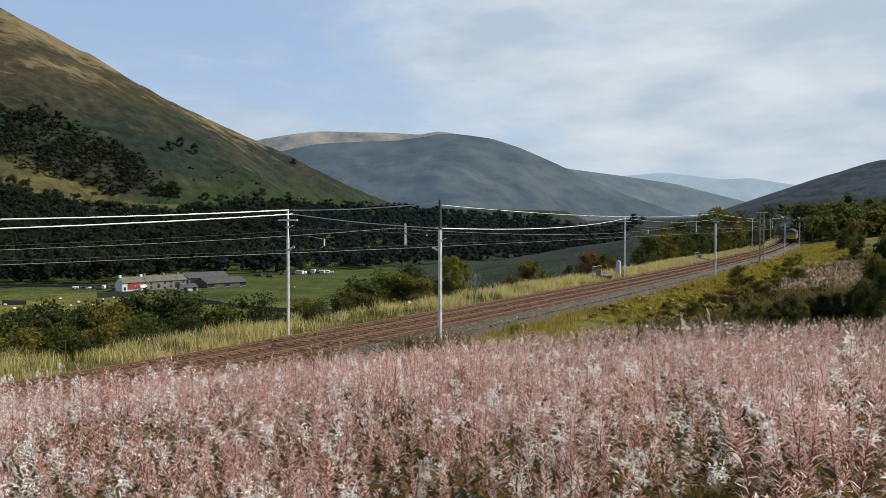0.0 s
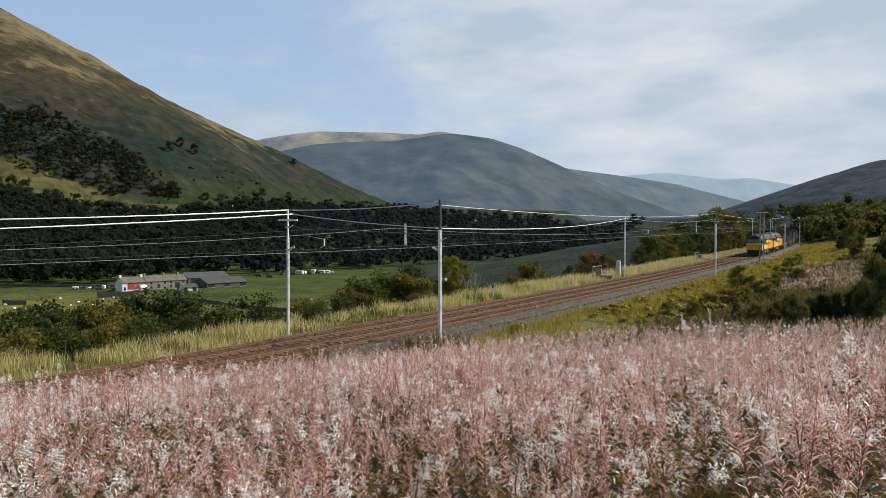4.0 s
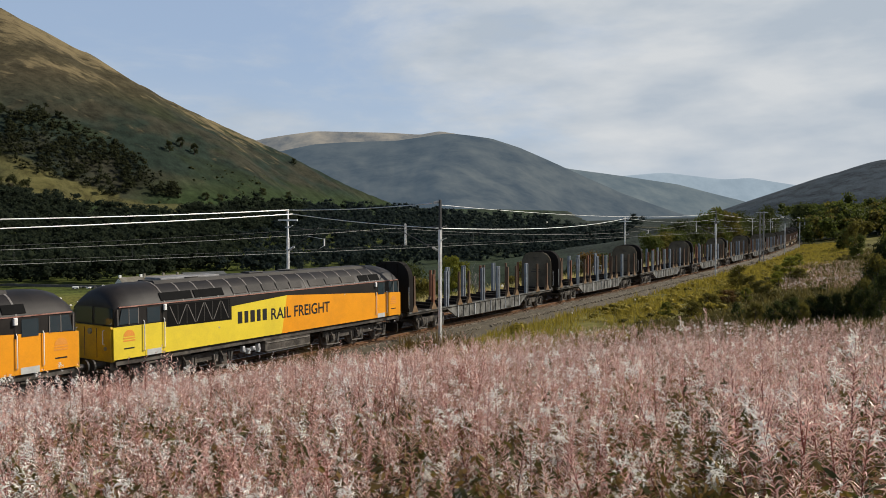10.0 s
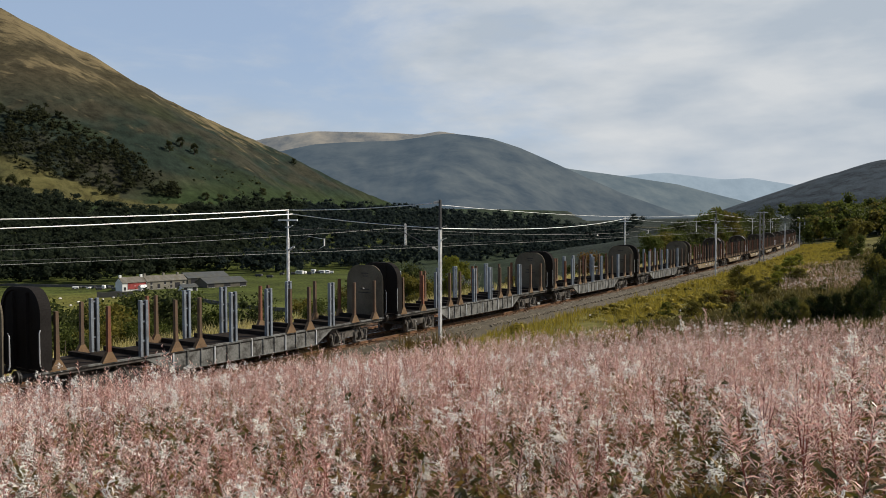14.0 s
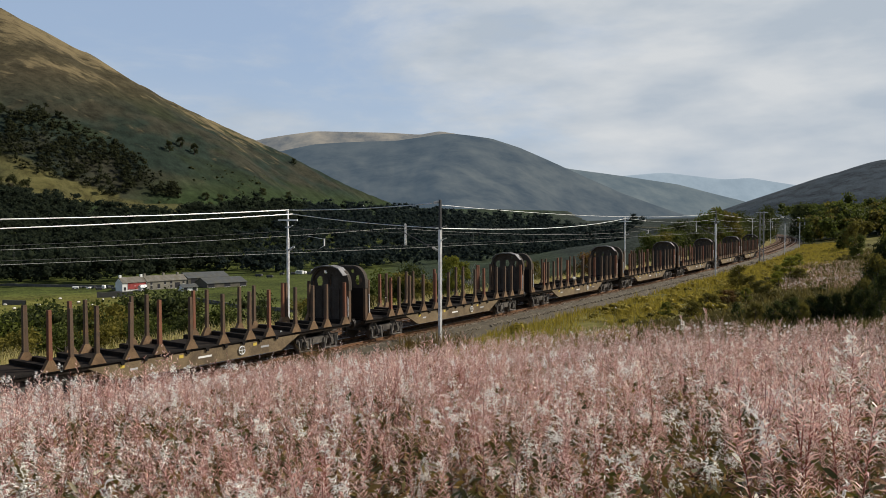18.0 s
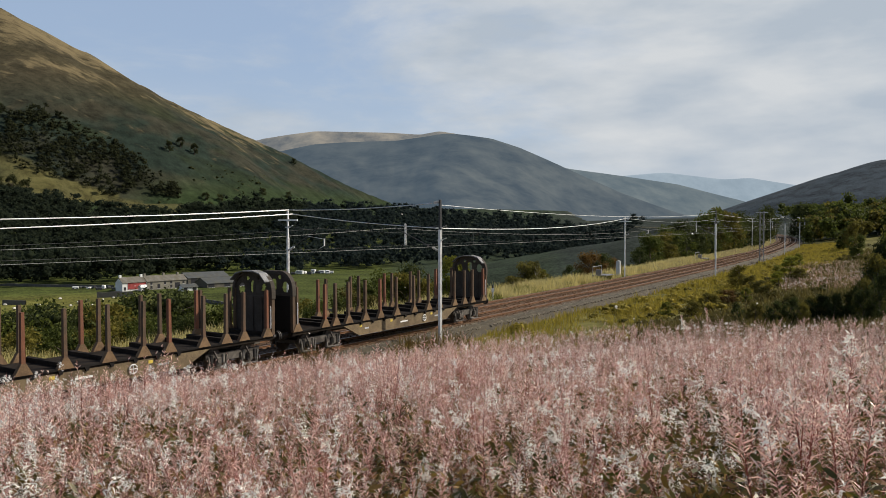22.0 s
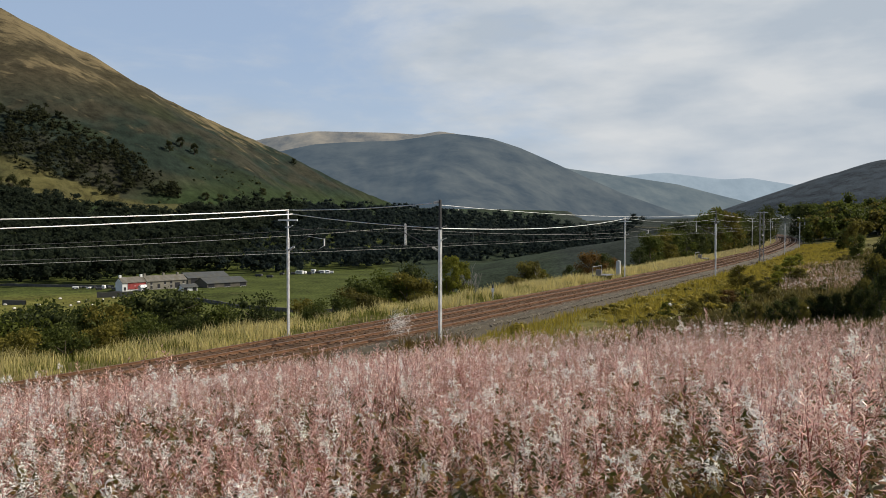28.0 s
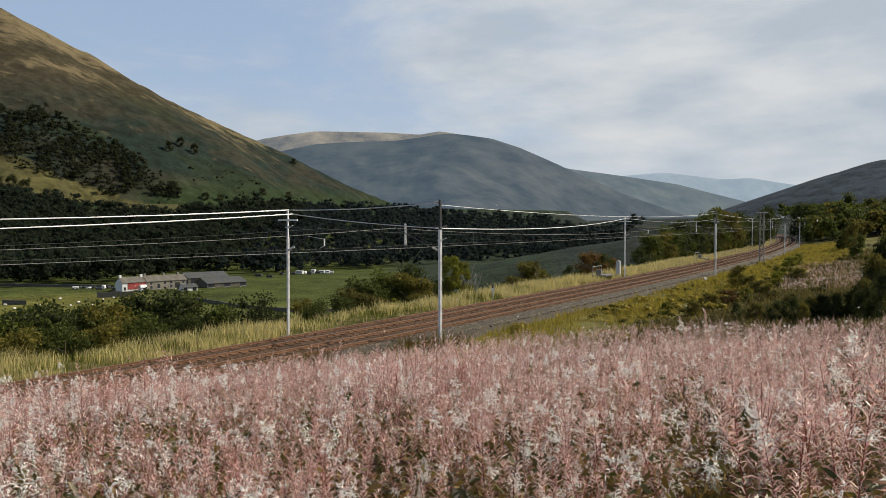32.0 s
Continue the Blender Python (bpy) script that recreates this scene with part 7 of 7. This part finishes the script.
def in_field(x, y):
    s, w, tz = near_track(x, y)
    edge = 4.5 + 1.5 * noise2(x, y, 5, 71) + 2.0 * smooth01(4, 14, s) + 0.05 * np.clip(s, 0, 100) + 6 * smooth01(26, 60, s)
    far_edge = 41 - 0.30 * np.clip(x, 0, 100) + 3 * noise2(x, y, 6, 72)
    r = np.hypot(x, y)
    return (w > edge) & (r < far_edge) & (r > 1.9)


def open_patch(x, y):
    """Where the flowers stand thin and green-brown undergrowth shows."""
    k = noise2(x + 3, y, 1.5, 74) * 0.6 + noise2(x, y, 0.6, 75) * 0.4
    bare = 0 * x
    for bx, by, br in ((1.33, 5.1, 0.42), (1.45, 4.8, 0.36), (2.1, 5.4, 0.34), (1.97, 4.5, 0.4), (-0.06, 5.4, 0.3), (2.4, 6.8, 0.36), (-2.1, 4.9, 0.34), (0.72, 6.4, 0.26), (-0.75, 7.8, 0.36), (2.6, 4.6, 0.26), (0.3, 4.4, 0.25)):
        bare = np.maximum(bare, smooth01(br * 1.25, br * 0.4, np.hypot(x - bx * y / by, (y - by) * 0.5)))
    return k * 0.85 + 0.75 * bare


def willowherb():
    """The field; near the eye it is sown in clumps that sway. Gives the clumps and their feet."""
    rs = np.random.RandomState(81)
    mix = [(104, 1), (110, 2), (104, 4), (112, 5), (98, 8), (100, 14), (86, 26), (66, 50)]
    near_k = [willowherb_kind(100 + i, p, f, 30, 5, 0.0024, 0.060, 6) for i, (p, f) in enumerate(mix)]
    mid_k = [willowherb_kind(200 + i, int(p * 0.6), int(f * 0.55), 12, 3, 0.0034, 0.070, 4) for i, (p, f) in enumerate(mix)]
    far_k = [willowherb_kind(300 + i, int(p * 0.34), int(f * 0.28), 4, 2, 0.0056, 0.082, 3) for i, (p, f) in enumerate(mix)]
    bands = [(1.9, 7.5, 25, near_k), (7.5, 17.0, 17, mid_k), (17.0, 44.0, 9.5, far_k)]
    total = tagged(new("willowherb_field"), "dense field of rosebay willowherb gone to white and pink seed", "wildflowers", kind="stuff")
    swaying = []
    for r0, r1, dens, kinds in bands:
        amax = 36
        n = int(math.pi * (r1 ** 2 - r0 ** 2) * (2 * amax / 360) * dens)
        r = np.sqrt(r0 ** 2 + (r1 ** 2 - r0 ** 2) * rs.rand(n))
        a = np.radians(-amax + 2 * amax * rs.rand(n))
        x, y = r * np.sin(a), r * np.cos(a)
        k = in_field(x, y) & (open_patch(x, y) < 0.555 + 0.13 * rs.rand(n))
        x, y, r, a = x[k], y[k], r[k], a[k]
        if r0 > 8:
            for pn, lab, me in sow(x, y, kinds, 90 + int(r0)):
                part(pn, me, None, total, lab)
            continue
        rings = 3 if r0 < 5 else 4
        ring = np.minimum(rings - 1, ((r - r0) / (r1 - r0) * rings + 0.25 * noise2(x, y, 0.5, 66)).astype(int))
        sector = np.clip(((np.degrees(a) + amax + 2 * noise2(x, y, 0.6, 67)) / 9).astype(int), 0, 7)
        for i in range(rings):
            for q in range(8):
                c = (ring == i) & (sector == q)
                if c.sum() < 12:
                    continue
                foot = (float(x[c].mean()), float(y[c].mean()), float(land([x[c].mean()], [y[c].mean()])[0]))
                clump = None
                for pn, lab, me in sow(x[c], y[c], kinds, 90 + int(r0) + 10 * i + q, pivot=foot):
                    if clump is None:
                        clump = part("clump", me, None, total, "swaying clump of red-brown stems", at=Matrix.Translation(foot))
                    else:
                        part(pn, me, None, clump, lab)
                swaying.append((clump, foot))
    # paler patches on the slope beyond the bushes
    n = 2600
    ang, dist = 440 + 130 * rs.rand(n), 62 + 70 * rs.rand(n)
    x, y = ang * dist / 1000, dist
    e = 1 - np.maximum(abs(ang - 505) / 65, abs(dist - 97) / 35)
    k = fbm2(x, y, 16, 77) > 0.62 - 0.3 * e
    for pn, lab, me in sow(x[k], y[k], far_k, 99, 0.7):
        part(pn, me, None, total, lab)
    # leafy undergrowth
    n = 46000
    r = 2.2 + 22 * rs.rand(n) ** 1.7
    a = np.radians(-36 + 72 * rs.rand(n))
    x, y = r * np.sin(a), r * np.cos(a)
    k = in_field(x, y)
    x, y, r = x[k], y[k], r[k]
    P = np.stack([x, y, land(x, y) + (0.1 + 0.8 * rs.rand(len(x)))], 1)
    V, F = cards(P, 0.036 + 0.003 * r, rs, 0.0, 0.4)
    part("undergrowth", np_mesh("undergrowth", V, F, M_GREENLEAF), None, total, "olive green leafy undergrowth")
    return swaying


clumps_swaying = willowherb()


def tall_willowherb():
    """Taller branching plants that stand out above the rest."""
    made = []
    rs = np.random.RandomState(7)
    kinds = []
    for i, (p, f) in enumerate(((120, 6), (105, 14), (130, 3))):
        kd = willowherb_kind(410 + i * 3, p, f, 14, 6, 0.0026, 0.064, 6)
        kinds.append({k: np_mesh("willowherb_" + k, T.reshape(-1, 3), np.arange(len(T) * 3).reshape(-1, 3), m)
                      for (k, T), m in zip(kd.items(), (M_STEM, M_POD, M_FLUFF, M_DRYLEAF))})
    # thousandths right, thousandths of the top below eye level, distance
    for j, (px, rise, d) in enumerate(((345, -100, 15.0), (338, -112, 15.5), (488, -118, 7.5), (478, -135, 7.0), (540, -130, 6.0), (505, -160, 5.0), (430, -130, 9.0), (95, -135, 21.0), (-60, -160, 14.0), (-180, -200, 9.0), (300, -165, 8.0), (215, -150, 13.0), (560, -175, 4.2), (-420, -200, 12.0), (470, -185, 4.4), (525, -170, 4.8), (590, -165, 4.6), (440, -200, 4.6), (545, -230, 3.6), (495, -250, 3.7), (410, -165, 6.5), (20, -190, 9.5), (-300, -215, 8.5), (160, -200, 7.5), (250, -185, 7.0))):
        x, y = lay_at(px, d)
        z = float(land([x], [y])[0]) - 0.03
        h = min(2.0, EYE_Z + rise * d / 1000 - z)
        ob = tagged(new("tall_willowherb"), "tall branching pink willowherb gone to seed", "wildflower", "tall willowherb")
        at = Matrix.LocRotScale((x, y, z), Euler((0, 0, 1.3 * j)), (h, h, h))
        ob.matrix_basis = at
        for k, nm, lab in (("stem", "stem", "red-brown stem"), ("pod", "seed_head", "pink seed pods"), ("fluff", "seed_fluff", "white seed fluff"), ("leaf", "foliage", "withered leaves")):
            part(nm, kinds[j % 3][k], None, ob, lab)["kind"] = "stuff"
        made.append((ob, x, y, z, 1.3 * j))
    return made


tall_plants = tall_willowherb()


def drifting_seeds():
    """Tufts of seed down that drift on the wind."""
    made = []
    rs = np.random.RandomState(17)
    n = 160
    d = rs.normal(size=(n, 3)); d /= np.linalg.norm(d, axis=1, keepdims=True)
    sd = np.cross(d, rs.normal(size=(n, 3))) * 0.0004
    T = np.stack([-sd, sd, d * (0.004 + 0.009 * rs.rand(n, 1))], 1)
    me = np_mesh("seed_down", T.reshape(-1, 3), np.arange(n * 3).reshape(-1, 3), M_FLUFF)
    n = 420
    c = rs.normal(size=(n, 3)) * 0.0036
    d = rs.normal(size=(n, 3)); d /= np.linalg.norm(d, axis=1, keepdims=True)
    sd = np.cross(d, rs.normal(size=(n, 3))) * 0.00004
    T = np.stack([c - sd, c + sd, c + d * (0.003 + 0.005 * rs.rand(n, 1))], 1)
    loose = np_mesh("loose_seed_down", T.reshape(-1, 3), np.arange(n * 3).reshape(-1, 3), M_FLUFF)
    for i in range(11):
        ob = tagged(new("drifting_seed", me if i < 10 else loose), "tuft of white seed down drifting on the wind", "seed", "drifting seeds")
        made.append(ob)
    return made


seeds = drifting_seeds()


# ---- farm in the valley ----
M_STONEWALL = mat("farm_stone", (0.2, 0.185, 0.15), 0.9, 0, 0.3, 0.6, 6, bump=0.3)
M_SLATE = mat("slate_roof", (0.145, 0.135, 0.115), 0.85, 0, 0.4, 0.5, 3, dirt=(0.11, 0.09, 0.05), dirt_amt=0.6)
M_WHITEWASH = mat("whitewash", (0.72, 0.72, 0.70), 0.8, 0, 0.1, 0.6, 5)
M_REDWALL = mat("red_creeper", (0.30, 0.06, 0.055), 0.9, 0, 0.4, 0.8, 5, bump=0.5)
M_BARNSHEET = mat("barn_sheet", (0.075, 0.08, 0.08), 0.8, 0.0, 0.35, 0.4, 3, dirt=(0.09, 0.085, 0.06), dirt_amt=0.6)
M_BARNWALL = mat("barn_wall", (0.115, 0.105, 0.085), 0.9, 0, 0.35, 0.5, 4)
M_DARKOPEN = mat("dark_window", (0.03, 0.03, 0.035), 0.4)
M_WOOL = mat("wool", (0.72, 0.69, 0.62), 0.95, 0, 0.15, 4, 30)
M_SHEEPFACE = mat("sheep_face", (0.12, 0.11, 0.10), 0.9)
M_WALLDARK = mat("field_wall", (0.10, 0.095, 0.085), 0.95, 0, 0.4, 0.8, 6, bump=0.6)


def building(name, label, px, dist, length, width, eaves, ridge, wall_m, roof_m, turn, windows, chimneys=(), category="house"):
    x, y = lay_at(px, dist)
    ob = tagged(new(name), label, category, "farm buildings")
    ob.matrix_basis = Matrix.Translation((x, y, float(land([x], [y])[0]) - 0.2)) @ Matrix.Rotation(radians(turn), 4, "Z")
    L, W = length / 2, width / 2
    part("wall", Build().prism([(-W, 0), (W, 0), (W, eaves), (0, ridge - 0.1), (-W, eaves)], -L, L, "x"), wall_m, ob)
    rf = Build()
    for k in (1, -1):
        rf.prism([(k * (W + 0.35), eaves - 0.2), (0, ridge), (0, ridge + 0.18), (k * (W + 0.35), eaves - 0.02)], -L - 0.3, L + 0.3, "x")
    roof = part("roof", rf, roof_m, ob)
    for c in chimneys:
        part("chimney", Build().box(c - 0.5, c + 0.5, -0.4, 0.4, ridge - 0.5, ridge + 1.1, 0.05), wall_m, roof)
    for u, z, w, h in windows:
        win = part("window", Build().box(u - w / 2, u + w / 2, -W - 0.06, -W + 0.02, z, z + h), M_DARKOPEN, ob, "dark window")
        part("window_frame", Build().box(u - w / 2 - 0.1, u + w / 2 + 0.1, -W - 0.1, -W - 0.01, z - 0.12, z), M_WHITEWASH, win)
    return ob


building("farmhouse", "long grey stone farmhouse with slate roof and chimneys", -365, 342.6, 19, 6.4, 4.0, 6.2, M_STONEWALL, M_SLATE, 50,
         [(-7.5, 0.6, 0.9, 1.4), (-7.5, 2.4, 0.9, 1.1), (-4, 0.6, 1.2, 2.0), (-1, 2.4, 0.9, 1.1), (2, 0.6, 1.0, 1.4), (2, 2.4, 0.9, 1.1), (5, 0.3, 2.4, 2.6), (8, 2.2, 0.9, 1.1)], (-9, 0, 7))
wing = building("farmhouse_wing", "white and red-fronted farmhouse end with slate roof", -407, 331.1, 11, 6, 3.9, 6.0, M_WHITEWASH, M_SLATE, 50, [(-4.4, 0.6, 0.9, 1.4), (0, 2.4, 0.9, 1.0), (4.4, 0.6, 0.9, 1.4)], (-5.0, 4.5))
part("creeper", Build().box(-3.2, 5.2, -3.09, -2.98, 0.9, 3.7, 0.02), M_REDWALL, wing, "red autumn creeper over the front")
building("porch", "small whitewashed porch against the farmhouse", -392, 329.4, 2.6, 2.4, 1.8, 2.7, M_WHITEWASH, M_WHITEWASH, 50, [(0, 0.2, 0.8, 1.6)])
building("barn", "large grey sheet-roofed farm barn", -290, 358, 20, 12, 2.3, 4.4, M_BARNWALL, M_BARNSHEET, 45, [(-8, 0.3, 3, 1.9), (0, 0.3, 3, 1.9), (8, 0.3, 3, 1.9)], (), "barn")
building("barn", "grey metal barn with shallow roof behind the yard", -313, 385, 22, 12, 3.0, 5.3, M_BARNWALL, M_BARNSHEET, 45, [(-8, 0.3, 3, 2.4), (4, 0.3, 3, 2.4)], (), "barn")
building("field_shed", "small pale shed in front of the barn", -333, 332, 6.5, 5, 1.9, 3.0, M_WHITEWASH, M_BARNSHEET, 40, [(-2, 0.2, 1.6, 1.6), (2, 0.2, 1.6, 1.6)], (), "shed")


def far_vehicles():
    rs = random.Random(4)
    for px, d, l, h, col in ((-187, 452, 4.5, 2.3, 0), (-181, 455, 2.6, 1.7, 0), (-174, 450, 2.8, 1.6, 1), (-169, 458, 2.6, 2.6, 0), (-163, 458, 3.0, 1.6, 1), (-158, 458, 3.6, 2.0, 0), (-151, 456, 2.4, 2.3, 0), (-146, 460, 2.6, 1.6, 0), (-196, 450, 2.8, 1.5, 1), (-210, 445, 2.6, 1.4, 1), (-226, 420, 3.5, 1.6, 1), (-240, 430, 4.0, 1.6, 1)):
        x, y = lay_at(px, d)
        ob = tagged(new("parked_caravan" if not col else "parked_trailer"), "white caravan parked at the edge of the field" if not col else "dark trailer parked by the wood", "vehicle", "parked vehicles")
        ob.matrix_basis = Matrix.Translation((x, y, float(land([x], [y])[0]))) @ Matrix.Rotation(rs.uniform(-0.5, 0.5), 4, "Z")
        part("body", Build().box(-l / 2, l / 2, -1.1, 1.1, 0.5, h, 0.25), M_WHITEWASH if not col else M_DARKSTEEL, ob)
        part("window", Build().box(-l / 3, l / 3, -1.14, -1.08, h * 0.55, h * 0.8), M_DARKOPEN, ob)
        for k in (-1, 1):
            part("wheel", Build().disc(k * l * 0.25, -0.95, 0.33, 0.33, 0.2, 12), M_DARKSTEEL, ob)


far_vehicles()


def yard_clutter():
    rs = random.Random(9)
    for i in range(14):
        x, y = lay_at(-480 + i * 6.2, 336 + rs.uniform(-6, 8))
        h = rs.uniform(0.9, 1.9)
        ob = tagged(new("farm_implement"), "dark farm implement standing in the yard", "farm machine", "farm clutter")
        ob.matrix_basis = Matrix.Translation((x, y, float(land([x], [y])[0]))) @ Matrix.Rotation(rs.uniform(0, 3), 4, "Z")
        part("body", Build().box(-1.3, 1.3, -0.7, 0.7, 0.35, h, 0.2), M_DARKSTEEL if i % 3 else M_WHITEWASH, ob)
        for k in (-1, 1):
            part("wheel", Build().disc(k * 0.8, -0.75, 0.4, 0.4, 0.2, 12), M_DARKSTEEL, ob)


yard_clutter()


def sheep(px, dist, turn):
    x, y = lay_at(px, dist)
    ob = tagged(new("sheep"), "white sheep grazing in the valley field", "sheep", "sheep in the field")
    ob.matrix_basis = Matrix.Translation((x, y, float(land([x], [y])[0]))) @ Matrix.Rotation(turn, 4, "Z")
    b = Build()
    rings = []
    for i in range(7):
        t = i / 6
        r = 0.34 * math.sin(math.pi * (0.12 + 0.76 * t)) ** 0.6
        rings.append([(-0.55 + 1.1 * t, r * math.cos(a), 0.68 + r * math.sin(a)) for a in (2 * math.pi * k / 10 for k in range(10))])
    b.add([p for r in rings for p in r], [(i * 10 + k, i * 10 + (k + 1) % 10, i * 10 + 10 + (k + 1) % 10, i * 10 + 10 + k) for i in range(6) for k in range(10)] + [tuple(range(9, -1, -1)), tuple(range(60, 70))])
    part("body", b, M_WOOL, ob, smooth=True)
    part("head", Build().tube([(0.5, 0, 0.75), (0.7, 0, 0.5), (0.82, 0, 0.3)], 0.13, 8, 0.08), M_SHEEPFACE, ob)
    for lx in (-0.35, 0.35):
        for ly in (-0.15, 0.15):
            part("leg", Build().tube([(lx, ly, 0.0), (lx, ly, 0.45)], 0.05, 6), M_SHEEPFACE, ob)


rs_sheep = random.Random(12)
for px, d in ((-528, 262), (-508, 268), (-486, 260), (-476, 272), (-464, 280), (-452, 276), (-444, 282), (-458, 262), (-560, 250), (-430, 290), (-572, 262), (-520, 248), (-500, 285), (84, 560), (100, 580), (60, 575), (72, 600), (118, 600)):
    sheep(px, d, rs_sheep.uniform(0, 6.28))


def field_wall(pts, h=1.3, label="dark dry-stone field wall"):
    """A dry-stone wall of uneven height along ground points."""
    rs = random.Random(len(pts) * 7 + int(abs(pts[0][0])))
    ob = tagged(new("field_wall"), label, "wall", "field walls")
    b = Build()
    rows = []
    for (x0, y0), (x1, y1) in zip(pts[:-1], pts[1:]):
        n = max(2, int(math.hypot(x1 - x0, y1 - y0) / 3))
        rows += [(x0 + (x1 - x0) * i / n, y0 + (y1 - y0) * i / n) for i in range(n)]
    rows.append(pts[-1])
    zs = land([p[0] for p in rows], [p[1] for p in rows])
    vs = []
    for i, ((x, y), z) in enumerate(zip(rows, zs)):
        q = rows[min(i + 1, len(rows) - 1)]; o = rows[max(i - 1, 0)]
        d = Vector((q[0] - o[0], q[1] - o[1], 0)).normalized()
        nrm = Vector((-d.y, d.x, 0))
        hh = h * rs.uniform(0.85, 1.12)
        for k, zz in ((0.45, -0.4), (0.25, hh), (-0.25, hh), (-0.45, -0.4)):
            vs.append((x + nrm.x * k, y + nrm.y * k, z + zz))
    fs = [(i * 4 + k, i * 4 + k + 1, i * 4 + 5 + k, i * 4 + 4 + k) for i in range(len(rows) - 1) for k in range(3)]
    part("stonework", b.add(vs, fs), M_WALLDARK, ob)


field_wall([lay_at(-452, 296), lay_at(-405, 300)], 2.2, "dark timber and stone sheepfold wall")
field_wall([lay_at(-575, 268), lay_at(-545, 268)], 1.6)
field_wall([lay_at(-330, 290), lay_at(-270, 262), lay_at(-190, 248), lay_at(-100, 250)])
field_wall([lay_at(-620, 360), lay_at(-500, 350), lay_at(-430, 345)])


# ---- what moves ----
SPEED = 25.9


def motions():
    for ob, back in train:
        rows = []
        for i in range(0, 33):
            t = i * 1.0
            s = SPEED * (9.0 - t) + back
            rows.append((t, track_pose(s)))
        walk(ob, rows)
    for i, (ob, x, y, z, turn) in enumerate(tall_plants):
        rows = []
        for k in range(0, 65):
            t = k * 0.5
            a = radians(1.3) * math.sin(1.7 * t + i) + radians(0.7) * math.sin(3.1 * t + 2 * i)
            rows.append((t, Matrix.LocRotScale((x, y, z), Euler((a * 0.5, a, turn)), None)))
        walk(ob, rows)
    for i, (ob, foot) in enumerate(clumps_swaying):
        rows = []
        for k in range(0, 65):
            t = k * 0.5
            a = radians(0.8) * math.sin(1.9 * t - 0.7 * foot[0] + 0.3 * foot[1]) + radians(0.5) * math.sin(3.3 * t + 1.7 * i)
            rows.append((t, Matrix.LocRotScale(foot, Euler((a * 0.4, a, 0)), None)))
        walk(ob, rows)
    rs = random.Random(5)
    for i, ob in enumerate(seeds):
        dist, top = rs.uniform(3.0, 8.0), rs.uniform(-0.14, 0.05)
        x0, pace, start = rs.uniform(-2.4, 2.4), rs.uniform(0.08, 0.2), rs.uniform(0, 6)
        rows = []
        if i == 10:
            # this one blows past close to the eye
            for k in range(0, 65):
                t = k * 0.5
                rows.append((t, pose(0.423 - 0.9 * (t - 27.5), 0.46, EYE_Z - 0.057 - 0.03 * (t - 28), 0, 0, 15 * math.sin(0.6 * t))))
            walk(ob, rows)
            continue
        for k in range(0, 33):
            t = float(k)
            x = x0 + pace * (t - 16) * 0.5
            rows.append((t, pose(x, dist + 0.1 * math.sin(0.7 * t + i), EYE_Z + top * dist + 0.06 * math.sin(0.9 * t + start), 20 * math.sin(t * 0.5 + i), 15 * math.sin(t * 0.4), 30 * math.sin(0.3 * t + i))))
        walk(ob, rows)


motions()
